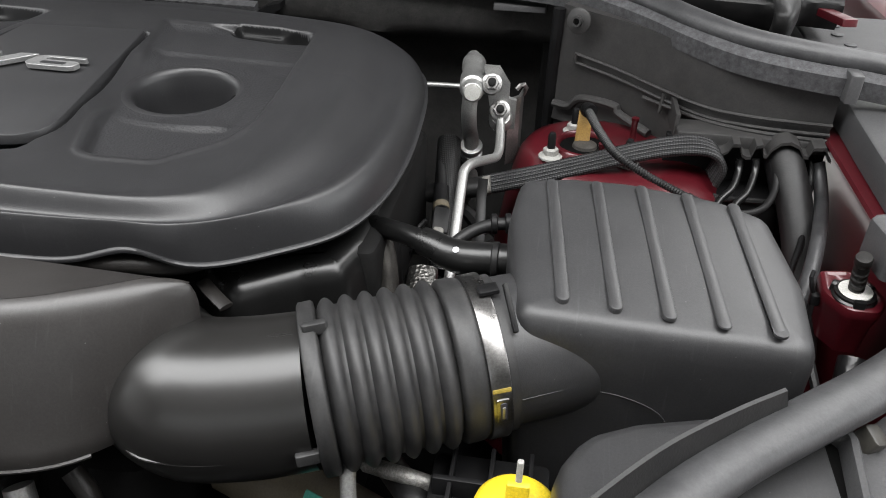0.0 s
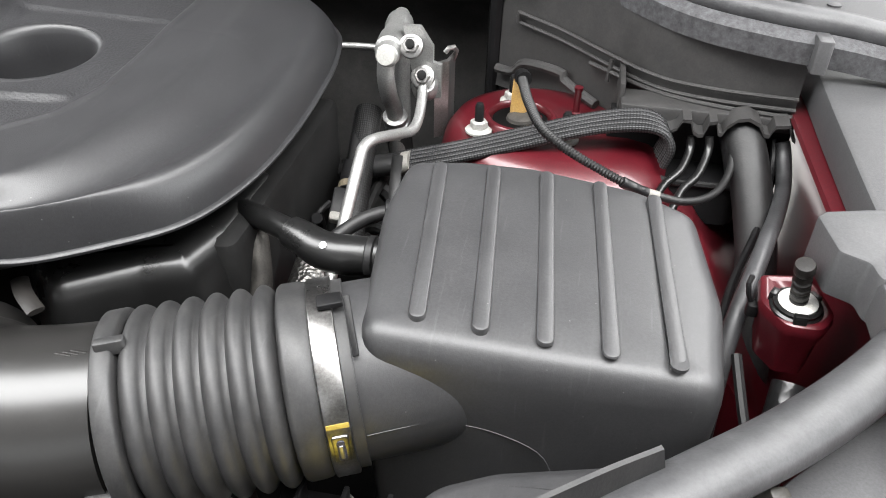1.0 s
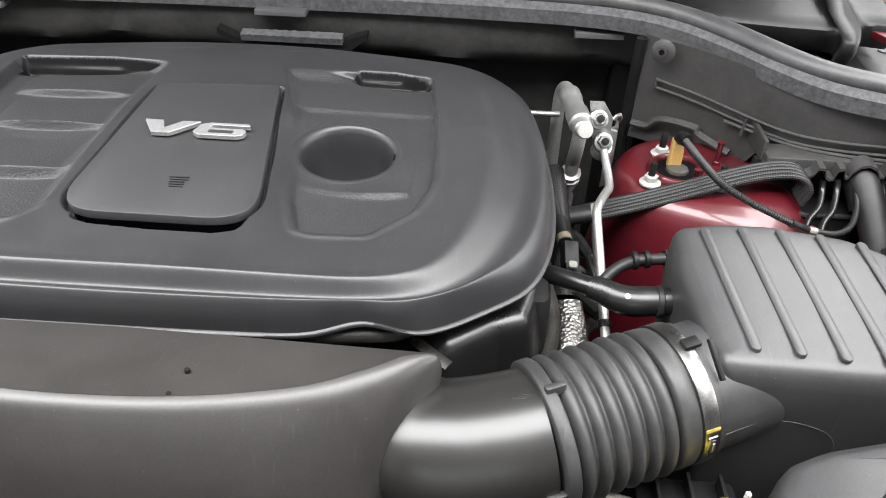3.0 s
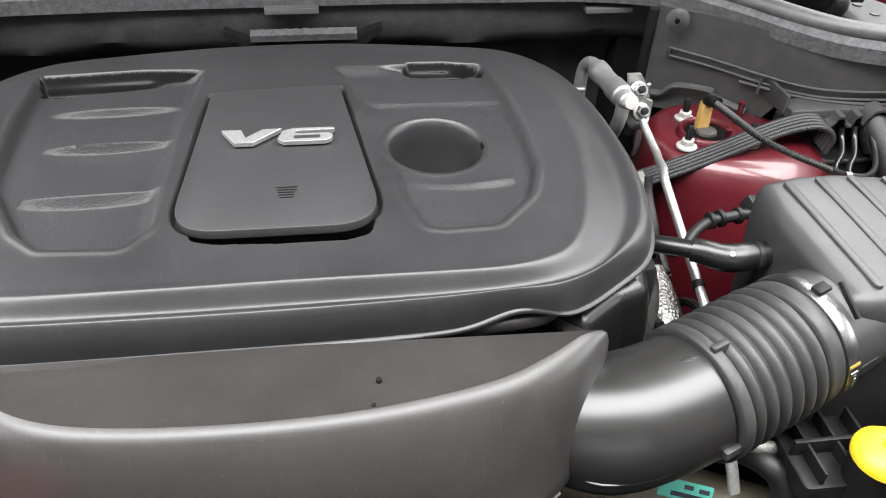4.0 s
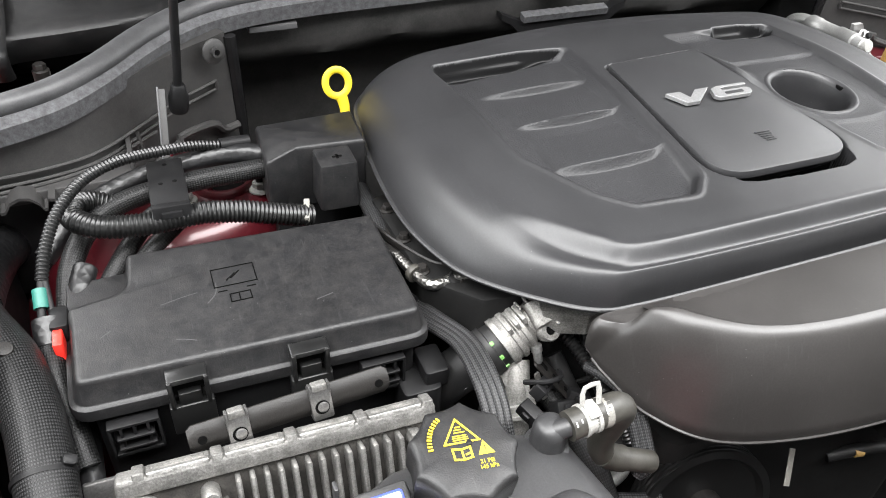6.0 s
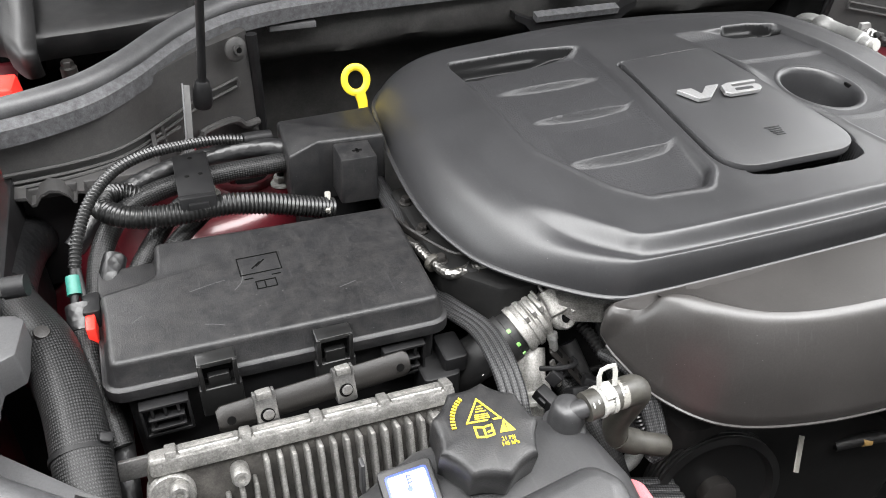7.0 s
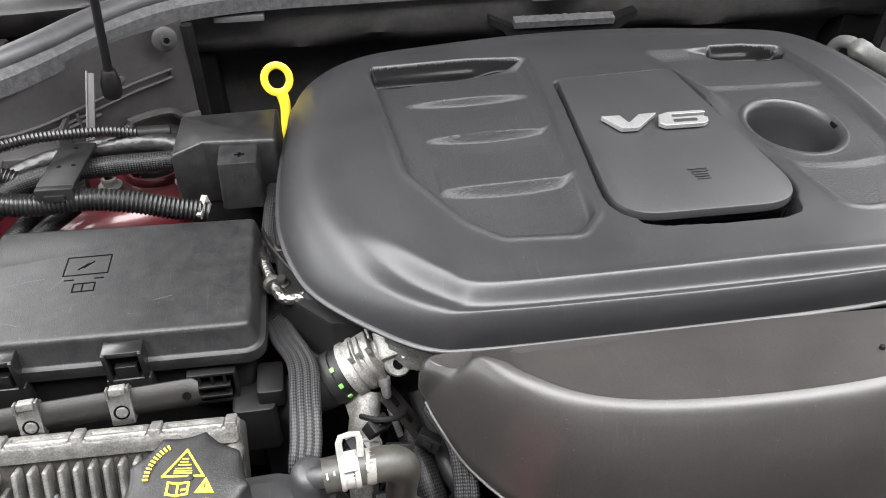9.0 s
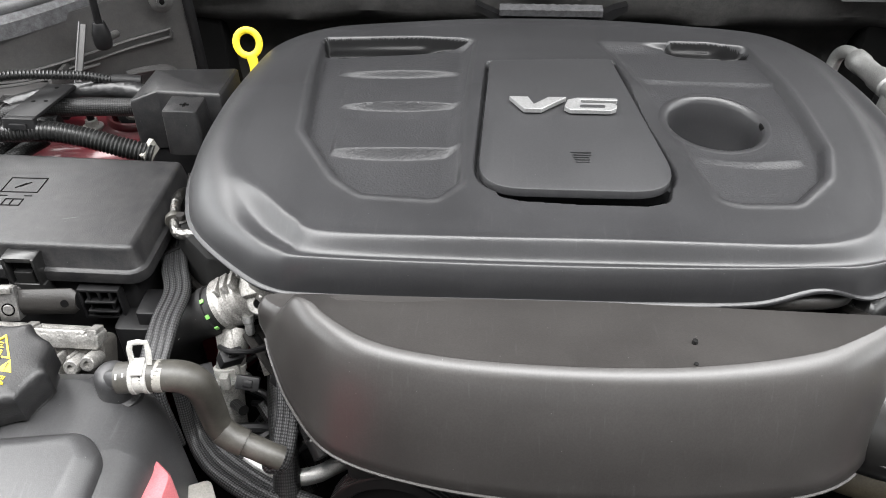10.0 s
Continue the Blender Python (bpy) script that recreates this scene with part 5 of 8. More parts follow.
part("collar", turned([(0.009, 0), (0.0124, 0.001), (0.0124, 0.006), (0.0108, 0.007), (0.0108, 0.010), (0.0124, 0.011), (0.0124, 0.016), (0.009, 0.017)], (0.366, 0.354, 0.848), (0, -0.42, 0.9), seg=28), M_PIPE, ac)
part("sleeve", turned([(0.0125, 0), (0.013, 0.002), (0.013, 0.05), (0.0115, 0.052)], (0.366, 0.378, 0.795), (0, -0.42, 0.9), seg=24), M_RUBBER, ac, "black rubber sleeve")
bm = bmesh.new()
plate = [(0.376, 0.968), (0.392, 0.968), (0.404, 0.950), (0.404, 0.935), (0.412, 0.933), (0.412, 0.900), (0.396, 0.900), (0.384, 0.925)]
for pts in (plate,):
    loft(bm, [[(x, 0.348, z - 0.012) for x, z in pts], [(x, 0.342, z - 0.012) for x, z in pts]])
part("flange_plate", bm, M_PIPE, ac)
bm = bmesh.new()
for x0, x1, z0, z1 in ((0.404, 0.416, 0.84, 0.918),):
    loft(bm, [[(x, y, z0) for x, y in ((x0, 0.352), (x1, 0.362), (x1 + 0.002, 0.385), (x1, 0.387), (x1 - 0.003, 0.366), (x0, 0.356))], [(x, y, z1) for x, y in ((x0, 0.352), (x1, 0.362), (x1 + 0.002, 0.385), (x1, 0.387), (x1 - 0.003, 0.366), (x0, 0.356))]])
part("bracket", bm, M_ZINC, ac, "bent grey steel bracket")
part("hook", pipe([(0.416, 0.380, 0.912), (0.420, 0.378, 0.922), (0.416, 0.374, 0.928), (0.410, 0.372, 0.922)], 0.0025, seg=8), M_ZINC, ac)
for o in ((0.386, 0.330, 0.942), (0.396, 0.334, 0.912)):
    axn = (0.08, -0.78, 0.5)
    fl = part("nut", merged(turned([(0.0108, -0.006), (0.0112, 0.0), (0.0108, 0.002), (0.0085, 0.003)], o, axn, seg=28), hexnut(V3(o) + V3(axn).normalized() * 0.002, axn, 0.0078, 0.006)), M_ZINC, ac)
    part("bolt_end", turned([(0.0042, 0), (0.0042, 0.008), (0.0034, 0.0085)], V3(o) + V3(axn).normalized() * 0.004, axn, seg=14), M_DARK, fl, "dark threaded bolt end")
part("lug", turned([(0.012, -0.010), (0.0125, 0), (0.010, 0.004)], (0.397, 0.338, 0.902), (0.05, -0.6, 0.75), seg=24), M_PIPE, ac)
part("liquid_line", pipe([(0.3965, 0.332, 0.906), (0.399, 0.318, 0.898), (0.401, 0.294, 0.890), (0.400, 0.274, 0.888), (0.394, 0.256, 0.893), (0.382, 0.216, 0.907), (0.377, 0.200, 0.908), (0.3765, 0.188, 0.903), (0.379, 0.12, 0.872), (0.383, 0.02, 0.826), (0.385, -0.02, 0.805)], 0.0047, seg=16, step=0.004), M_PIPE, ac)
part("tie", turned([(0.0064, 0), (0.0066, 0.001), (0.0066, 0.006), (0.0064, 0.007)], (0.3803, 0.088, 0.857), (0.03, -0.9, -0.42), seg=16), M_BLACK, ac)
solo("crossing_rod", pipe([(0.27, 0.421, 0.897), (0.31, 0.421, 0.900), (0.352, 0.418, 0.902)], 0.0036, seg=10), M_PIPE, "thin bare aluminium rod before the bulkhead", "pipe")
solo("earth_strap", pipe([(0.389, 0.262, 0.868), (0.389, 0.252, 0.850), (0.392, 0.225, 0.822), (0.394, 0.205, 0.790)], 0.005, seg=8, flat=(0.35, 1.0)), M_RUBBER, "flat dark tape strap hanging beside the pipe", "strap")

# woven loom across the tower
loom = thing("wiring_loom", "flat grey woven wiring loom across the strut tower", "wiring loom", (0.5, 0.3, 0.86))
LOOM = [(0.372, 0.286, 0.842), (0.389, 0.286, 0.847), (0.435, 0.288, 0.861), (0.486, 0.293, 0.877), (0.535, 0.300, 0.892), (0.569, 0.305, 0.900), (0.598, 0.306, 0.904), (0.615, 0.303, 0.901), (0.622, 0.299, 0.890), (0.618, 0.300, 0.872)]
for dy, dz, r in ((-0.0078, -0.0030, 0.0036), (-0.0038, -0.0008, 0.0037), (0.0002, 0.0014, 0.0038), (0.0042, 0.0032, 0.0037), (0.0082, 0.0046, 0.0035)):
    part("strand", pipe([(x - (dz * 0.8 if i > 5 else 0), y + dy * (1 if i else 0.6), z + dz) for i, (x, y, z) in enumerate(LOOM)], r, seg=14, step=0.004), M_BRAID, loom)
part("tape", pipe([(0.384, 0.286, 0.8452), (0.396, 0.286, 0.8490)], 0.0115, seg=20, flat=(0.8, 1.1)), M_BEIGE, loom, "white tape wrap")
part("tail", pipe([(0.330, 0.292, 0.828), (0.352, 0.288, 0.836), (0.388, 0.286, 0.846)], 0.0125, seg=14, flat=(0.8, 1.1)), M_RUBBER, loom)
gr = thing("grommet_cover", "black moulded rubber cover at the foot of the panel", "cover", (0.64, 0.31, 0.82))
gl = arc_poly([(0.588, 0.345), (0.598, 0.311), (0.626, 0.288), (0.684, 0.290), (0.700, 0.330), (0.690, 0.345)], 0.012, 5)
part("cover", slab(bmesh.new(), gl, 0.82, 0.858, 0.010, 0.004), M_BLACK, gr)
part("bead", pipe([(p.x, p.y, 0.857) for p in gl[:26]], 0.0032, seg=8, smooth=False), M_RUBBER, gr)

corr = thing("sensor_cable", "thin black corrugated cable with ochre connector", "cable", (0.49, 0.345, 0.88))
part("conduit", pipe([(0.487, 0.341, 0.918), (0.492, 0.318, 0.918), (0.499, 0.290, 0.917), (0.514, 0.255, 0.912), (0.539, 0.234, 0.905), (0.564, 0.225, 0.897), (0.584, 0.222, 0.889)], [0.0048, 0.0048, 0.0046, 0.0044, 0.0042, 0.0040, 0.0040], seg=14, ridge=(0.0026, 0.0008)), M_RUBBER, corr)
part("end_tape", pipe([(0.582, 0.222, 0.890), (0.596, 0.224, 0.883), (0.603, 0.226, 0.880)], 0.0046, seg=12), M_TAPE, corr)
part("yellow_band", pipe([(0.603, 0.226, 0.880), (0.613, 0.2265, 0.878)], 0.0040, seg=12), M_BEIGE, corr, "pale tape band")
part("boot", pipe([(0.487, 0.352, 0.912), (0.487, 0.344, 0.918), (0.490, 0.334, 0.919)], 0.0074, seg=16), M_BLACK, corr)
part("connector", slab(bmesh.new(), rrect(0.486, 0.352, 0.014, 0.012, 0.003), 0.874, 0.912, 0.003, 0.001), M_BROWN, corr, "ochre plastic connector")

# brake lines, big taped hose and grey hose at the corner
solo("brake_line", pipe([(0.640, 0.304, 0.895), (0.641, 0.300, 0.885), (0.634, 0.280, 0.874), (0.621, 0.266, 0.866), (0.612, 0.246, 0.856), (0.606, 0.23, 0.845)], 0.0036, seg=10), M_GLOSS, "thin black coated brake line behind the filter box", "pipe", group="brake lines")
solo("brake_line", pipe([(0.655, 0.303, 0.897), (0.656, 0.298, 0.886), (0.648, 0.276, 0.873), (0.636, 0.262, 0.866), (0.628, 0.243, 0.856), (0.621, 0.226, 0.845)], 0.0036, seg=10), M_GLOSS, "thin black coated brake line behind the filter box", "pipe", group="brake lines")
solo("thin_hose", pipe([(0.612, 0.2265, 0.878), (0.632, 0.229, 0.874), (0.650, 0.240, 0.872), (0.664, 0.257, 0.873), (0.674, 0.281, 0.880), (0.676, 0.304, 0.895)], 0.0034, seg=10), M_RUBBER, "thin black hose curling behind the filter box", "hose")
big = thing("taped_hose", "thick black taped hose dropping into the corner", "hose", (0.70, 0.28, 0.8))
part("hose", pipe([(0.682, 0.318, 0.900), (0.687, 0.302, 0.889), (0.694, 0.276, 0.866), (0.703, 0.238, 0.825), (0.712, 0.20, 0.75), (0.712, 0.16, 0.68)], 0.0170, seg=22), M_RUBBER, big)
part("tape", pipe([(0.683, 0.316, 0.896), (0.688, 0.302, 0.882), (0.692, 0.291, 0.869)], 0.0185, seg=22), M_TAPE, big)
solo("drain_hose", pipe([(0.718, 0.316, 0.893), (0.721, 0.308, 0.882), (0.720, 0.28, 0.868), (0.708, 0.235, 0.868), (0.693, 0.190, 0.877), (0.676, 0.140, 0.876), (0.661, 0.100, 0.852), (0.655, 0.07, 0.80), (0.655, 0.05, 0.72)], 0.0066, seg=16), M_SEALRUB, "grey rubber drain hose beside the filter box", "hose")
solo("thin_cable", pipe([(0.712, 0.318, 0.893), (0.712, 0.30, 0.875), (0.698, 0.24, 0.85), (0.672, 0.17, 0.842), (0.657, 0.11, 0.82), (0.652, 0.08, 0.75)], 0.0032, seg=8), M_BLACK, "thin black cable beside the grey hose", "cable")
solo("fuel_line", pipe([(0.66, 0.07, 0.86), (0.665, 0.03, 0.84), (0.672, 0.00, 0.825), (0.676, -0.02, 0.79)], 0.0036, seg=8), M_RUBBER, "thin black line near the hood stop", "hose")
solo("lower_loom", pipe([(0.69, 0.05, 0.86), (0.682, 0.02, 0.83), (0.672, 0.0, 0.79), (0.67, -0.02, 0.72)], [0.011, 0.012, 0.014, 0.016], seg=14), M_TAPE, "black taped loom under the hood stop", "wiring loom")
cl = thing("cable_clip", "black plastic cable clip on the red bracket", "clip", (0.66, 0.10, 0.87))
part("body", block(0.6655, 0.6735, 0.096, 0.104, 0.872, 0.881), M_BLACK, cl)
part("arm", pipe([(0.668, 0.102, 0.88), (0.664, 0.104, 0.890), (0.667, 0.112, 0.894)], 0.0018, seg=8), M_BLACK, cl)
# vapour line by the tower
vap = thing("vapour_line", "black vapour hose with a quick connector", "hose", (0.44, 0.14, 0.86))
part("hose", pipe([(0.372, 0.118, 0.872), (0.392, 0.136, 0.882), (0.412, 0.146, 0.886), (0.436, 0.150, 0.887), (0.452, 0.152, 0.888), (0.47, 0.150, 0.885)], 0.0056, seg=14), M_RUBBER, vap)
for k, x in enumerate((0.408, 0.420, 0.440)):
    part("collar", turned([(0.0068, 0), (0.0090, 0.001), (0.0090, 0.005), (0.0068, 0.006)], (x, 0.146 + 0.003 * k, 0.886), (1, 0.15, 0.05)), M_BLACK, vap)
part("connector", moved(block(-0.008, 0.008, -0.008, 0.008, -0.007, 0.007, r=0.003), Matrix.Translation((0.4600, 0.1600, 0.8935)) @ pose(0, 0, 0, 20, 15, 20)), M_BLACK, vap)
part("lock", moved(block(-0.0035, 0.0035, -0.002, 0.002, 0.0068, 0.0078, r=0.001), Matrix.Translation((0.4600, 0.1600, 0.8935)) @ pose(0, 0, 0, 20, 15, 20)), M_GREEN, vap, "green lock mark")

# dark clutter between engine and filter box
solo("coolant_pipe", pipe([(0.318, 0.110, 0.885), (0.326, 0.095, 0.876), (0.331, 0.080, 0.852), (0.327, 0.066, 0.825), (0.316, 0.055, 0.79)], 0.0085, seg=14), M_ALUDARK, "dull grey metal pipe beside the valve cover", "pipe")
solo("heat_shield", pipe([(0.352, 0.130, 0.842), (0.354, 0.100, 0.830), (0.355, 0.065, 0.810), (0.355, 0.03, 0.77)], [0.013, 0.016, 0.017, 0.018], seg=18, flat=(0.5, 1.0)), M_FOIL, "crumpled foil heat shield deep beside the engine", "heat shield")
solo("connector_plug", moved(block(-0.008, 0.008, -0.014, 0.014, -0.007, 0.007), Matrix.Translation((0.356, 0.195, 0.852)) @ pose(0, 0, 0, 30, 10, 8)), M_BLACK, "black wiring connector plug beside the engine", "connector")
solo("connector_lock", moved(block(-0.005, 0.005, -0.004, 0.004, -0.004, 0.004), Matrix.Translation((0.357, 0.176, 0.853)) @ pose(0, 0, 0, 30, 10, 8)), M_BEIGE, "pale lock tab of a wiring connector", "connector")
ck = thing("inline_connector", "black inline connector with a tan band on a thin cable", "connector", (0.352, 0.23, 0.86))
part("cable", pipe([(0.338, 0.310, 0.862), (0.345, 0.275, 0.858), (0.350, 0.240, 0.852), (0.356, 0.205, 0.846), (0.366, 0.170, 0.842), (0.385, 0.150, 0.842)], 0.0048, seg=10), M_RUBBER, ck)
part("housing", pipe([(0.3475, 0.256, 0.855), (0.353, 0.220, 0.849)], 0.0078, seg=12), M_BLACK, ck)
part("band", pipe([(0.3515, 0.230, 0.8505), (0.353, 0.222, 0.849)], 0.0084, seg=12), M_TANPIPE, ck)
solo("mesh_sleeve", pipe([(0.343, 0.335, 0.87), (0.347, 0.300, 0.855), (0.352, 0.25, 0.83), (0.356, 0.2, 0.79)], 0.013, seg=14), M_BRAIDDARK, "black mesh sleeve hanging behind the pipe", "wiring loom")

# ---- front corner: air snorkel, washer cap ----
sn = thing("air_snorkel", "black plastic air snorkel under the weather strip", "air snorkel", (0.55, -0.13, 0.84))
bm = bmesh.new()
o = arc_poly([(0.468, -0.26), (0.632, -0.22), (0.634, -0.078), (0.590, -0.061), (0.520, -0.075), (0.490, -0.088), (0.4755, -0.112)], [0.03, 0.02, 0.012, 0.04, 0.05, 0.03, 0.03], 6)


def snorkel_z(x):
    return 0.10 * (x - 0.47)


loft(bm, [[(p.x, p.y, 0.78) for p in grow(o, 0.006)], [(p.x, p.y, 0.868 + snorkel_z(p.x)) for p in grow(o, 0.002)], [(p.x, p.y, 0.880 + snorkel_z(p.x)) for p in o], [(p.x, p.y, 0.887 + snorkel_z(p.x)) for p in grow(o, -0.004)], [(p.x, p.y, 0.891 + snorkel_z(p.x)) for p in grow(o, -0.012)]])
part("shell", bm, M_BOX, sn)
# flared mouth under the strip
mouth = arc_poly([(0.545, -0.24), (0.618, -0.235), (0.634, -0.090), (0.626, -0.079), (0.600, -0.092), (0.560, -0.130)], [0.02, 0.02, 0.010, 0.012, 0.03, 0.03], 6)
bm = bmesh.new()
loft(bm, [[(p.x, p.y, z + snorkel_z(p.x)) for p in grow(mouth, d)] for d, z in ((0.004, 0.885), (0.004, 0.899), (0.002, 0.9015), (-0.001, 0.901), (-0.003, 0.897), (-0.008, 0.870))])
part("mouth_rim", bm, M_LEDGE, sn, "grey moulded rim of the mouth")
part("mouth", slab(bmesh.new(), grow(mouth, -0.0035), 0.86, 0.8905, 0.001, top=lambda x, y: snorkel_z(x)), M_VOID, sn, "black mouth of the snorkel")
solo("rubber_stop", moved(block(-0.006, 0.006, -0.007, 0.007, -0.016, 0.006, r=0.003), Matrix.Translation((0.648, -0.084, 0.910)) @ pose(0, 0, 0, 20, 15, 30)), M_TAN, "worn brown rubber stop by the weather strip", "rubber stop")
bk = thing("tray_bracket", "black ribbed plastic tray below the filter box", "tray", (0.47, -0.09, 0.80))
part("plate", block(0.395, 0.475, -0.125, -0.055, 0.80, 0.818, r=0.006), M_BLACK, bk)
for k in range(3):
    part("rib", block(0.408 + 0.026 * k, 0.411 + 0.026 * k, -0.122, -0.058, 0.817, 0.832, r=0.001, bevel=0.0008), M_BLACK, bk)
part("rail", block(0.398, 0.474, -0.092, -0.088, 0.817, 0.834, r=0.001, bevel=0.0008), M_BLACK, bk)
wc = thing("washer_cap", "yellow washer reservoir cap with white pull tab", "cap", (0.455, -0.135, 0.85))
part("cap", turned([(0.026, 0), (0.0265, 0.004), (0.0255, 0.008), (0.021, 0.013), (0.010, 0.016), (0.002, 0.0165)], (0.4535, -0.121, 0.845), seg=32), M_YELLOW, wc)
part("grip", block(0.4465, 0.4605, -0.1235, -0.1185, 0.856, 0.8745, r=0.0015), M_YELLOW, wc)
part("pull_tab", block(0.4515, 0.4555, -0.1205, -0.1165, 0.868, 0.891, r=0.0015), M_WHITE, wc, "white pull tab")
part("neck", turned([(0.024, 0), (0.024, 0.064)], (0.4535, -0.121, 0.79)), M_BLACK, wc)
solo("grey_pipe", pipe([(0.345, -0.06, 0.80), (0.375, -0.075, 0.812), (0.41, -0.07, 0.80), (0.43, -0.04, 0.79)], 0.006, seg=12), M_ALU, "dull grey metal pipe below the bellows", "pipe")
solo("bright_clip", pipe([(0.340, -0.075, 0.842), (0.342, -0.095, 0.828), (0.346, -0.11, 0.80)], 0.0055, seg=12, flat=(0.5, 1)), M_PIPE, "bright metal clip below the bellows", "clip")
solo("lower_hose", pipe([(0.36, -0.05, 0.79), (0.385, -0.085, 0.80), (0.40, -0.10, 0.78), (0.40, -0.12, 0.72)], 0.011, seg=14), M_RUBBER, "black rubber hose under the bellows", "hose")

# ---- fuse box ----
fb = thing("fuse_box", "black plastic fuse box with clipped lid", "fuse box", (-0.52, 0.10, 0.80))
FL = [(-0.660, 0.038), (-0.392, 0.031), (-0.391, 0.172), (-0.614, 0.181), (-0.617, 0.132), (-0.663, 0.124), (-0.661, 0.10)]
lidline = arc_poly(FL, [0.008, 0.008, 0.006, 0.005, 0.016, 0.006, 0.003], 5)
bm = bmesh.new()
loft(bm, [[(p.x, p.y, z) for p in grow(lidline, d)] for d, z in ((0.0095, 0.885), (0.0098, 0.893), (0.0090, 0.8955), (0.0055, 0.8965), (0.0045, 0.8975), (0.0010, 0.9150), (0.0, 0.9170), (-0.0015, 0.9185), (-0.004, 0.9190))])
lid_part = part("lid", bm, M_FUSE, fb)
# moulded symbol on the lid, a box with a bolt and two feet
for x0, x1, y0, y1 in ((-0.548, -0.512, 0.1345, 0.1355), (-0.548, -0.512, 0.1105, 0.1115), (-0.5485, -0.5475, 0.1105, 0.1355), (-0.5125, -0.5115, 0.1105, 0.1355), (-0.546, -0.538, 0.1045, 0.1055), (-0.522, -0.514, 0.1045, 0.1055), (-0.537, -0.520, 0.0990, 0.1000), (-0.537, -0.520, 0.0890, 0.0900), (-0.5375, -0.5365, 0.0890, 0.1000), (-0.5205, -0.5195, 0.0890, 0.1000), (-0.530, -0.529, 0.0890, 0.1000)):
    part("moulded_mark", block(x0, x1, y0, y1, 0.9188, 0.9196, r=0.0004, bevel=0.0002), M_VOID, lid_part)
for a, b in (((-0.537, 0.118), (-0.529, 0.126)), ((-0.533, 0.120), (-0.525, 0.128))):
    part("moulded_mark", pipe([(*a, 0.9192), (*b, 0.9192)], 0.0006, seg=6), M_VOID, lid_part)
part("body", slab(bmesh.new(), grow(arc_poly([(-0.655, 0.034), (-0.396, 0.028), (-0.395, 0.172), (-0.655, 0.172)], 0.008, 4), 0.0), 0.74, 0.887, 0.002), M_BLACK, fb)
for cx, y in ((-0.583, 0.0285), (-0.489, 0.0255)):
    la = part("latch", block(cx - 0.017, cx + 0.017, y - 0.009, y + 0.004, 0.856, 0.886, r=0.002), M_GLOSS, fb)
    for sx in (-1, 1):
        part("latch_ear", block(cx + sx * 0.0135 - 0.0018, cx + sx * 0.0135 + 0.0018, y - 0.009, y + 0.008, 0.884, 0.9135, r=0.001), M_GLOSS, la)
    part("latch_bar", block(cx - 0.0150, cx + 0.0150, y - 0.0075, y + 0.006, 0.9095, 0.9140, r=0.001), M_GLOSS, la)
    part("latch_gap", block(cx - 0.0115, cx + 0.0115, y - 0.002, y + 0.003, 0.887, 0.910, r=0.001), M_VOID, la)
    part("latch_tongue", block(cx - 0.0085, cx + 0.0085, y - 0.0075, y + 0.002, 0.886, 0.8985, r=0.0012), M_GLOSS, la)
for cx, y in ((-0.628, 0.0265), (-0.428, 0.0235)):
    fr = part("socket_frame", block(cx - 0.019, cx + 0.019, y - 0.006, y + 0.004, 0.846, 0.8488, r=0.001, bevel=0.0006), M_BLACK, fb)
    part("bar", block(cx - 0.019, cx + 0.019, y - 0.006, y + 0.004, 0.8775, 0.8800, r=0.001, bevel=0.0006), M_BLACK, fr)
    part("bar", block(cx - 0.014, cx + 0.014, y - 0.008, y + 0.004, 0.8545, 0.8565, r=0.001, bevel=0.0006), M_BLACK, fr)
    part("bar", block(cx - 0.014, cx + 0.014, y - 0.008, y + 0.004, 0.8655, 0.8675, r=0.001, bevel=0.0006), M_BLACK, fr)
    for sx, z0, z1 in ((-1, 0.847, 0.879), (1, 0.847, 0.879), (-0.55, 0.855, 0.879), (0.55, 0.855, 0.879), (0, 0.867, 0.879)):
        part("bar", block(cx + sx * 0.0180 - 0.0011, cx + sx * 0.0180 + 0.0011, y - 0.006, y + 0.004, z0, z1, r=0.0006, bevel=0.0004), M_BLACK, fr)
part("shelf", block(-0.667, -0.600, 0.110, 0.174, 0.84, 0.9045, r=0.003, bevel=0.002), M_FUSE, fb)
part("foot", block(-0.415, -0.380, 0.000, 0.050, 0.80, 0.850, r=0.006), M_BLACK, fb)
part("foot", block(-0.394, -0.372, 0.006, 0.040, 0.846, 0.864, r=0.004), M_BLACK, fb)
rl = thing("red_lock", "small bright red lock tab at the fuse box corner", "lock tab", (-0.672, 0.106, 0.91))
part("tab", block(-0.6765, -0.6690, 0.092, 0.112, 0.893, 0.911, r=0.002), M_SIGNRED, rl)
part("holder", block(-0.678, -0.664, 0.110, 0.136, 0.880, 0.914, r=0.003), M_BLACK, rl)
# scratches on the lid
for pts in ([(-0.592, 0.104, 0.9191), (-0.575, 0.108, 0.9191), (-0.562, 0.110, 0.9191)], [(-0.556, 0.094, 0.9191), (-0.548, 0.104, 0.9191), (-0.546, 0.118, 0.9191)], [(-0.585, 0.060, 0.9191), (-0.578, 0.058, 0.9191), (-0.570, 0.054, 0.9191)], [(-0.470, 0.070, 0.9191), (-0.455, 0.074, 0.9191)], [(-0.640, 0.080, 0.9191), (-0.632, 0.086, 0.9191)]):
    part("scratch", pipe(pts, 0.00028, seg=5, flat=(0.4, 1.4)), M_SCRATCH, lid_part, "pale scratch")

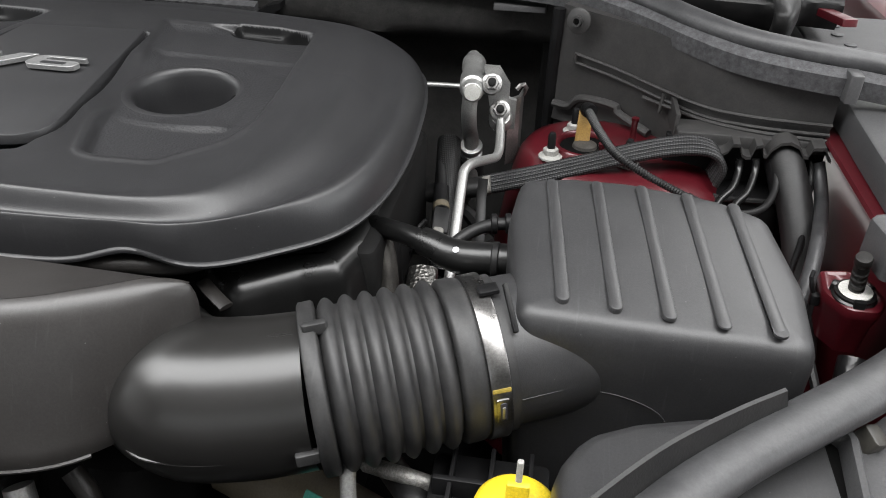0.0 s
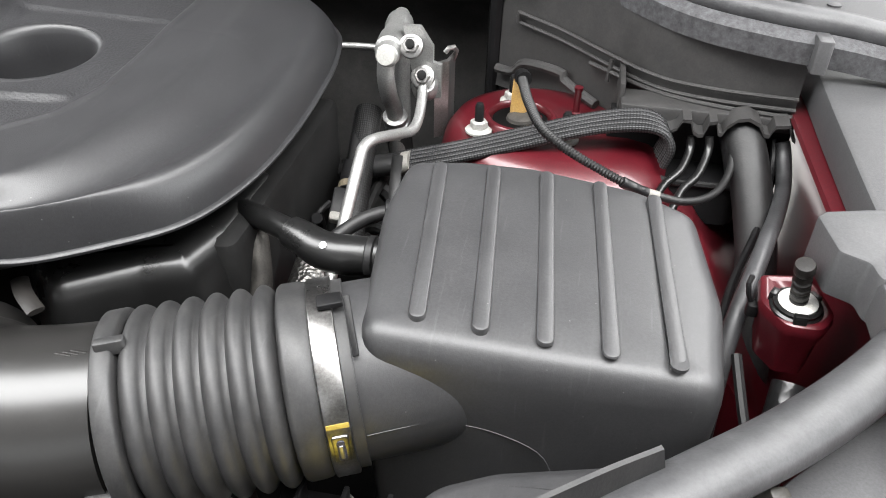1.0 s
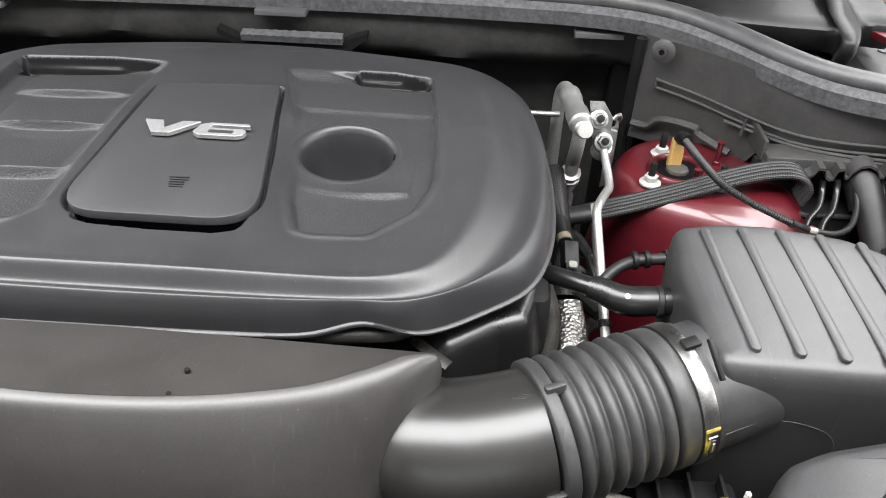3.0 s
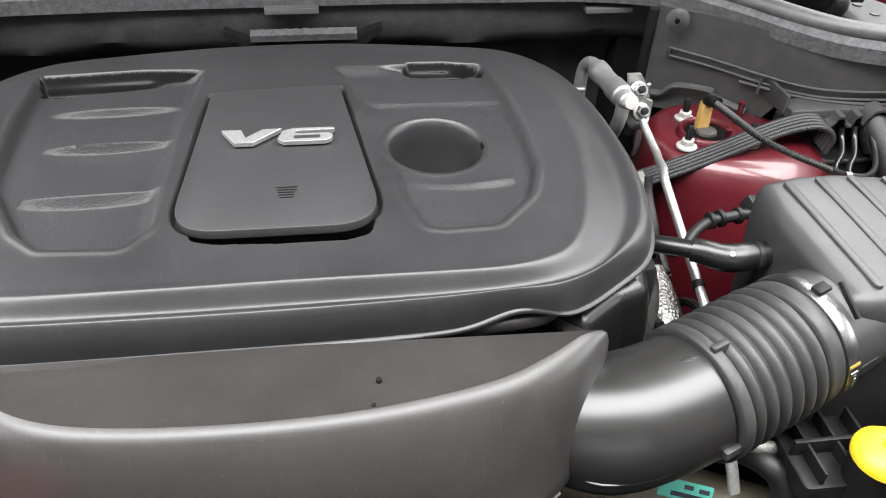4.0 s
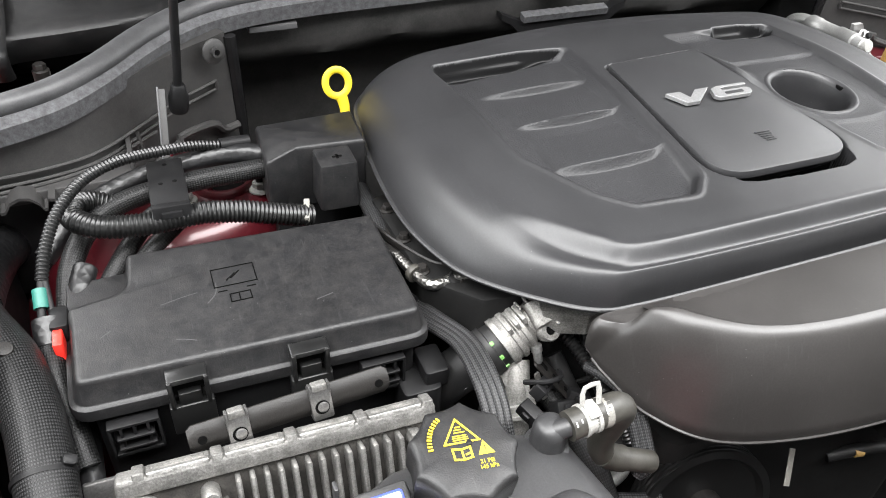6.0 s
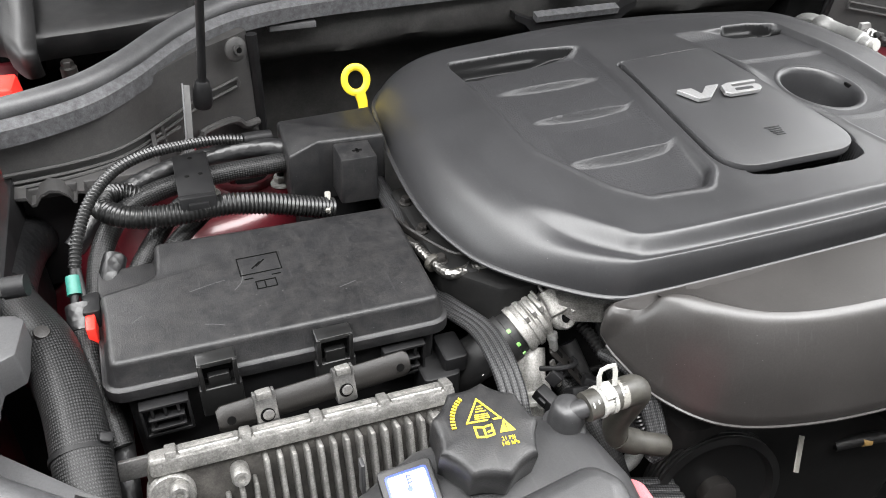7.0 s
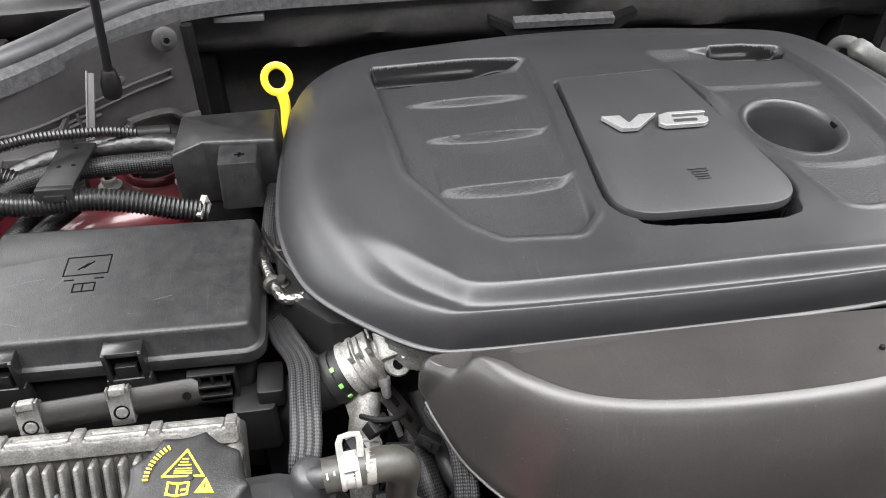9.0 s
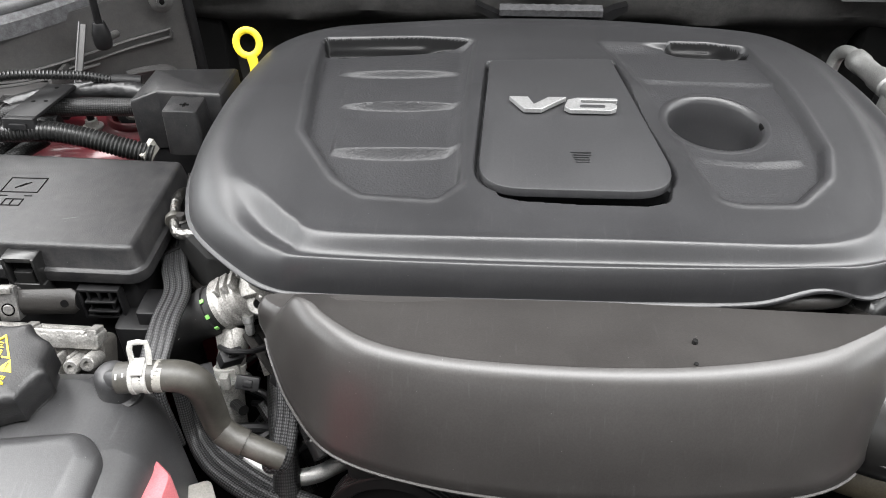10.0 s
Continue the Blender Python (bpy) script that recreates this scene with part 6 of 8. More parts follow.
# bracket bar with two spring clips
bar = thing("bracket_bar", "dark steel bracket bar with two bright spring clips", "bracket", (-0.51, -0.01, 0.87))
pl = frame_at((-0.512, -0.010, 0.887), (1, 0.06, 0.01), (0, 0.35, 0.95))
bm = bmesh.new()
rings = []
for k in range(41):
    x = -0.079 + 0.158 * k / 40
    h = 0.0115 * min(1.0, 0.72 + 0.28 * min(1.0, (0.079 - abs(x)) / 0.004) ** 0.5)
    arc = [(h * (i / 6 - 1), 0.0050 * (1 - (i / 6 - 1) ** 2)) for i in range(13)]
    rings.append([(x, y, z) for y, z in arc] + [(x, y, z - 0.0016) for y, z in reversed(arc)])
loft(bm, rings)
part("bar", moved(bm, pl), M_BRUSHED, bar)
for sx in (-0.069, 0.070):
    part("hole", moved(turned([(0.0036, 0), (0.0034, 0.0016), (0.001, 0.0017)], (sx, 0, 0.0038)), pl), M_VOID, bar)
for sx in (-0.042, 0.022):
    cl = part("spring_clip", moved(merged(slab(bmesh.new(), rrect(sx, -0.001, 0.017, 0.028, 0.002), -0.004, 0.0062, 0.001)), pl), M_ZINC, bar, "bright zinc spring clip")
    part("clip_top", moved(slab(bmesh.new(), rrect(sx, 0.014, 0.012, 0.006, 0.0015), 0.001, 0.0085, 0.001), pl), M_CAST, cl)
    part("clip_eye", moved(turned([(0.0058, 0), (0.0058, 0.0068), (0.0050, 0.0070)], (sx, -0.004, 0)), pl), M_VOID, cl, "dark hole of the clip")
    screw = part("screw", moved(turned([(0.0044, 0), (0.0044, 0.0078), (0.0034, 0.0084), (0.0008, 0.0085)], (sx + 0.0006, -0.0035, 0)), pl), M_ZINC, cl)
    part("clip_ears", moved(merged(block(sx - 0.0085, sx - 0.0065, 0.008, 0.0165, 0.001, 0.0075, r=0.0005), block(sx + 0.0065, sx + 0.0085, 0.008, 0.0165, 0.001, 0.0075, r=0.0005)), pl), M_ZINC, cl)

# ---- engine control module ----
mod = thing("control_module", "finned cast aluminium control module with bolts", "control module", (-0.52, -0.06, 0.78))
mf = frame_at((-0.524, -0.036, 0.8755), (1, -0.004, -0.030), (0, 0.42, 0.905))
# local x along the flange, y up the face, z out of the face
part("case", moved(slab(bmesh.new(), rrect(0, -0.075, 0.245, 0.150, 0.006), -0.022, 0.0, 0.003), mf), M_ALUDARK, mod)
part("flange", moved(slab(bmesh.new(), rrect(0.0, 0.001, 0.240, 0.015, 0.004), -0.010, 0.006, 0.003), mf), M_CAST, mod)
# upper side of the flange: x along it, y to the back
mu = mf @ Matrix(((1, 0, 0, 0), (0, 0, 1, 0.0082), (0, -1, 0, -0.001), (0, 0, 0, 1)))
for k in range(4):
    cx = -0.0765 + 0.0545 * k
    bm = bmesh.new()
    loft(bm, [[(p.x, p.y, z) for p in rrect(cx, 0.0, w, h, 0.0016)] for w, h, z in ((0.0440, 0.0130, -0.004), (0.0440, 0.0130, 0.0014), (0.0428, 0.0118, 0.0022), (0.0375, 0.0062, 0.0022), (0.0365, 0.0052, -0.0006))])
    part("flange_window", moved(bm, mu), M_CAST, mod)
for k in range(5):
    part("lug", moved(slab(bmesh.new(), rrect(-0.1038 + 0.0545 * k, 0.0008, 0.0085, 0.0155, 0.002), -0.006, 0.0034, 0.0016), mu), M_CAST, mod)
part("round_lug", moved(turned([(0.0175, -0.012), (0.0175, 0.004), (0.0160, 0.006), (0.0085, 0.006)], (-0.108, -0.024, 0), seg=32), mf), M_CAST, mod)
for k in range(20):
    x = -0.100 + 0.0104 * k
    y1 = -0.0095 if k > 5 else -0.026 - 0.004 * (5 - k)
    y0 = -0.135 if 5 < k < 15 else (-0.058 if k > 14 else -0.072)
    part("fin", moved(slab(bmesh.new(), rrect(x, (y0 + y1) / 2, 0.0040, y1 - y0, 0.0018), -0.001, 0.0140, 0.0019), mf), M_CAST, mod)
for x, y in ((-0.102, -0.018), (-0.058, -0.018), (0.115, -0.014), (0.101, -0.018), (-0.112, -0.036)):
    part("boss", moved(turned([(0.0070, -0.002), (0.0070, 0.016), (0.0058, 0.018), (0.0030, 0.018), (0.0028, 0.015)], (x, y, 0), seg=20), mf), M_CAST, mod)
part("bolt", moved(hexnut((-0.112, -0.036, 0.018), (0, 0, 1), 0.0062, 0.005), mf), M_ZINC, mod)
for x, y in ((-0.048, -0.105), (0.085, -0.072)):
    so = part("socket", moved(slab(bmesh.new(), rrect(x, y, 0.050, 0.030, 0.008), -0.002, 0.008, 0.002), mf), M_BLACK, mod, "black connector socket")
    part("gasket", moved(slab(bmesh.new(), rrect(x, y + 0.012, 0.046, 0.008, 0.004), 0.004, 0.011, 0.002), mf), M_BEIGE, so, "cream gasket")
part("corner_plate", moved(slab(bmesh.new(), rrect(-0.125, -0.004, 0.034, 0.016, 0.002), -0.016, -0.012, 0.001), mf), M_ZINC, mod)

# ---- coolant bottle ----
cb = thing("coolant_bottle", "black coolant pressure bottle with ribbed cap", "coolant bottle", (-0.43, -0.17, 0.80))


def loft_of(rings):
    bm = bmesh.new()
    loft(bm, rings)
    return bm


def bottle_z(x, y):
    dx, dy = (x + 0.425) / 0.15, (y + 0.170) / 0.13
    return -0.030 * (dx * dx * 0.5 + max(0.0, -dy) ** 2)


bo = arc_poly([(-0.545, -0.30), (-0.318, -0.30), (-0.314, -0.165), (-0.326, -0.102), (-0.372, -0.090), (-0.462, -0.094), (-0.520, -0.118), (-0.545, -0.17)], [0.03, 0.03, 0.03, 0.02, 0.02, 0.02, 0.02, 0.02], 6)
bm = bmesh.new()
cen = V3((-0.425, -0.185))
rings = [[(p.x, p.y, 0.76) for p in grow(bo, 0.006)]]
for d, z in ((0.002, 0.86), (0.0, 0.880), (-0.004, 0.896), (-0.011, 0.906), (-0.020, 0.911)):
    rings.append([(p.x, p.y, z + bottle_z(p.x, p.y)) for p in grow(bo, d)])
for k in (0.75, 0.55, 0.35):
    rings.append([(q.x, q.y, 0.9135 + bottle_z(q.x, q.y)) for q in (cen.lerp(p, k) for p in bo)])
loft(bm, rings)
part("bottle", bm, M_BOX, cb, sharp=60)
part("tank_side", slab(bmesh.new(), arc_poly([(-0.345, -0.30), (-0.300, -0.30), (-0.302, -0.165), (-0.332, -0.14)], 0.012, 4), 0.74, 0.876, 0.010), M_PINK, cb, "pink coolant showing in the clear tank")
sh_line = arc_poly([(-0.520, -0.30), (-0.340, -0.30), (-0.336, -0.178), (-0.352, -0.160), (-0.455, -0.176), (-0.520, -0.215)], [0.03, 0.03, 0.02, 0.02, 0.03, 0.04], 8)
part("shoulder", loft_of([[(p.x, p.y, z + bottle_z(p.x, p.y)) for p in grow(sh_line, -d)] for d, z in ((0.0, 0.88), (0.0, 0.913), (0.0012, 0.917), (0.004, 0.9205), (0.008, 0.9225), (0.014, 0.9235))]), M_BOX, cb, sharp=60)
cap_ax = V3((0.03, -0.12, 1)).normalized()
cc = V3((-0.4225, -0.1275, 0.918))
cap = part("cap", turned([(0.0355, 0), (0.0378, 0.002), (0.0384, 0.022), (0.0380, 0.0262), (0.0366, 0.0282), (0.0345, 0.0292), (0.0330, 0.0295), (0.024, 0.0304), (0.012, 0.0310), (0.001, 0.0312)], cc, cap_ax, seg=96, waves=9, depth=0.0044, wave_from=0.0325), M_FUSE, cb, "black scalloped pressure cap", sharp=50)
part("neck_ring", turned([(0.030, -0.018), (0.032, -0.016), (0.032, 0.0), (0.030, 0.001)], cc, cap_ax, seg=40), M_BOX, cb)
mc = frame_at(cc + cap_ax * 0.0311 + V3((0.0035, 0.0030, 0.0)), (0.995, -0.085, -0.06), cap_ax.cross(V3((0.995, -0.085, 0))))


def strokes(name, lines, width, m, mat, parent, thick=0.0006):
    """Flat printed strokes, given as pairs of points."""
    bm = bmesh.new()
    for (ax_, ay), (bx, by) in lines:
        d = V3((bx - ax_, by - ay))
        n = V3((-d.y, d.x)).normalized() * width / 2
        e = d.normalized() * width / 2
        pts = [V3((ax_, ay)) - n - e, V3((bx, by)) - n + e, V3((bx, by)) + n + e, V3((ax_, ay)) + n - e]
        loft(bm, [[(p.x, p.y, -0.0003) for p in pts], [(p.x, p.y, thick) for p in pts]])
    return part(name, moved(bm, m), mat, parent)


def ring_lines(pts):
    return list(zip(pts, pts[1:] + pts[:1]))


tri1 = [(-0.0165, 0.001), (0.0075, 0.001), (-0.0045, 0.0185)]
strokes("warning_triangle", ring_lines(tri1), 0.0012, mc, M_YELLOW, cap)
strokes("hot_symbol", [((-0.010, 0.003), (0.000, 0.003)), ((-0.010, 0.0045), (0.0, 0.0045)), ((-0.0095, 0.006), (-0.0005, 0.006)), ((-0.008, 0.0085), (-0.001, 0.0085)), ((-0.0072, 0.0105), (-0.003, 0.0105)), ((-0.0062, 0.0125), (-0.003, 0.0125))], 0.0007, mc, M_YELLOW, cap)
bm = flat_shape([[(0.0035, -0.010), (0.0150, -0.010), (0.0092, 0.0002)]], mc @ Matrix.Translation((0, 0, -0.0005)), 0.0010, 0.0001)
part("small_triangle", bm, M_YELLOW, cap)
strokes("mark", [((0.0092, -0.0065), (0.0092, -0.0035)), ((0.0092, -0.0085), (0.0092, -0.0083))], 0.0007, mc @ Matrix.Translation((0, 0, 0.0005)), M_FUSE, cap, 0.0004)
for line in ring_lines([(-0.0125, -0.0105), (-0.0065, -0.0115), (-0.0005, -0.0105), (-0.0005, -0.0030), (-0.0065, -0.0040), (-0.0125, -0.0030)]) + [((-0.0065, -0.0115), (-0.0065, -0.0040)), ((-0.004, -0.008), (-0.002, -0.0075))]:
    strokes("book_stroke", [line], 0.0013, mc, M_YELLOW, cap)
for k, body in enumerate(("21 PSI", "145 kPa")):
    ob = part("lettering", lettering(body, 0.0040, mc @ Matrix.Translation((0.0080, -0.0150 - 0.0038 * k, 0.0003))), M_YELLOW, cap, "small yellow printed pressure rating")
bars = []
for k in range(11):
    a = math.radians(126 + 5.6 * k)
    bars.append(((0.0242 * math.cos(a) - 0.001, 0.0242 * math.sin(a)), (0.0262 * math.cos(a) - 0.001, 0.0262 * math.sin(a))))
strokes("printed_bars", bars, 0.0012, mc, M_YELLOW, cap)
part("seed", turned([(0.0022, 0), (0.002, 0.0008), (0.0006, 0.001)], mc @ V3((0.0, 0.0, 0.0))), M_FUSE, cap)
# label with a thermometer
ml = frame_at((-0.4815, -0.1385, 0.9195), (0.97, -0.03, 0.10), (0.05, 0.93, 0.34))
plq = part("label_seat", moved(slab(bmesh.new(), rrect(0.002, -0.016, 0.038, 0.062, 0.004), -0.012, 0.0, 0.0015), ml), M_FUSE, cb)
lb = part("label", moved(slab(bmesh.new(), rrect(0.002, -0.016, 0.0295, 0.052, 0.003), -0.001, 0.0006, 0.0002), ml), M_BLUE, plq, "blue-edged white coolant label")
part("paper", moved(slab(bmesh.new(), rrect(0.002, -0.016, 0.0262, 0.0485, 0.002), 0.0, 0.0010, 0.0002), ml), M_PAPER, lb)
mi = ml @ Matrix.Translation((0.001, -0.0035, 0.0010)) @ Matrix.Diagonal((0.85, 0.9, 1, 1))
strokes("thermometer", [((0.001, 0.002), (0.001, 0.011)), ((0.001, 0.0105), (0.004, 0.0105)), ((0.001, 0.008), (0.004, 0.008)), ((0.001, 0.0055), (0.0035, 0.0055))], 0.0013, mi, M_BLUE, lb, 0.0003)
part("bulb", moved(turned([(0.0022, 0), (0.0022, 0.0003), (0.0005, 0.0004)], (0.001, 0.001, 0), seg=16), mi), M_BLUE, lb)
strokes("waves", [((-0.010 + 0.003 * k, -0.002 + 0.0012 * (k % 2)), (-0.007 + 0.003 * k, -0.002 + 0.0012 * ((k + 1) % 2))) for k in range(6)] + [((-0.008 + 0.003 * k, -0.005 + 0.0012 * (k % 2)), (-0.005 + 0.003 * k, -0.005 + 0.0012 * ((k + 1) % 2))) for k in range(5)], 0.0006, mi, M_GREYINK, lb, 0.0003)
part("lettering", lettering("COOLANT", 0.0062, mi @ Matrix.Translation((0.001, -0.0115, 0.0002)), 0.0002), M_GREYINK, lb, "small grey printed word")
strokes("printed_bars", [((-0.012, -0.018), (0.012, -0.018)), ((-0.010, -0.023), (0.010, -0.023)), ((-0.012, -0.028), (0.012, -0.028))], 0.0016, mi, M_GREYINK, lb, 0.0003)
part("fin", block(-0.5065, -0.5035, -0.118, -0.110, 0.893, 0.925, r=0.001), M_BOX, cb)
# outlet and hose
part("outlet", turned([(0.0170, -0.012), (0.0168, 0.0015), (0.0150, 0.0032), (0.0136, 0.0040), (0.0131, 0.0180), (0.0122, 0.0225), (0.0100, 0.0255), (0.006, 0.0272), (0.001, 0.0278)], (-0.3495, -0.1185, 0.9035), (0.03, -0.03, 1), seg=28), M_BOX, cb)
part("spigot", pipe([(-0.350, -0.1220, 0.9235), (-0.338, -0.1255, 0.9285), (-0.322, -0.1245, 0.930)], 0.0072, seg=16), M_BOX, cb)
ch = thing("overflow_hose", "olive-brown rubber coolant hose with white clip", "hose", (-0.29, -0.12, 0.82))
part("hose", pipe([(-0.340, -0.1255, 0.929), (-0.325, -0.1245, 0.930), (-0.310, -0.1235, 0.9305), (-0.297, -0.1215, 0.9280), (-0.2890, -0.1180, 0.9170), (-0.2885, -0.1120, 0.8950), (-0.2895, -0.1070, 0.8720), (-0.2865, -0.1085, 0.8540), (-0.276, -0.112, 0.8460)], [0.0112, 0.0112, 0.0114, 0.0116, 0.0114, 0.0112, 0.0110, 0.0106, 0.0100], seg=26, step=0.003), M_TAN, ch)
for k, (x, z, w) in enumerate(((-0.3375, 0.9378, 0.004), (-0.3330, 0.9386, 0.003), (-0.3125, 0.9398, 0.0045), (-0.3065, 0.9392, 0.003))):
    part("printed_bar", moved(block(-0.0005, 0.0005, -w / 2, w / 2, 0, 0.0004, r=0.0003, bevel=0.0001), frame_at((x, -0.1325 + 0.0012 * k, z), (1, 0.05, 0.02), (0, 0.75, 0.62))), M_GREYINK, ch, "pale printed mark")
lo = thing("coolant_hose", "olive-brown rubber hose ending in a black woven sleeve", "hose", (-0.25, -0.115, 0.83))
part("hose", pipe([(-0.2845, -0.1095, 0.8520), (-0.272, -0.1120, 0.8440), (-0.260, -0.1145, 0.8395), (-0.249, -0.1165, 0.8350), (-0.2405, -0.1165, 0.8300)], 0.0096, seg=22, step=0.004), M_TAN, lo)
part("cuff", pipe([(-0.2860, -0.1092, 0.8535), (-0.278, -0.1110, 0.8470), (-0.268, -0.1130, 0.8425)], 0.0110, seg=22), M_TAN, lo)
for o in (-0.0052, 0.0, 0.0052):
    part("sleeve_strand", pipe([(-0.252 + o * 0.3, -0.1190, 0.819), (-0.2455 + o, -0.1180, 0.822), (-0.2415 + o, -0.1115, 0.829), (-0.2395 + o, -0.1005, 0.838), (-0.2385 + o, -0.085, 0.851), (-0.240 + o, -0.069, 0.865), (-0.247 + o, -0.053, 0.870), (-0.254 + o, -0.032, 0.866)], 0.0046, seg=14, step=0.004), M_BRAID, lo, "black and grey woven sleeve")
clip = part("spring_clamp", merged(turned([(0.0112, 0), (0.0122, 0.0003), (0.0122, 0.0030), (0.0113, 0.0032), (0.0113, 0.0092), (0.0122, 0.0094), (0.0122, 0.0124), (0.0112, 0.0127)], (-0.330, -0.1250, 0.9298), (1, 0.08, 0.03), seg=28)), M_WHITE, ch, "white spring clamp")
part("clamp_ear", pipe([(-0.3285, -0.1225, 0.9415), (-0.3290, -0.1190, 0.9560), (-0.3260, -0.1185, 0.9580), (-0.3170, -0.1180, 0.9585), (-0.3155, -0.1190, 0.9560), (-0.3160, -0.1235, 0.9420)], 0.0011, seg=8, smooth=False, flat=(0.9, 2.0)), M_WHITE, clip)
part("clamp_tongue", moved(block(-0.0045, 0.0045, -0.0070, 0.0070, 0.0, 0.0014, r=0.001, bevel=0.0004), frame_at((-0.3235, -0.1265, 0.9418), (1, 0.08, 0.03), (0, 0.97, 0.20))), M_WHITE, clip)
part("paint_mark", turned([(0.0113, 0), (0.01165, 0.0002), (0.01165, 0.006), (0.0113, 0.0062)], (-0.3135, -0.1236, 0.9304), (1, 0.02, -0.06), seg=24), M_BEIGE, ch, "faded yellow paint band")

# ---- thermostat housing and hoses ----
th = thing("thermostat_housing", "dusty cast aluminium thermostat housing with bolts", "thermostat housing", (-0.28, 0.02, 0.82))
tax = V3((0.78, 0.10, 0.42)).normalized()
t0 = V3((-0.318, 0.022, 0.862))
part("flange", turned([(0.020, 0), (0.0245, 0.001), (0.0250, 0.006), (0.0235, 0.008), (0.0235, 0.011), (0.0250, 0.012), (0.0250, 0.016), (0.0225, 0.018), (0.0225, 0.021), (0.0240, 0.022), (0.0240, 0.026), (0.018, 0.030), (0.016, 0.05)], t0, tax, seg=36), M_ALU, th)
part("arm", moved(slab(bmesh.new(), arc_poly([(0.0, -0.014), (0.05, -0.010), (0.085, 0.004), (0.085, 0.022), (0.04, 0.016), (0.0, 0.016)], 0.006, 4), -0.012, 0.012, 0.003), frame_at((-0.292, 0.020, 0.884), (0.93, 0.02, 0.30), (0.0, -0.5, 0.86))), M_ALU, th)
ma = frame_at((-0.292, 0.020, 0.884), (0.93, 0.02, 0.30), (0.0, -0.5, 0.86))
for k in range(4):
    x = 0.018 + 0.016 * k
    part("cast_rib", moved(block(x, x + 0.0035, -0.009 + 0.003 * k, 0.015 + 0.001 * k, 0.009, 0.0165, r=0.001, bevel=0.001), ma), M_ALU, th)
part("cast_pad", moved(slab(bmesh.new(), rrect(0.050, 0.006, 0.018, 0.010, 0.002), 0.010, 0.0150, 0.001), ma), M_CAST, th)
part("eye", turned([(0.0105, 0), (0.0110, 0.001), (0.0110, 0.010), (0.0095, 0.012), (0.0050, 0.012), (0.0046, 0.006)], (-0.279, 0.012, 0.876), (0.1, -0.75, 0.65), seg=24), M_ALU, th)
part("hole", turned([(0.0045, 0), (0.004, 0.0015)], V3((-0.279, 0.012, 0.876)) + V3((0.1, -0.75, 0.65)).normalized() * 0.0105, (0.1, -0.75, 0.65), seg=16), M_VOID, th)
part("nozzle", turned([(0.0052, 0), (0.0052, 0.006), (0.0042, 0.007), (0.0040, 0.016), (0.0030, 0.018)], (-0.2905, 0.0035, 0.868), (0.10, -0.35, -0.9), seg=16), M_PIPE, th)
part("vent_screw", merged(turned([(0.007, 0), (0.007, 0.010), (0.005, 0.012)], (-0.306, 0.048, 0.893), (-0.2, 0.1, 1)), hexnut((-0.308, 0.049, 0.904), (-0.2, 0.1, 1), 0.006, 0.006)), M_ALU, th)
for k in range(3):
    part("bridge", moved(block(-0.002, 0.002, -0.010, 0.010, -0.004, 0.004, r=0.001), frame_at(t0 + tax * (0.006 + 0.008 * k) + V3((-0.004, -0.006, 0.024)), tax, (0, 1, 0))), M_ALU, th)
plate = arc_poly([(-0.287, 0.008), (-0.281, 0.022), (-0.262, 0.026), (-0.246, 0.018), (-0.225, 0.000), (-0.229, -0.010), (-0.250, -0.011), (-0.272, -0.002)], 0.004, 3)
part("arm_plate", slab(bmesh.new(), plate, 0.880, 0.906, 0.002, 0.002), M_ALU, th)
part("pad", block(-0.262, -0.250, 0.000, 0.011, 0.905, 0.9075, r=0.001), M_ALU, th)
for k in range(4):
    part("rib", moved(block(-0.0013, 0.0013, -0.012, 0.012, -0.003, 0.005, r=0.001), frame_at((-0.300 + 0.009 * k, 0.034 - 0.003 * k, 0.895 + 0.002 * k), tax, (0, 1, 0.2))), M_ALU, th)
part("vent_base", turned([(0.0095, 0), (0.0095, 0.006), (0.0072, 0.008), (0.0072, 0.016), (0.0056, 0.018)], (-0.3105, 0.050, 0.886), (0.15, -0.25, 1), seg=18), M_ALU, th)
part("vent_elbow", pipe([(-0.308, 0.052, 0.900), (-0.312, 0.060, 0.906), (-0.316, 0.071, 0.909)], 0.0058, seg=12), M_FOIL, th)
part("sensor", merged(turned([(0.007, 0), (0.007, 0.012), (0.0055, 0.014)], (-0.288, 0.040, 0.894), (0.1, 0, 1)), hexnut((-0.287, 0.040, 0.907), (0.1, 0, 1), 0.0066, 0.006)), M_ALUDARK, th)
part("side_bolt", merged(turned([(0.006, 0), (0.006, 0.004)], (-0.272, 0.028, 0.905), (0, 0, 1)), hexnut((-0.272, 0.028, 0.909), (0, 0, 1), 0.005, 0.006)), M_ZINC, th)
hs = thing("radiator_hose", "thick black radiator hose with green paint marks", "hose", (-0.34, 0.02, 0.80))
part("hose", pipe([t0 + tax * 0.002, t0 - tax * 0.02, (-0.352, 0.022, 0.842), (-0.372, 0.030, 0.815), (-0.380, 0.038, 0.78), (-0.38, 0.045, 0.70)], [0.0215, 0.0220, 0.0220, 0.0220, 0.0220, 0.022], seg=32), M_RUBBER, hs)
part("clamp", turned([(0.0222, 0), (0.0236, 0.0006), (0.0236, 0.009), (0.0222, 0.0096)], t0 - tax * 0.017, tax, seg=32), M_RUBBER, hs)
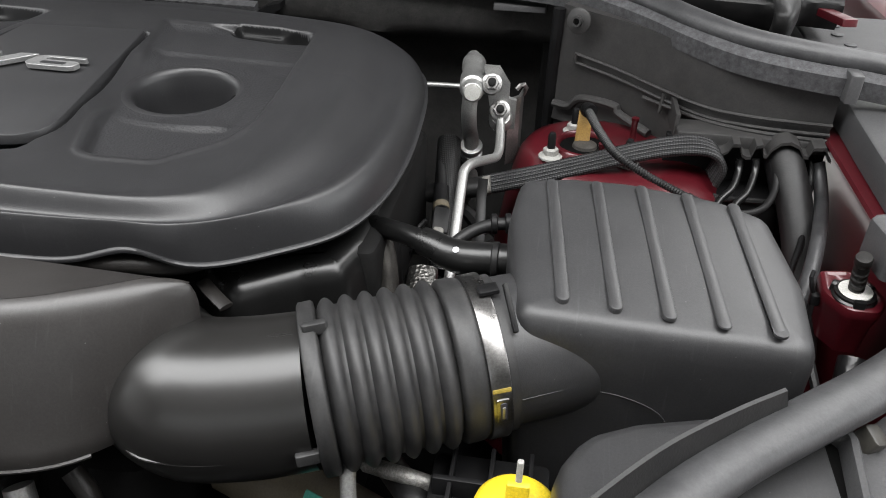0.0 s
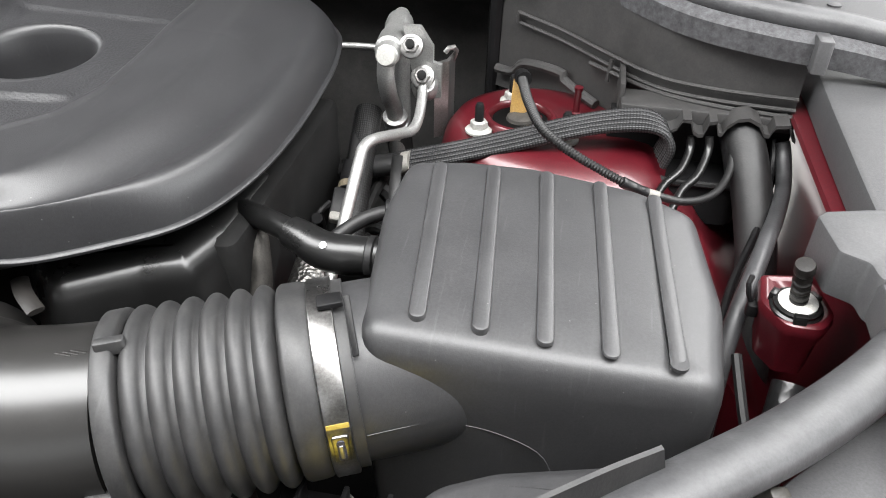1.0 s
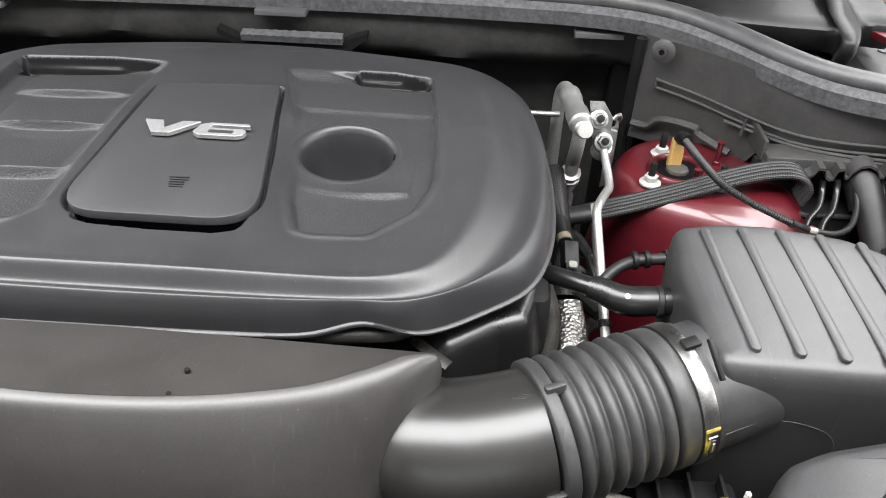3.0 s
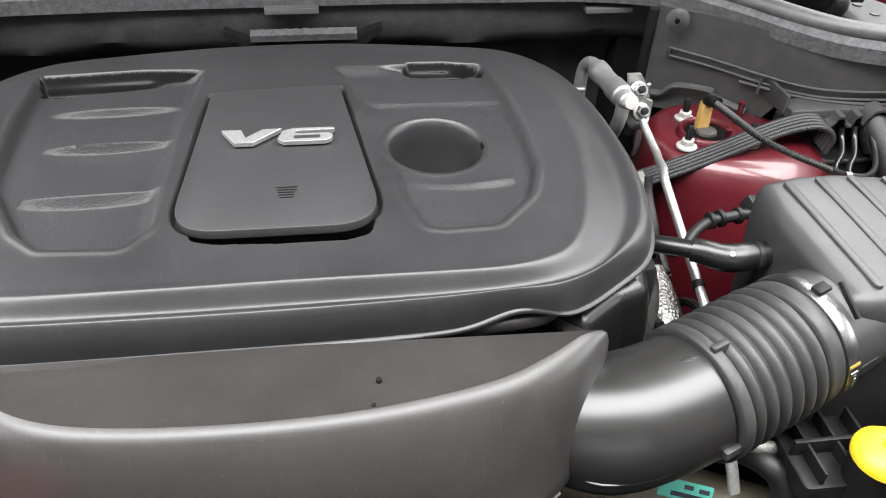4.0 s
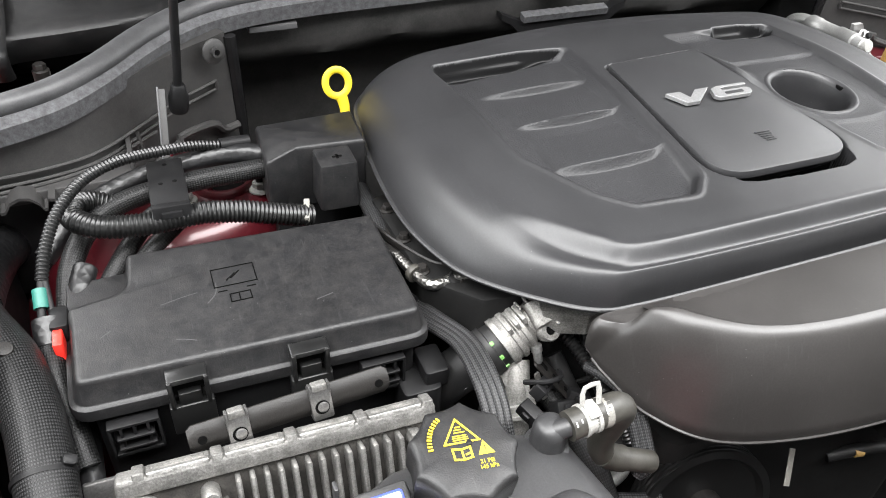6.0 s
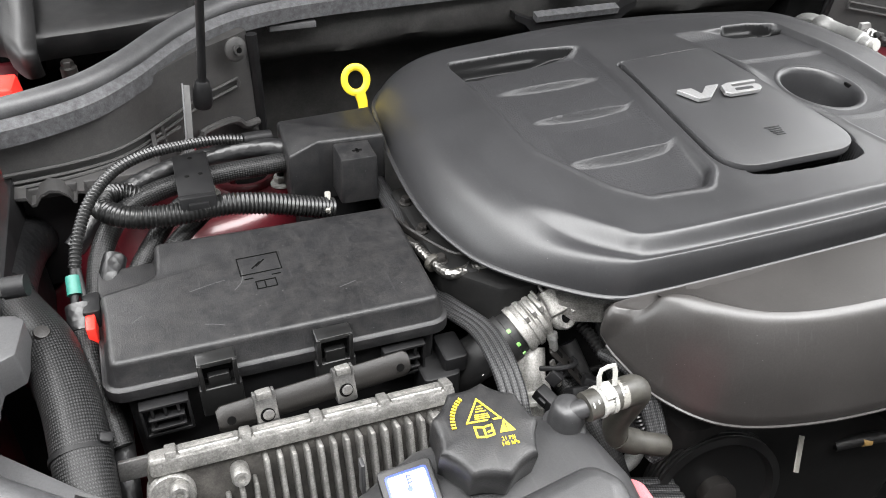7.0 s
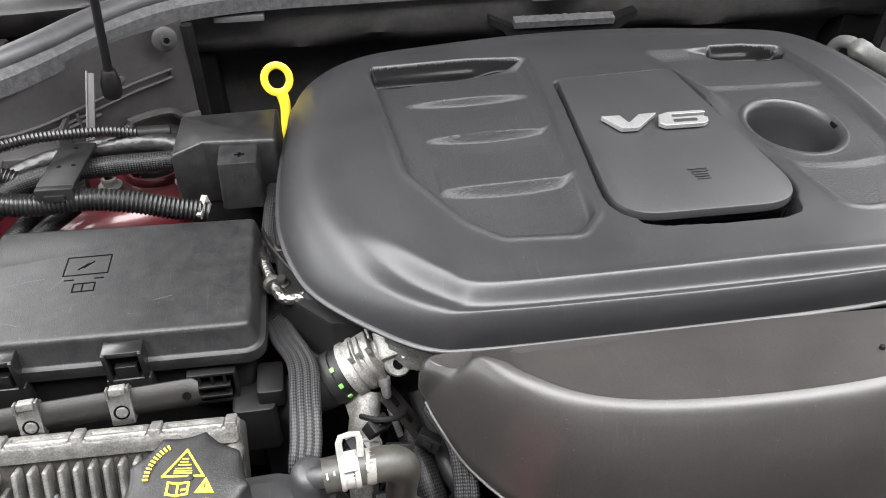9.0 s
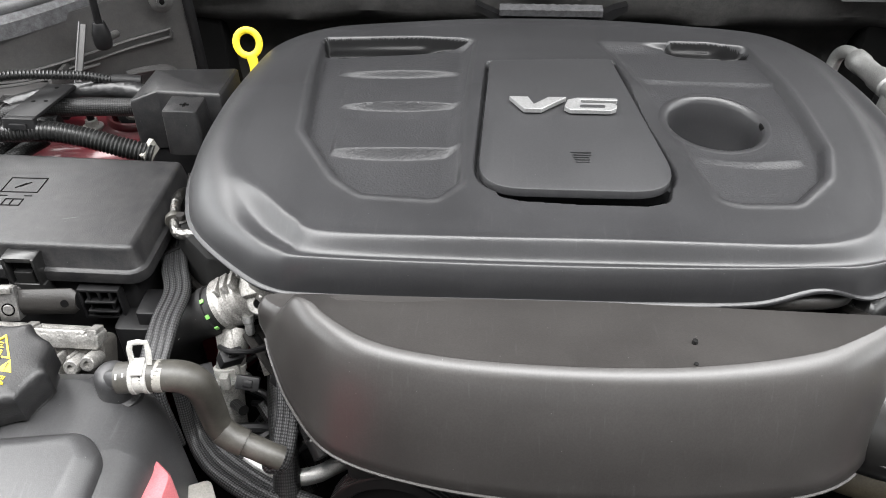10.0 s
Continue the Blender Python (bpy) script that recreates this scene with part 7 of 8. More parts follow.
for dz, dy in ((0.0225, -0.010), (-0.006, -0.0225), (0.010, -0.0215)):
    d = V3((0, dy, dz)).normalized()
    d = (d - tax * d.dot(tax)).normalized()
    part("paint_mark", moved(block(-0.0035, 0.0035, -0.002, 0.002, 0, 0.0012, r=0.001, bevel=0.0003), frame_at(t0 - tax * 0.008 + d * 0.0222, tax, d.cross(tax))), M_GREEN, hs, "green paint mark")
for k in range(5):
    d = V3((0.3, -1, 0.55)).normalized()
    o = V3((-0.341 - 0.005 * k, 0.0225, 0.850 - 0.0060 * k)) + d * 0.0226
    part("printed_bar", moved(block(-0.0014, 0.0014, -0.004, 0.004, 0, 0.0004, r=0.0003, bevel=0.0001), frame_at(o, (-0.6, 0.1, -0.7), (0.5, 0.5, -0.5))), M_GREYINK, hs)
lw = thing("water_outlet", "dusty aluminium water outlet with hose clamps", "pipe", (-0.30, 0.0, 0.78))
part("pipe", pipe([(-0.304, 0.012, 0.845), (-0.308, 0.000, 0.832), (-0.312, -0.012, 0.812), (-0.314, -0.022, 0.780), (-0.315, -0.03, 0.72)], 0.0128, seg=20), M_ALU, lw)
part("clamp", turned([(0.0130, 0), (0.0145, 0.0005), (0.0145, 0.008), (0.0130, 0.0085)], (-0.311, -0.004, 0.796), (-0.1, -0.35, -0.9), seg=24), M_PIPE, lw)
bm = bmesh.new()
fold = [(-0.330, 0.006, 0.858), (-0.308, 0.004, 0.856), (-0.302, -0.014, 0.836), (-0.298, -0.024, 0.822)]
loft(bm, [[V3(p) + V3((-w, 0.3 * w, -0.35 * w)) for p in fold] + [V3(p) + V3((-w, 0.3 * w + 0.002, -0.35 * w - 0.004)) for p in reversed(fold)] for w in (0.0, 0.012, 0.018)])
part("shield_plate", bm, M_ALU, lw, "folded aluminium plate")
part("white_clamp", merged(turned([(0.0136, 0), (0.0150, 0.0005), (0.0150, 0.004), (0.0138, 0.0045), (0.0138, 0.010), (0.0150, 0.0105), (0.0150, 0.014), (0.0136, 0.0145)], (-0.312, -0.010, 0.818), (0.1, -0.45, -0.85), seg=26), block(-0.3145, -0.3065, -0.034, -0.026, 0.812, 0.826, r=0.002)), M_WHITE, lw, "white spring clamp")
part("lever", moved(block(-0.003, 0.003, -0.016, 0.014, -0.0012, 0.0012, r=0.0015), frame_at((-0.283, -0.004, 0.820), (0.8, 0.3, 0.1), (-0.4, 0.3, 0.9))), M_ALU, lw)
hw = thing("heater_hose", "black woven heater hose beside the fuse box", "hose", (-0.36, 0.02, 0.80))
for k in range(4):
    o = (k - 1.5) * 0.0056
    part("strand", pipe([(-0.388 + 0.3 * o, 0.125 + o, 0.868), (-0.380 + 0.5 * o, 0.086 + o, 0.872), (-0.370 + 0.8 * o, 0.055 + 0.6 * o, 0.877), (-0.3555 + o, 0.019, 0.880), (-0.354 + o, -0.018, 0.880), (-0.355 + o, -0.049, 0.869), (-0.357 + o, -0.070, 0.852), (-0.345 + o, -0.085, 0.80)], 0.0039, seg=14, step=0.004), M_BRAID, hw)
part("tie", moved(block(-0.016, 0.016, -0.0022, 0.0022, -0.006, 0.006, r=0.001), Matrix.Translation((-0.3785, 0.082, 0.872)) @ pose(0, 0, 0, 0, 0, 40)), M_BLACK, hw)
fo = thing("foil_pipe", "foil-wrapped pipe end under the engine cover", "pipe", (-0.35, 0.06, 0.89))
part("foil", pipe([(-0.305, 0.070, 0.908), (-0.318, 0.0715, 0.907), (-0.341, 0.0725, 0.905), (-0.358, 0.071, 0.904), (-0.3675, 0.0735, 0.904), (-0.3735, 0.086, 0.905), (-0.380, 0.108, 0.906), (-0.383, 0.120, 0.906)], [0.0056, 0.0056, 0.0054, 0.0052, 0.0052, 0.0050, 0.0050, 0.0046], seg=16, step=0.003), M_FOIL, fo)
part("ring", turned([(0.0082, 0), (0.0086, 0.001), (0.0086, 0.005), (0.0082, 0.006)], (-0.3745, 0.088, 0.9052), (-0.3, 0.9, 0.0)), M_TAN, fo)
hp = thing("guard_plate", "dark folded guard plate below the engine cover", "guard plate", (-0.36, 0.12, 0.89))
part("plate", slab(bmesh.new(), arc_poly([(-0.388, 0.186), (-0.384, 0.158), (-0.356, 0.098), (-0.332, 0.086), (-0.325, 0.12), (-0.335, 0.19)], 0.006, 4), 0.892, 0.9005, 0.002, 0.002), M_BRUSHED, hp)
part("fold", pipe([(-0.386, 0.172, 0.901), (-0.378, 0.145, 0.903), (-0.355, 0.1, 0.904), (-0.334, 0.0885, 0.904)], 0.0030, seg=8, flat=(1.4, 0.7)), M_BRUSHED, hp)
rkc = thing("rocker_cover", "dark valve cover edge below the engine cover", "valve cover", (-0.33, 0.12, 0.82))
part("cover", slab(bmesh.new(), arc_poly([(-0.372, 0.08), (-0.330, 0.035), (-0.29, 0.03), (-0.29, 0.22), (-0.378, 0.22)], 0.01, 4), 0.80, 0.906, 0.006), M_DARK, rkc)
for y in (0.06, 0.11, 0.16):
    part("bolt", merged(turned([(0.007, 0), (0.007, 0.002), (0.005, 0.003)], (-0.368, y + 0.03, 0.905)), hexnut((-0.368, y + 0.03, 0.907), (0, 0, 1), 0.005, 0.006)), M_BRUSHED, rkc)
part("gasket", pipe([(-0.330, 0.033, 0.855), (-0.374, 0.080, 0.855), (-0.380, 0.15, 0.855), (-0.380, 0.22, 0.855)], 0.004, seg=8), M_BRUSHED, rkc)
for k, pts in enumerate(([(-0.26, 0.02, 0.83), (-0.25, -0.01, 0.80), (-0.24, -0.04, 0.79), (-0.22, -0.07, 0.77)], [(-0.27, 0.0, 0.80), (-0.262, -0.04, 0.79), (-0.255, -0.07, 0.77), (-0.25, -0.1, 0.74)], [(-0.235, 0.01, 0.86), (-0.232, -0.01, 0.83), (-0.225, -0.03, 0.80)])):
    solo("engine_hose", pipe(pts, (0.010, 0.012, 0.006)[k], seg=14), (M_RUBBER, M_BRAIDDARK, M_TAPE)[k], ("black rubber hose deep before the engine", "black woven loom deep before the engine", "black taped wire before the engine")[k], "hose", group="engine hoses")
solo("silver_pipe", pipe([(-0.305, -0.045, 0.750), (-0.302, -0.054, 0.750), (-0.275, -0.073, 0.750), (-0.248, -0.079, 0.750), (-0.228, -0.075, 0.750), (-0.214, -0.066, 0.750), (-0.19, -0.05, 0.750)], 0.0078, seg=16), M_PIPE, "bright aluminium pipe under the brown hose", "pipe")
front_loom = thing("front_loom", "black woven loom sweeping below the coolant hose", "wiring loom", (-0.30, -0.08, 0.75))
for o in (-0.0085, 0.0, 0.0085):
    part("strand", pipe([(-0.356, -0.020 + o, 0.800), (-0.347 + o * 0.3, -0.034 + o, 0.755), (-0.324 + o * 0.5, -0.061 + o, 0.750), (-0.292 + o * 0.5, -0.084 + o, 0.750), (-0.258 + o * 0.3, -0.100 + o, 0.748), (-0.20, -0.115 + o, 0.740)], 0.0062, seg=14), M_BRAID, front_loom)
solo("grey_lug", moved(block(-0.018, 0.018, -0.022, 0.022, -0.012, 0.012, r=0.006), Matrix.Translation((-0.312, -0.142, 0.785)) @ pose(0, 0, 0, 20, 10, 30)), M_BEIGE, "pale grey plastic lug deep before the engine", "bracket")

# ---- relay box, dipstick ----
rb = thing("relay_box", "black plastic relay box cover beside the engine cover", "relay box", (-0.42, 0.28, 0.89))
RB = [(-0.472, 0.258), (-0.440, 0.262), (-0.369, 0.257), (-0.366, 0.322), (-0.469, 0.334)]
o = arc_poly(RB, 0.003, 3)
bm = bmesh.new()


def slope(x):
    return -0.010 * max(0.0, min(1.0, (-0.440 - x) / 0.03))


loft(bm, [[(p.x, p.y, 0.880) for p in grow(o, 0.001)], [(p.x, p.y, 0.946 + slope(p.x)) for p in o], [(p.x, p.y, 0.9485 + slope(p.x)) for p in grow(o, -0.0008)], [(p.x, p.y, 0.950 + slope(p.x)) for p in grow(o, -0.003)]])
part("cover", bm, M_FUSE, rb)
bump = part("boss", slab(bmesh.new(), arc_poly([(-0.4245, 0.226), (-0.3870, 0.225), (-0.3870, 0.262), (-0.4245, 0.262)], 0.003, 3), 0.894, 0.9455, 0.004, 0.002), M_FUSE, rb)
for w, h in ((0.010, 0.003), (0.003, 0.008)):
    part("key_slot", block(-0.404 - w / 2, -0.404 + w / 2, 0.241 - h / 2, 0.241 + h / 2, 0.9445, 0.9460, r=0.0006, bevel=0.0002), M_VOID, bump)
part("base", block(-0.466, -0.372, 0.262, 0.322, 0.80, 0.884), M_BLACK, rb)
dp = thing("dipstick", "bright yellow oil dipstick ring handle", "dipstick", (-0.366, 0.37, 0.86))
bm = bmesh.new()
rr_ = []
md = frame_at((-0.3665, 0.374, 0.957), (0.96, 0.10, 0.1), (0.02, 0.30, 0.95))
for i in range(28):
    a = 2 * math.pi * i / 28
    rr_.append(md @ V3((0.0138 * math.cos(a), 0.0150 * math.sin(a), 0)))
tube(bm, rr_ + [rr_[0]], 0.0036, seg=10, flat=(0.8, 1.2), step=0.004, smooth=False, cap=False)
part("ring", bm, M_YELLOW, dp)
part("stem", pipe([md @ V3((0.001, -0.0150, 0)), md @ V3((0.002, -0.030, 0)), (-0.3625, 0.357, 0.905), (-0.361, 0.350, 0.88)], [0.0062, 0.0050, 0.0044, 0.0036], seg=12, flat=(0.7, 1.1)), M_YELLOW, dp)
part("tube", pipe([(-0.361, 0.350, 0.885), (-0.36, 0.34, 0.82), (-0.35, 0.33, 0.70)], 0.006, seg=12), M_BRAIDDARK, dp, "black mesh-wrapped dipstick tube")

# ---- hood strut ----
st = thing("hood_strut", "black hood support strut on a ball joint", "hood strut", (-0.539, 0.37, 0.94))
d = V3((0.10, -0.12, 0.98)).normalized()
p0 = V3((-0.539, 0.370, 0.965))
part("rod", pipe([p0 + d * 0.012, p0 + d * 0.62], 0.0045, seg=14), M_BLACK, st)
part("socket", turned([(0.0095, -0.014), (0.0105, -0.010), (0.0105, 0.004), (0.0085, 0.010), (0.0075, 0.016), (0.006, 0.018)], p0, d, seg=20), M_BLACK, st)
part("ball_pin", pipe([p0 + V3((0, 0, -0.006)), p0 + V3((0.004, 0.030, -0.010))], 0.0045, seg=12), M_ZINC, st)
part("foot", moved(block(-0.0038, 0.0038, -0.0016, 0.0016, -0.074, 0.0, r=0.0008, bevel=0.0005), Matrix.Translation((-0.5545, 0.365, 0.981)) @ pose(0, 0, 0, -30, 8, 0)), M_PANELSIDE, st, "flat grey steel stay")
part("foot_edge", moved(block(-0.0048, -0.0030, -0.0030, 0.0016, -0.074, 0.002, r=0.0006, bevel=0.0004), Matrix.Translation((-0.5545, 0.365, 0.981)) @ pose(0, 0, 0, -30, 8, 0)), M_LEDGE, st)

# ---- looms on the left ----
bk = thing("loom_bracket", "black plate bracket holding the corrugated loom", "bracket", (-0.568, 0.25, 0.92))
mk = frame_at((-0.5675, 0.256, 0.939), (1, -0.02, 0), (-0.05, 1, -0.10))
part("plate", moved(slab(bmesh.new(), rrect(0, 0, 0.034, 0.090, 0.002), -0.0015, 0.0015, 0.0006), mk), M_BLACK, bk)
for x, y in ((0.0, 0.034), (-0.006, -0.006), (0.007, -0.004)):
    part("hole", moved(turned([(0.0024, 0), (0.0022, 0.0019), (0.0005, 0.002)], (x, y, 0), seg=12), mk), M_VOID, bk)
part("skirt", moved(block(-0.017, 0.017, -0.052, -0.043, -0.022, 0.001, r=0.002), mk), M_BLACK, bk)
part("buckle", moved(block(-0.009, 0.009, -0.055, -0.050, -0.010, -0.004, r=0.001), mk), M_BLACK, bk)
cv = thing("corrugated_loom", "thick shiny black corrugated wiring conduit", "wiring loom", (-0.56, 0.21, 0.90))
part("conduit", pipe([(-0.440, 0.214, 0.899), (-0.470, 0.212, 0.909), (-0.505, 0.212, 0.920), (-0.545, 0.212, 0.927), (-0.590, 0.211, 0.926), (-0.630, 0.216, 0.928), (-0.652, 0.232, 0.930), (-0.655, 0.255, 0.928), (-0.640, 0.270, 0.922), (-0.615, 0.268, 0.912)], 0.0112, seg=20, ridge=(0.0040, 0.0015)), M_GLOSS, cv)
part("tie", moved(block(-0.003, 0.003, -0.012, 0.012, -0.012, 0.004, r=0.001), Matrix.Translation((-0.444, 0.214, 0.906)) @ pose(0, 0, 0, 20, 0, -15)), M_BEIGE, cv, "white cable tie")
tc = thing("thin_conduit", "thin black corrugated conduit arching over the looms", "wiring loom", (-0.62, 0.26, 0.92))
part("conduit", pipe([(-0.508, 0.309, 0.938), (-0.535, 0.304, 0.945), (-0.566, 0.292, 0.952), (-0.605, 0.270, 0.961), (-0.637, 0.245, 0.962), (-0.660, 0.213, 0.955), (-0.674, 0.180, 0.941), (-0.680, 0.155, 0.927)], 0.0056, seg=14, ridge=(0.0038, 0.0013)), M_GLOSS, tc)
part("plug", pipe([(-0.480, 0.316, 0.934), (-0.492, 0.313, 0.936), (-0.510, 0.309, 0.938)], 0.0070, seg=14), M_BLACK, tc)
part("wires", pipe([(-0.680, 0.157, 0.928), (-0.684, 0.130, 0.910), (-0.684, 0.105, 0.893)], 0.0035, seg=10), M_BLACK, tc)
part("wires", pipe([(-0.678, 0.157, 0.928), (-0.676, 0.130, 0.908), (-0.675, 0.105, 0.893)], 0.003, seg=10), M_BLACK, tc)
part("teal_tape", pipe([(-0.6825, 0.150, 0.923), (-0.683, 0.136, 0.914)], 0.0062, seg=12), M_TEAL, tc, "teal tape wrap")
for k, (pts, r, m, label) in enumerate((
    ([(-0.466, 0.290, 0.915), (-0.50, 0.287, 0.916), (-0.54, 0.282, 0.918), (-0.60, 0.272, 0.917), (-0.640, 0.255, 0.908), (-0.665, 0.215, 0.89), (-0.675, 0.17, 0.86)], 0.0105, M_BRAIDDARK, "woven black loom behind the bracket"),
    ([(-0.466, 0.302, 0.924), (-0.50, 0.306, 0.928), (-0.54, 0.306, 0.926), (-0.60, 0.300, 0.918), (-0.65, 0.28, 0.905), (-0.69, 0.25, 0.88)], 0.0105, M_TAPE, "taped black loom behind the bracket"),
    ([(-0.555, 0.255, 0.912), (-0.585, 0.250, 0.908), (-0.612, 0.225, 0.895), (-0.638, 0.195, 0.875), (-0.655, 0.165, 0.86)], 0.0090, M_BRAIDDARK, "black woven loom running under the conduit"),
    ([(-0.565, 0.235, 0.905), (-0.595, 0.215, 0.892), (-0.615, 0.195, 0.880), (-0.632, 0.175, 0.868)], 0.0085, M_BRAIDDARK, "black woven loom running under the conduit"),
    ([(-0.650, 0.190, 0.905), (-0.655, 0.175, 0.90), (-0.658, 0.160, 0.893), (-0.664, 0.12, 0.87), (-0.668, 0.05, 0.84), (-0.668, -0.02, 0.82)], 0.0105, M_TAPE, "taped black loom beside the fuse box"),
)):
    solo("side_loom", pipe(pts, r, seg=16), m, label, "wiring loom", group="side looms")
bl = thing("main_loom", "thick black woven main loom along the fender", "wiring loom", (-0.70, 0.08, 0.85))
part("woven", pipe([(-0.745, 0.19, 0.885), (-0.728, 0.135, 0.905), (-0.706, 0.085, 0.908), (-0.692, 0.03, 0.898), (-0.687, -0.02, 0.884), (-0.685, -0.07, 0.860), (-0.683, -0.13, 0.82)], [0.020, 0.022, 0.0225, 0.0215, 0.021, 0.021, 0.021], seg=26), M_BRAIDDARK, bl)
part("taped", pipe([(-0.738, 0.350, 0.838), (-0.744, 0.30, 0.858), (-0.748, 0.24, 0.875), (-0.745, 0.185, 0.888)], [0.027, 0.027, 0.027, 0.024], seg=26), M_TAPE, bl)
part("tie", turned([(0.0212, 0), (0.0222, 0.0005), (0.0222, 0.0045), (0.0212, 0.005)], (-0.688, -0.012, 0.886), (0.04, -0.93, -0.3), seg=30), M_BLACK, bl)
part("tie_head", moved(block(-0.005, 0.005, -0.004, 0.004, -0.004, 0.004), Matrix.Translation((-0.669, -0.014, 0.899)) @ pose(0, 0, 0, 20, 30, 0)), M_BLACK, bl)
b2 = thing("branch_loom", "black woven branch loom with grey tape", "wiring loom", (-0.68, 0.06, 0.85))
part("woven", pipe([(-0.681, 0.110, 0.896), (-0.680, 0.085, 0.888), (-0.674, 0.055, 0.868), (-0.668, 0.02, 0.845)], 0.0105, seg=18), M_BRAIDDARK, b2)
part("tape", pipe([(-0.681, 0.128, 0.908), (-0.681, 0.108, 0.896)], 0.0115, seg=18), M_TAPE, b2)
sh = thing("shiny_lever", "bright chromed rod with black end by the fender", "rod", (-0.74, 0.10, 0.95))
part("rod", pipe([(-0.80, 0.108, 0.957), (-0.722, 0.101, 0.962)], 0.0072, seg=16), M_STEEL, sh)
part("end", pipe([(-0.722, 0.101, 0.962), (-0.706, 0.099, 0.963)], 0.0088, seg=16), M_BLACK, sh)
rc = thing("battery_terminal_cover", "bright red plastic terminal cover beyond the seal", "terminal cover", (-0.76, 0.45, 0.95))
part("cover", slab(bmesh.new(), arc_poly([(-0.80, 0.395), (-0.722, 0.395), (-0.718, 0.436), (-0.80, 0.440)], 0.006, 3), 0.94, 0.985, 0.006, 0.004), M_SIGNRED, rc)
part("skirt", slab(bmesh.new(), arc_poly([(-0.73, 0.385), (-0.690, 0.388), (-0.701, 0.405), (-0.73, 0.42)], 0.006, 3), 0.94, 0.972, 0.004), M_SIGNRED, rc)
solo("cowl_bolt", merged(turned([(0.009, 0), (0.009, 0.012), (0.006, 0.014)], (-0.672, 0.475, 0.955)), hexnut((-0.672, 0.475, 0.967), (0, 0, 1), 0.007, 0.008)), M_BRUSHED, "dull bolt in the cowl beyond the seal", "bolt")
hg = thing("hinge", "dark red hood hinge with pivot beside the fender trim", "hinge", (0.735, 0.6, 0.98))
part("pivot", pipe([(0.70, 0.62, 1.00), (0.72, 0.66, 1.01), (0.735, 0.72, 1.02)], [0.014, 0.012, 0.010], seg=12), M_BRUSHED, hg)
part("arm", moved(block(-0.008, 0.008, -0.12, 0.12, -0.004, 0.004, r=0.002), Matrix.Translation((0.735, 0.56, 0.985)) @ pose(0, 0, 0, -6, 0, 8)), M_RED, hg)

# ---- below and before the duct ----
solo("front_beam", pipe([(0.22, -0.02, 0.735), (0.33, -0.055, 0.725), (0.46, -0.11, 0.715), (0.60, -0.18, 0.70)], 0.028, seg=20, flat=(0.9, 1.0)), M_TANPIPE, "olive-tan coated cross pipe below the intake hose", "pipe")
tg = thing("hanging_tag", "teal paper tag with dark print under the hose", "tag", (0.33, -0.085, 0.76))
mt = frame_at((0.322, -0.083, 0.768), (0.93, -0.30, -0.12), (0.12, 0.45, 0.9))
part("tag", moved(slab(bmesh.new(), rrect(0, 0, 0.046, 0.018, 0.002), -0.0005, 0.0005, 0.0002), mt), M_TAG, tg)
strokes("printed_bars", [((-0.010 + 0.0035 * k, -0.004), (-0.0085 + 0.0035 * k, -0.004)) for k in range(8)] + [((0.0, 0.004), (0.004, 0.004)), ((0.013, 0.003), (0.018, 0.003))], 0.0042, mt @ Matrix.Translation((0, 0, 0.0005)), M_INK, tg, 0.0002)
cab = thing("front_cable", "black cable with grey joints before the duct", "cable", (0.15, -0.13, 0.69))
part("cable", pipe([(0.03, -0.10, 0.69), (0.076, -0.112, 0.70), (0.12, -0.125, 0.702), (0.17, -0.128, 0.70), (0.23, -0.137, 0.70), (0.30, -0.145, 0.70), (0.38, -0.13, 0.715)], 0.0065, seg=14), M_RUBBER, cab)
for x, y in ((0.205, -0.134), (0.245, -0.139)):
    part("joint", turned([(0.0075, 0), (0.0095, 0.001), (0.0095, 0.012), (0.0075, 0.013)], (x, y, 0.70), (1, -0.12, 0)), M_SEALRUB, cab)
part("orange_end", turned([(0.005, 0), (0.005, 0.010)], (0.066, -0.112, 0.697), (-1, 0.2, 0)), M_BROWN, cab, "small orange sleeve")
bp = thing("belt_pulley", "black grooved belt pulley deep below the duct", "pulley", (-0.150, -0.10, 0.72))
prof = [(0.02, 0.0), (0.062, 0.001)]
for k in range(5):
    prof += [(0.068, 0.003 + 0.005 * k), (0.068, 0.0055 + 0.005 * k), (0.0655, 0.0065 + 0.005 * k), (0.0655, 0.0075 + 0.005 * k)]
prof += [(0.068, 0.029), (0.060, 0.030), (0.056, 0.024), (0.02, 0.022)]
part("rim", turned(prof, (-0.150, -0.095, 0.715), (-0.15, -0.95, 0.25), seg=48), M_GLOSS, bp)
part("hub", turned([(0.018, 0), (0.018, 0.034), (0.012, 0.036)], (-0.150, -0.095, 0.715), (-0.15, -0.95, 0.25), seg=24), M_BRUSHED, bp)
solo("white_tag", moved(block(-0.0048, 0.0048, -0.0006, 0.0006, -0.018, 0.018, r=0.0004, bevel=0.0003), Matrix.Translation((-0.068, -0.126, 0.752)) @ pose(0, 0, 0, -35, 32, 0)), M_BEIGE, "small white tag hanging below the duct", "tag")
lk = thing("silver_link", "grey metal link and black joints below the duct", "bracket", (0.14, -0.12, 0.78))
part("link", pipe([(0.118, -0.125, 0.805), (0.124, -0.135, 0.785), (0.120, -0.15, 0.76)], 0.010, seg=12), M_PIPE, lk)
part("arm", pipe([(0.15, -0.11, 0.81), (0.165, -0.12, 0.79), (0.15, -0.14, 0.76)], 0.008, seg=12), M_BRUSHED, lk)
part("block", block(0.06, 0.11, -0.13, -0.09, 0.74, 0.81, r=0.01, bevel=0.006), M_DARK, lk)
rng = random.Random(4)
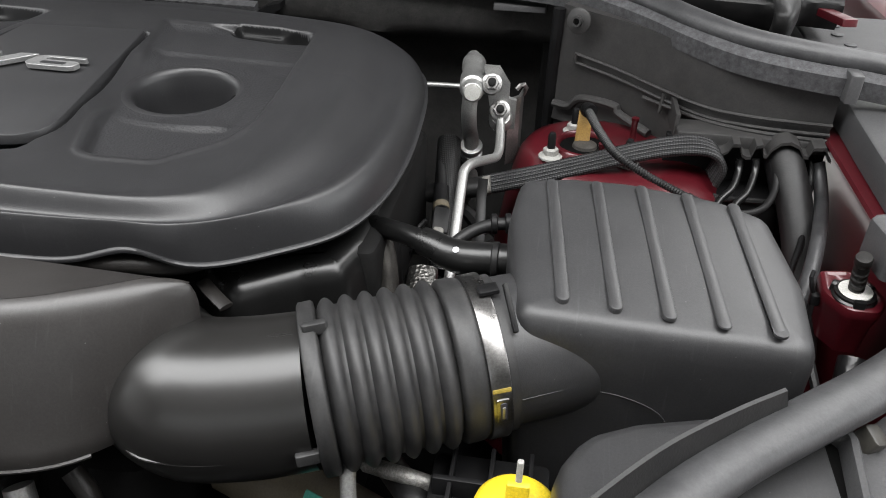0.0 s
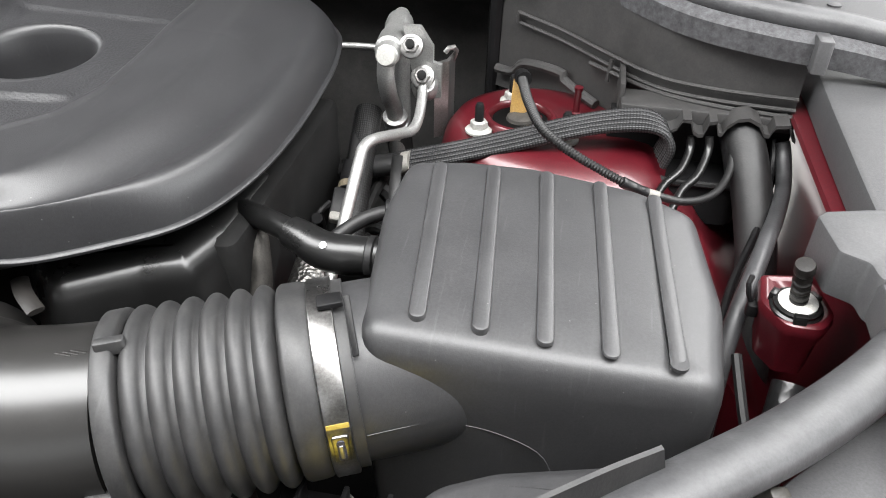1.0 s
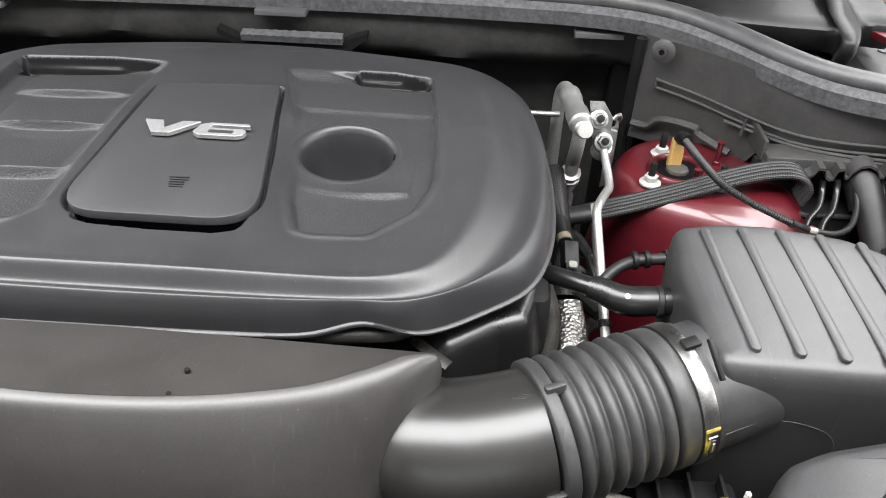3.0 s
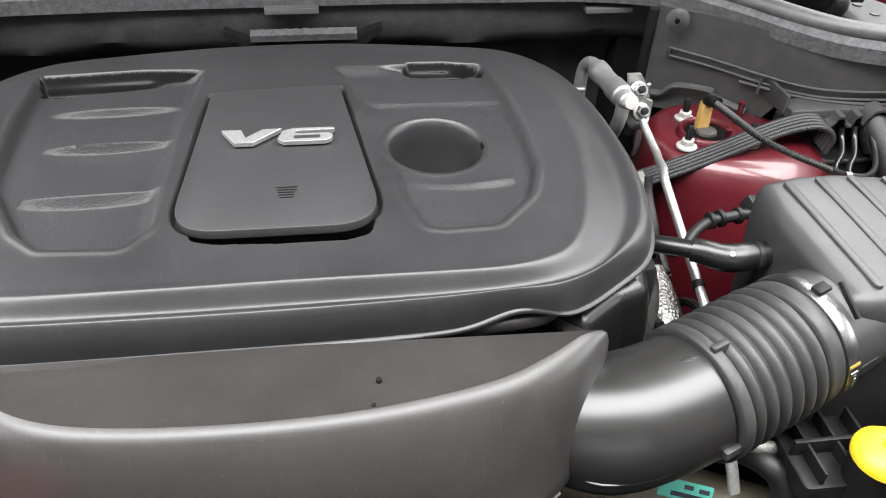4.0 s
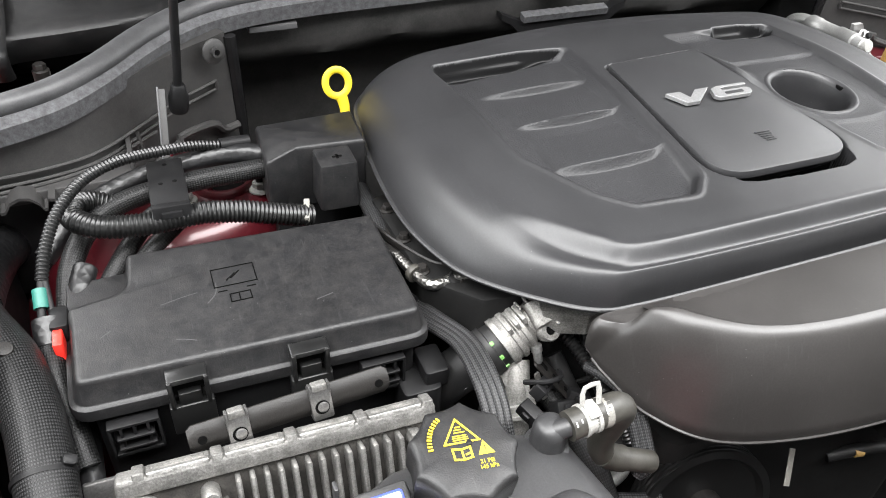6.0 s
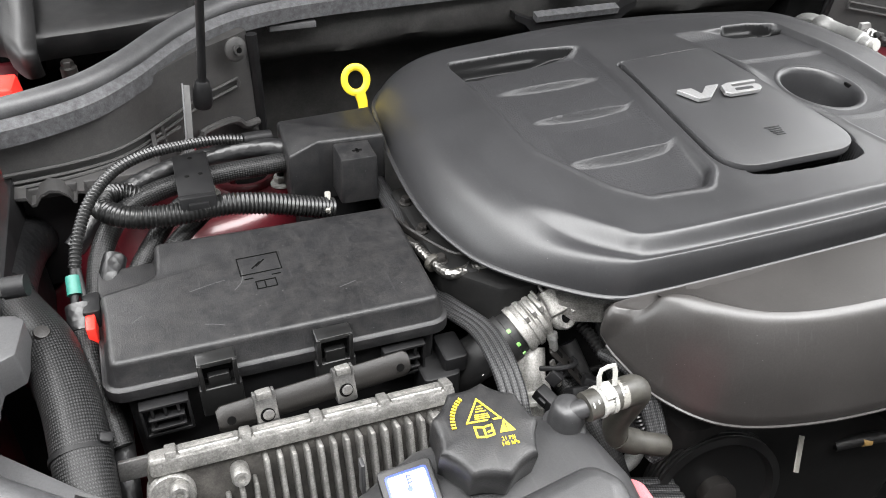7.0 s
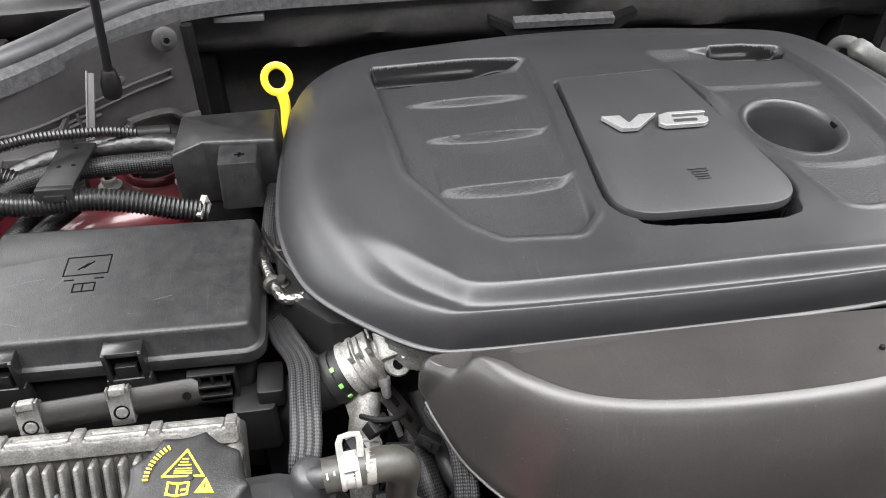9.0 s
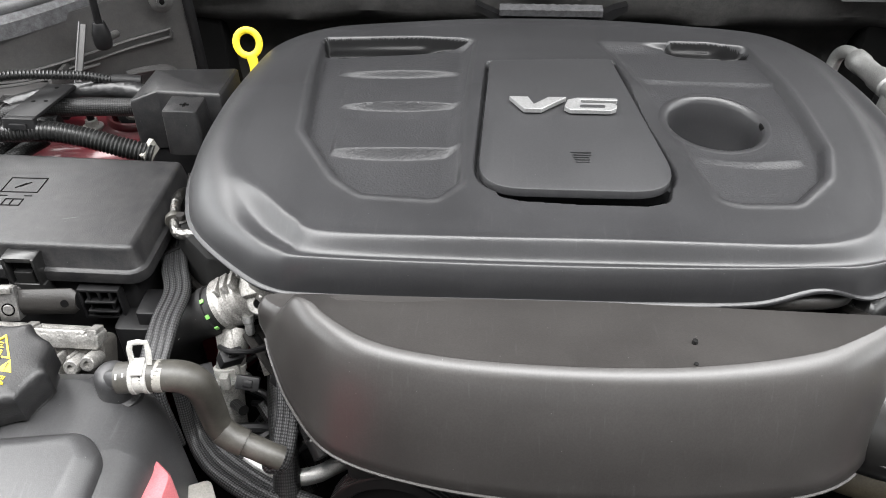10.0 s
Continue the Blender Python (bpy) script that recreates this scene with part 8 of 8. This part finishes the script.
for k in range(26):
    x, y, z = rng.uniform(-0.31, -0.20), rng.uniform(-0.06, 0.05), rng.uniform(0.72, 0.80)
    dx, dy, dz = rng.uniform(-0.04, 0.04), rng.uniform(-0.03, 0.03), rng.uniform(-0.03, 0.02)
    solo("deep_wire", pipe([(x - dx, y - dy, z - dz), (x, y, z + 0.01), (x + dx, y + dy, z + dz)], rng.choice((0.003, 0.005, 0.007)), seg=8), rng.choice((M_BLACK, M_RUBBER, M_BRAIDDARK, M_DARK)), "dark wire deep before the engine", "wire", group="deep wires")
for k in range(22):
    x, y, z = rng.uniform(0.325, 0.40), rng.uniform(0.04, 0.30), rng.uniform(0.76, 0.83)
    dx, dy, dz = rng.uniform(-0.02, 0.02), rng.uniform(-0.05, 0.05), rng.uniform(-0.02, 0.02)
    solo("deep_wire", pipe([(x - dx, y - dy, z - dz), (x, y, z + 0.008), (x + dx, y + dy, z + dz)], rng.choice((0.003, 0.005, 0.008)), seg=8), rng.choice((M_BLACK, M_RUBBER, M_BRAIDDARK, M_DARK)), "dark wire deep beside the engine", "wire", group="deep wires")

# clutter round the thermostat
vh = thing("vent_hose", "short black vent hose behind the thermostat", "hose", (-0.33, 0.07, 0.88))
part("hose", pipe([(-0.350, 0.075, 0.905), (-0.338, 0.066, 0.895), (-0.326, 0.058, 0.872), (-0.325, 0.055, 0.84)], 0.0075, seg=14), M_RUBBER, vh)
part("end_ring", turned([(0.0075, 0), (0.0092, 0.001), (0.0092, 0.006), (0.0075, 0.007)], (-0.342, 0.069, 0.899), (0.75, -0.55, -0.4)), M_BRUSHED, vh, "dull metal end ring")
tb = thing("hose_bracket", "black steel bracket with slots under the thermostat", "bracket", (-0.275, -0.01, 0.83))
mtb = frame_at((-0.274, -0.012, 0.832), (0.55, -0.45, -0.7), (0.4, 0.8, -0.1))
part("plate", moved(slab(bmesh.new(), arc_poly([(-0.030, -0.010), (0.030, -0.006), (0.034, 0.004), (0.0, 0.012), (-0.030, 0.012)], 0.004, 4), -0.001, 0.001, 0.0005), mtb), M_BRUSHED, tb)
for sx in (-0.018, 0.0, 0.017):
    part("slot", moved(block(sx - 0.005, sx + 0.005, -0.002, 0.004, 0.0009, 0.0016, r=0.0015, bevel=0.0003), mtb), M_VOID, tb)
sc = thing("small_conduit", "small black corrugated conduit before the engine", "wiring loom", (-0.25, 0.0, 0.83))
part("conduit", pipe([(-0.262, 0.030, 0.862), (-0.252, 0.004, 0.858), (-0.245, -0.024, 0.846), (-0.236, -0.052, 0.828), (-0.226, -0.075, 0.80)], 0.0062, seg=14, ridge=(0.0040, 0.0013)), M_GLOSS, sc)
part("plug", moved(block(-0.009, 0.009, -0.006, 0.006, -0.006, 0.006, r=0.002), Matrix.Translation((-0.266, 0.040, 0.866)) @ pose(0, 0, 0, 20, 10, 60)), M_BLACK, sc)
for k, (o, m) in enumerate((((-0.300, -0.030, 0.850), M_BLACK), ((-0.284, -0.045, 0.835), M_BLACK), ((-0.258, -0.030, 0.822), M_BLACK), ((-0.318, -0.045, 0.842), M_BLACK))):
    cn = thing("connector_plug", "small wiring connector plug before the engine", "connector", o, group="engine connectors")
    part("housing", moved(block(-0.010, 0.010, -0.006, 0.006, -0.006, 0.006, r=0.0018), Matrix.Translation(o) @ pose(0, 0, 0, 25 + 20 * k, 15, 40 - 35 * k)), m, cn)
    part("lock", moved(block(-0.004, 0.004, -0.003, 0.003, 0.0055, 0.0085, r=0.001), Matrix.Translation(o) @ pose(0, 0, 0, 25 + 20 * k, 15, 40 - 35 * k)), M_BLACK, cn)
solo("foil_sleeve", pipe([(-0.383, 0.120, 0.904), (-0.386, 0.132, 0.902), (-0.388, 0.146, 0.898), (-0.386, 0.160, 0.890)], [0.0050, 0.0056, 0.0052, 0.0046], seg=14, step=0.003), M_FOIL, "crinkled foil sleeve beside the fuse box", "sleeve")
solo("mesh_loom", pipe([(-0.372, 0.330, 0.880), (-0.376, 0.280, 0.888), (-0.378, 0.230, 0.893), (-0.380, 0.180, 0.895), (-0.384, 0.140, 0.885)], 0.0085, seg=16), M_BRAID, "black and grey mesh loom along the engine cover", "wiring loom")
solo("loop_wire", pipe([(-0.312, -0.020, 0.852), (-0.298, -0.034, 0.862), (-0.282, -0.030, 0.858), (-0.274, -0.014, 0.846)], 0.0024, seg=8), M_BLACK, "thin black wire looped under the thermostat", "wire")
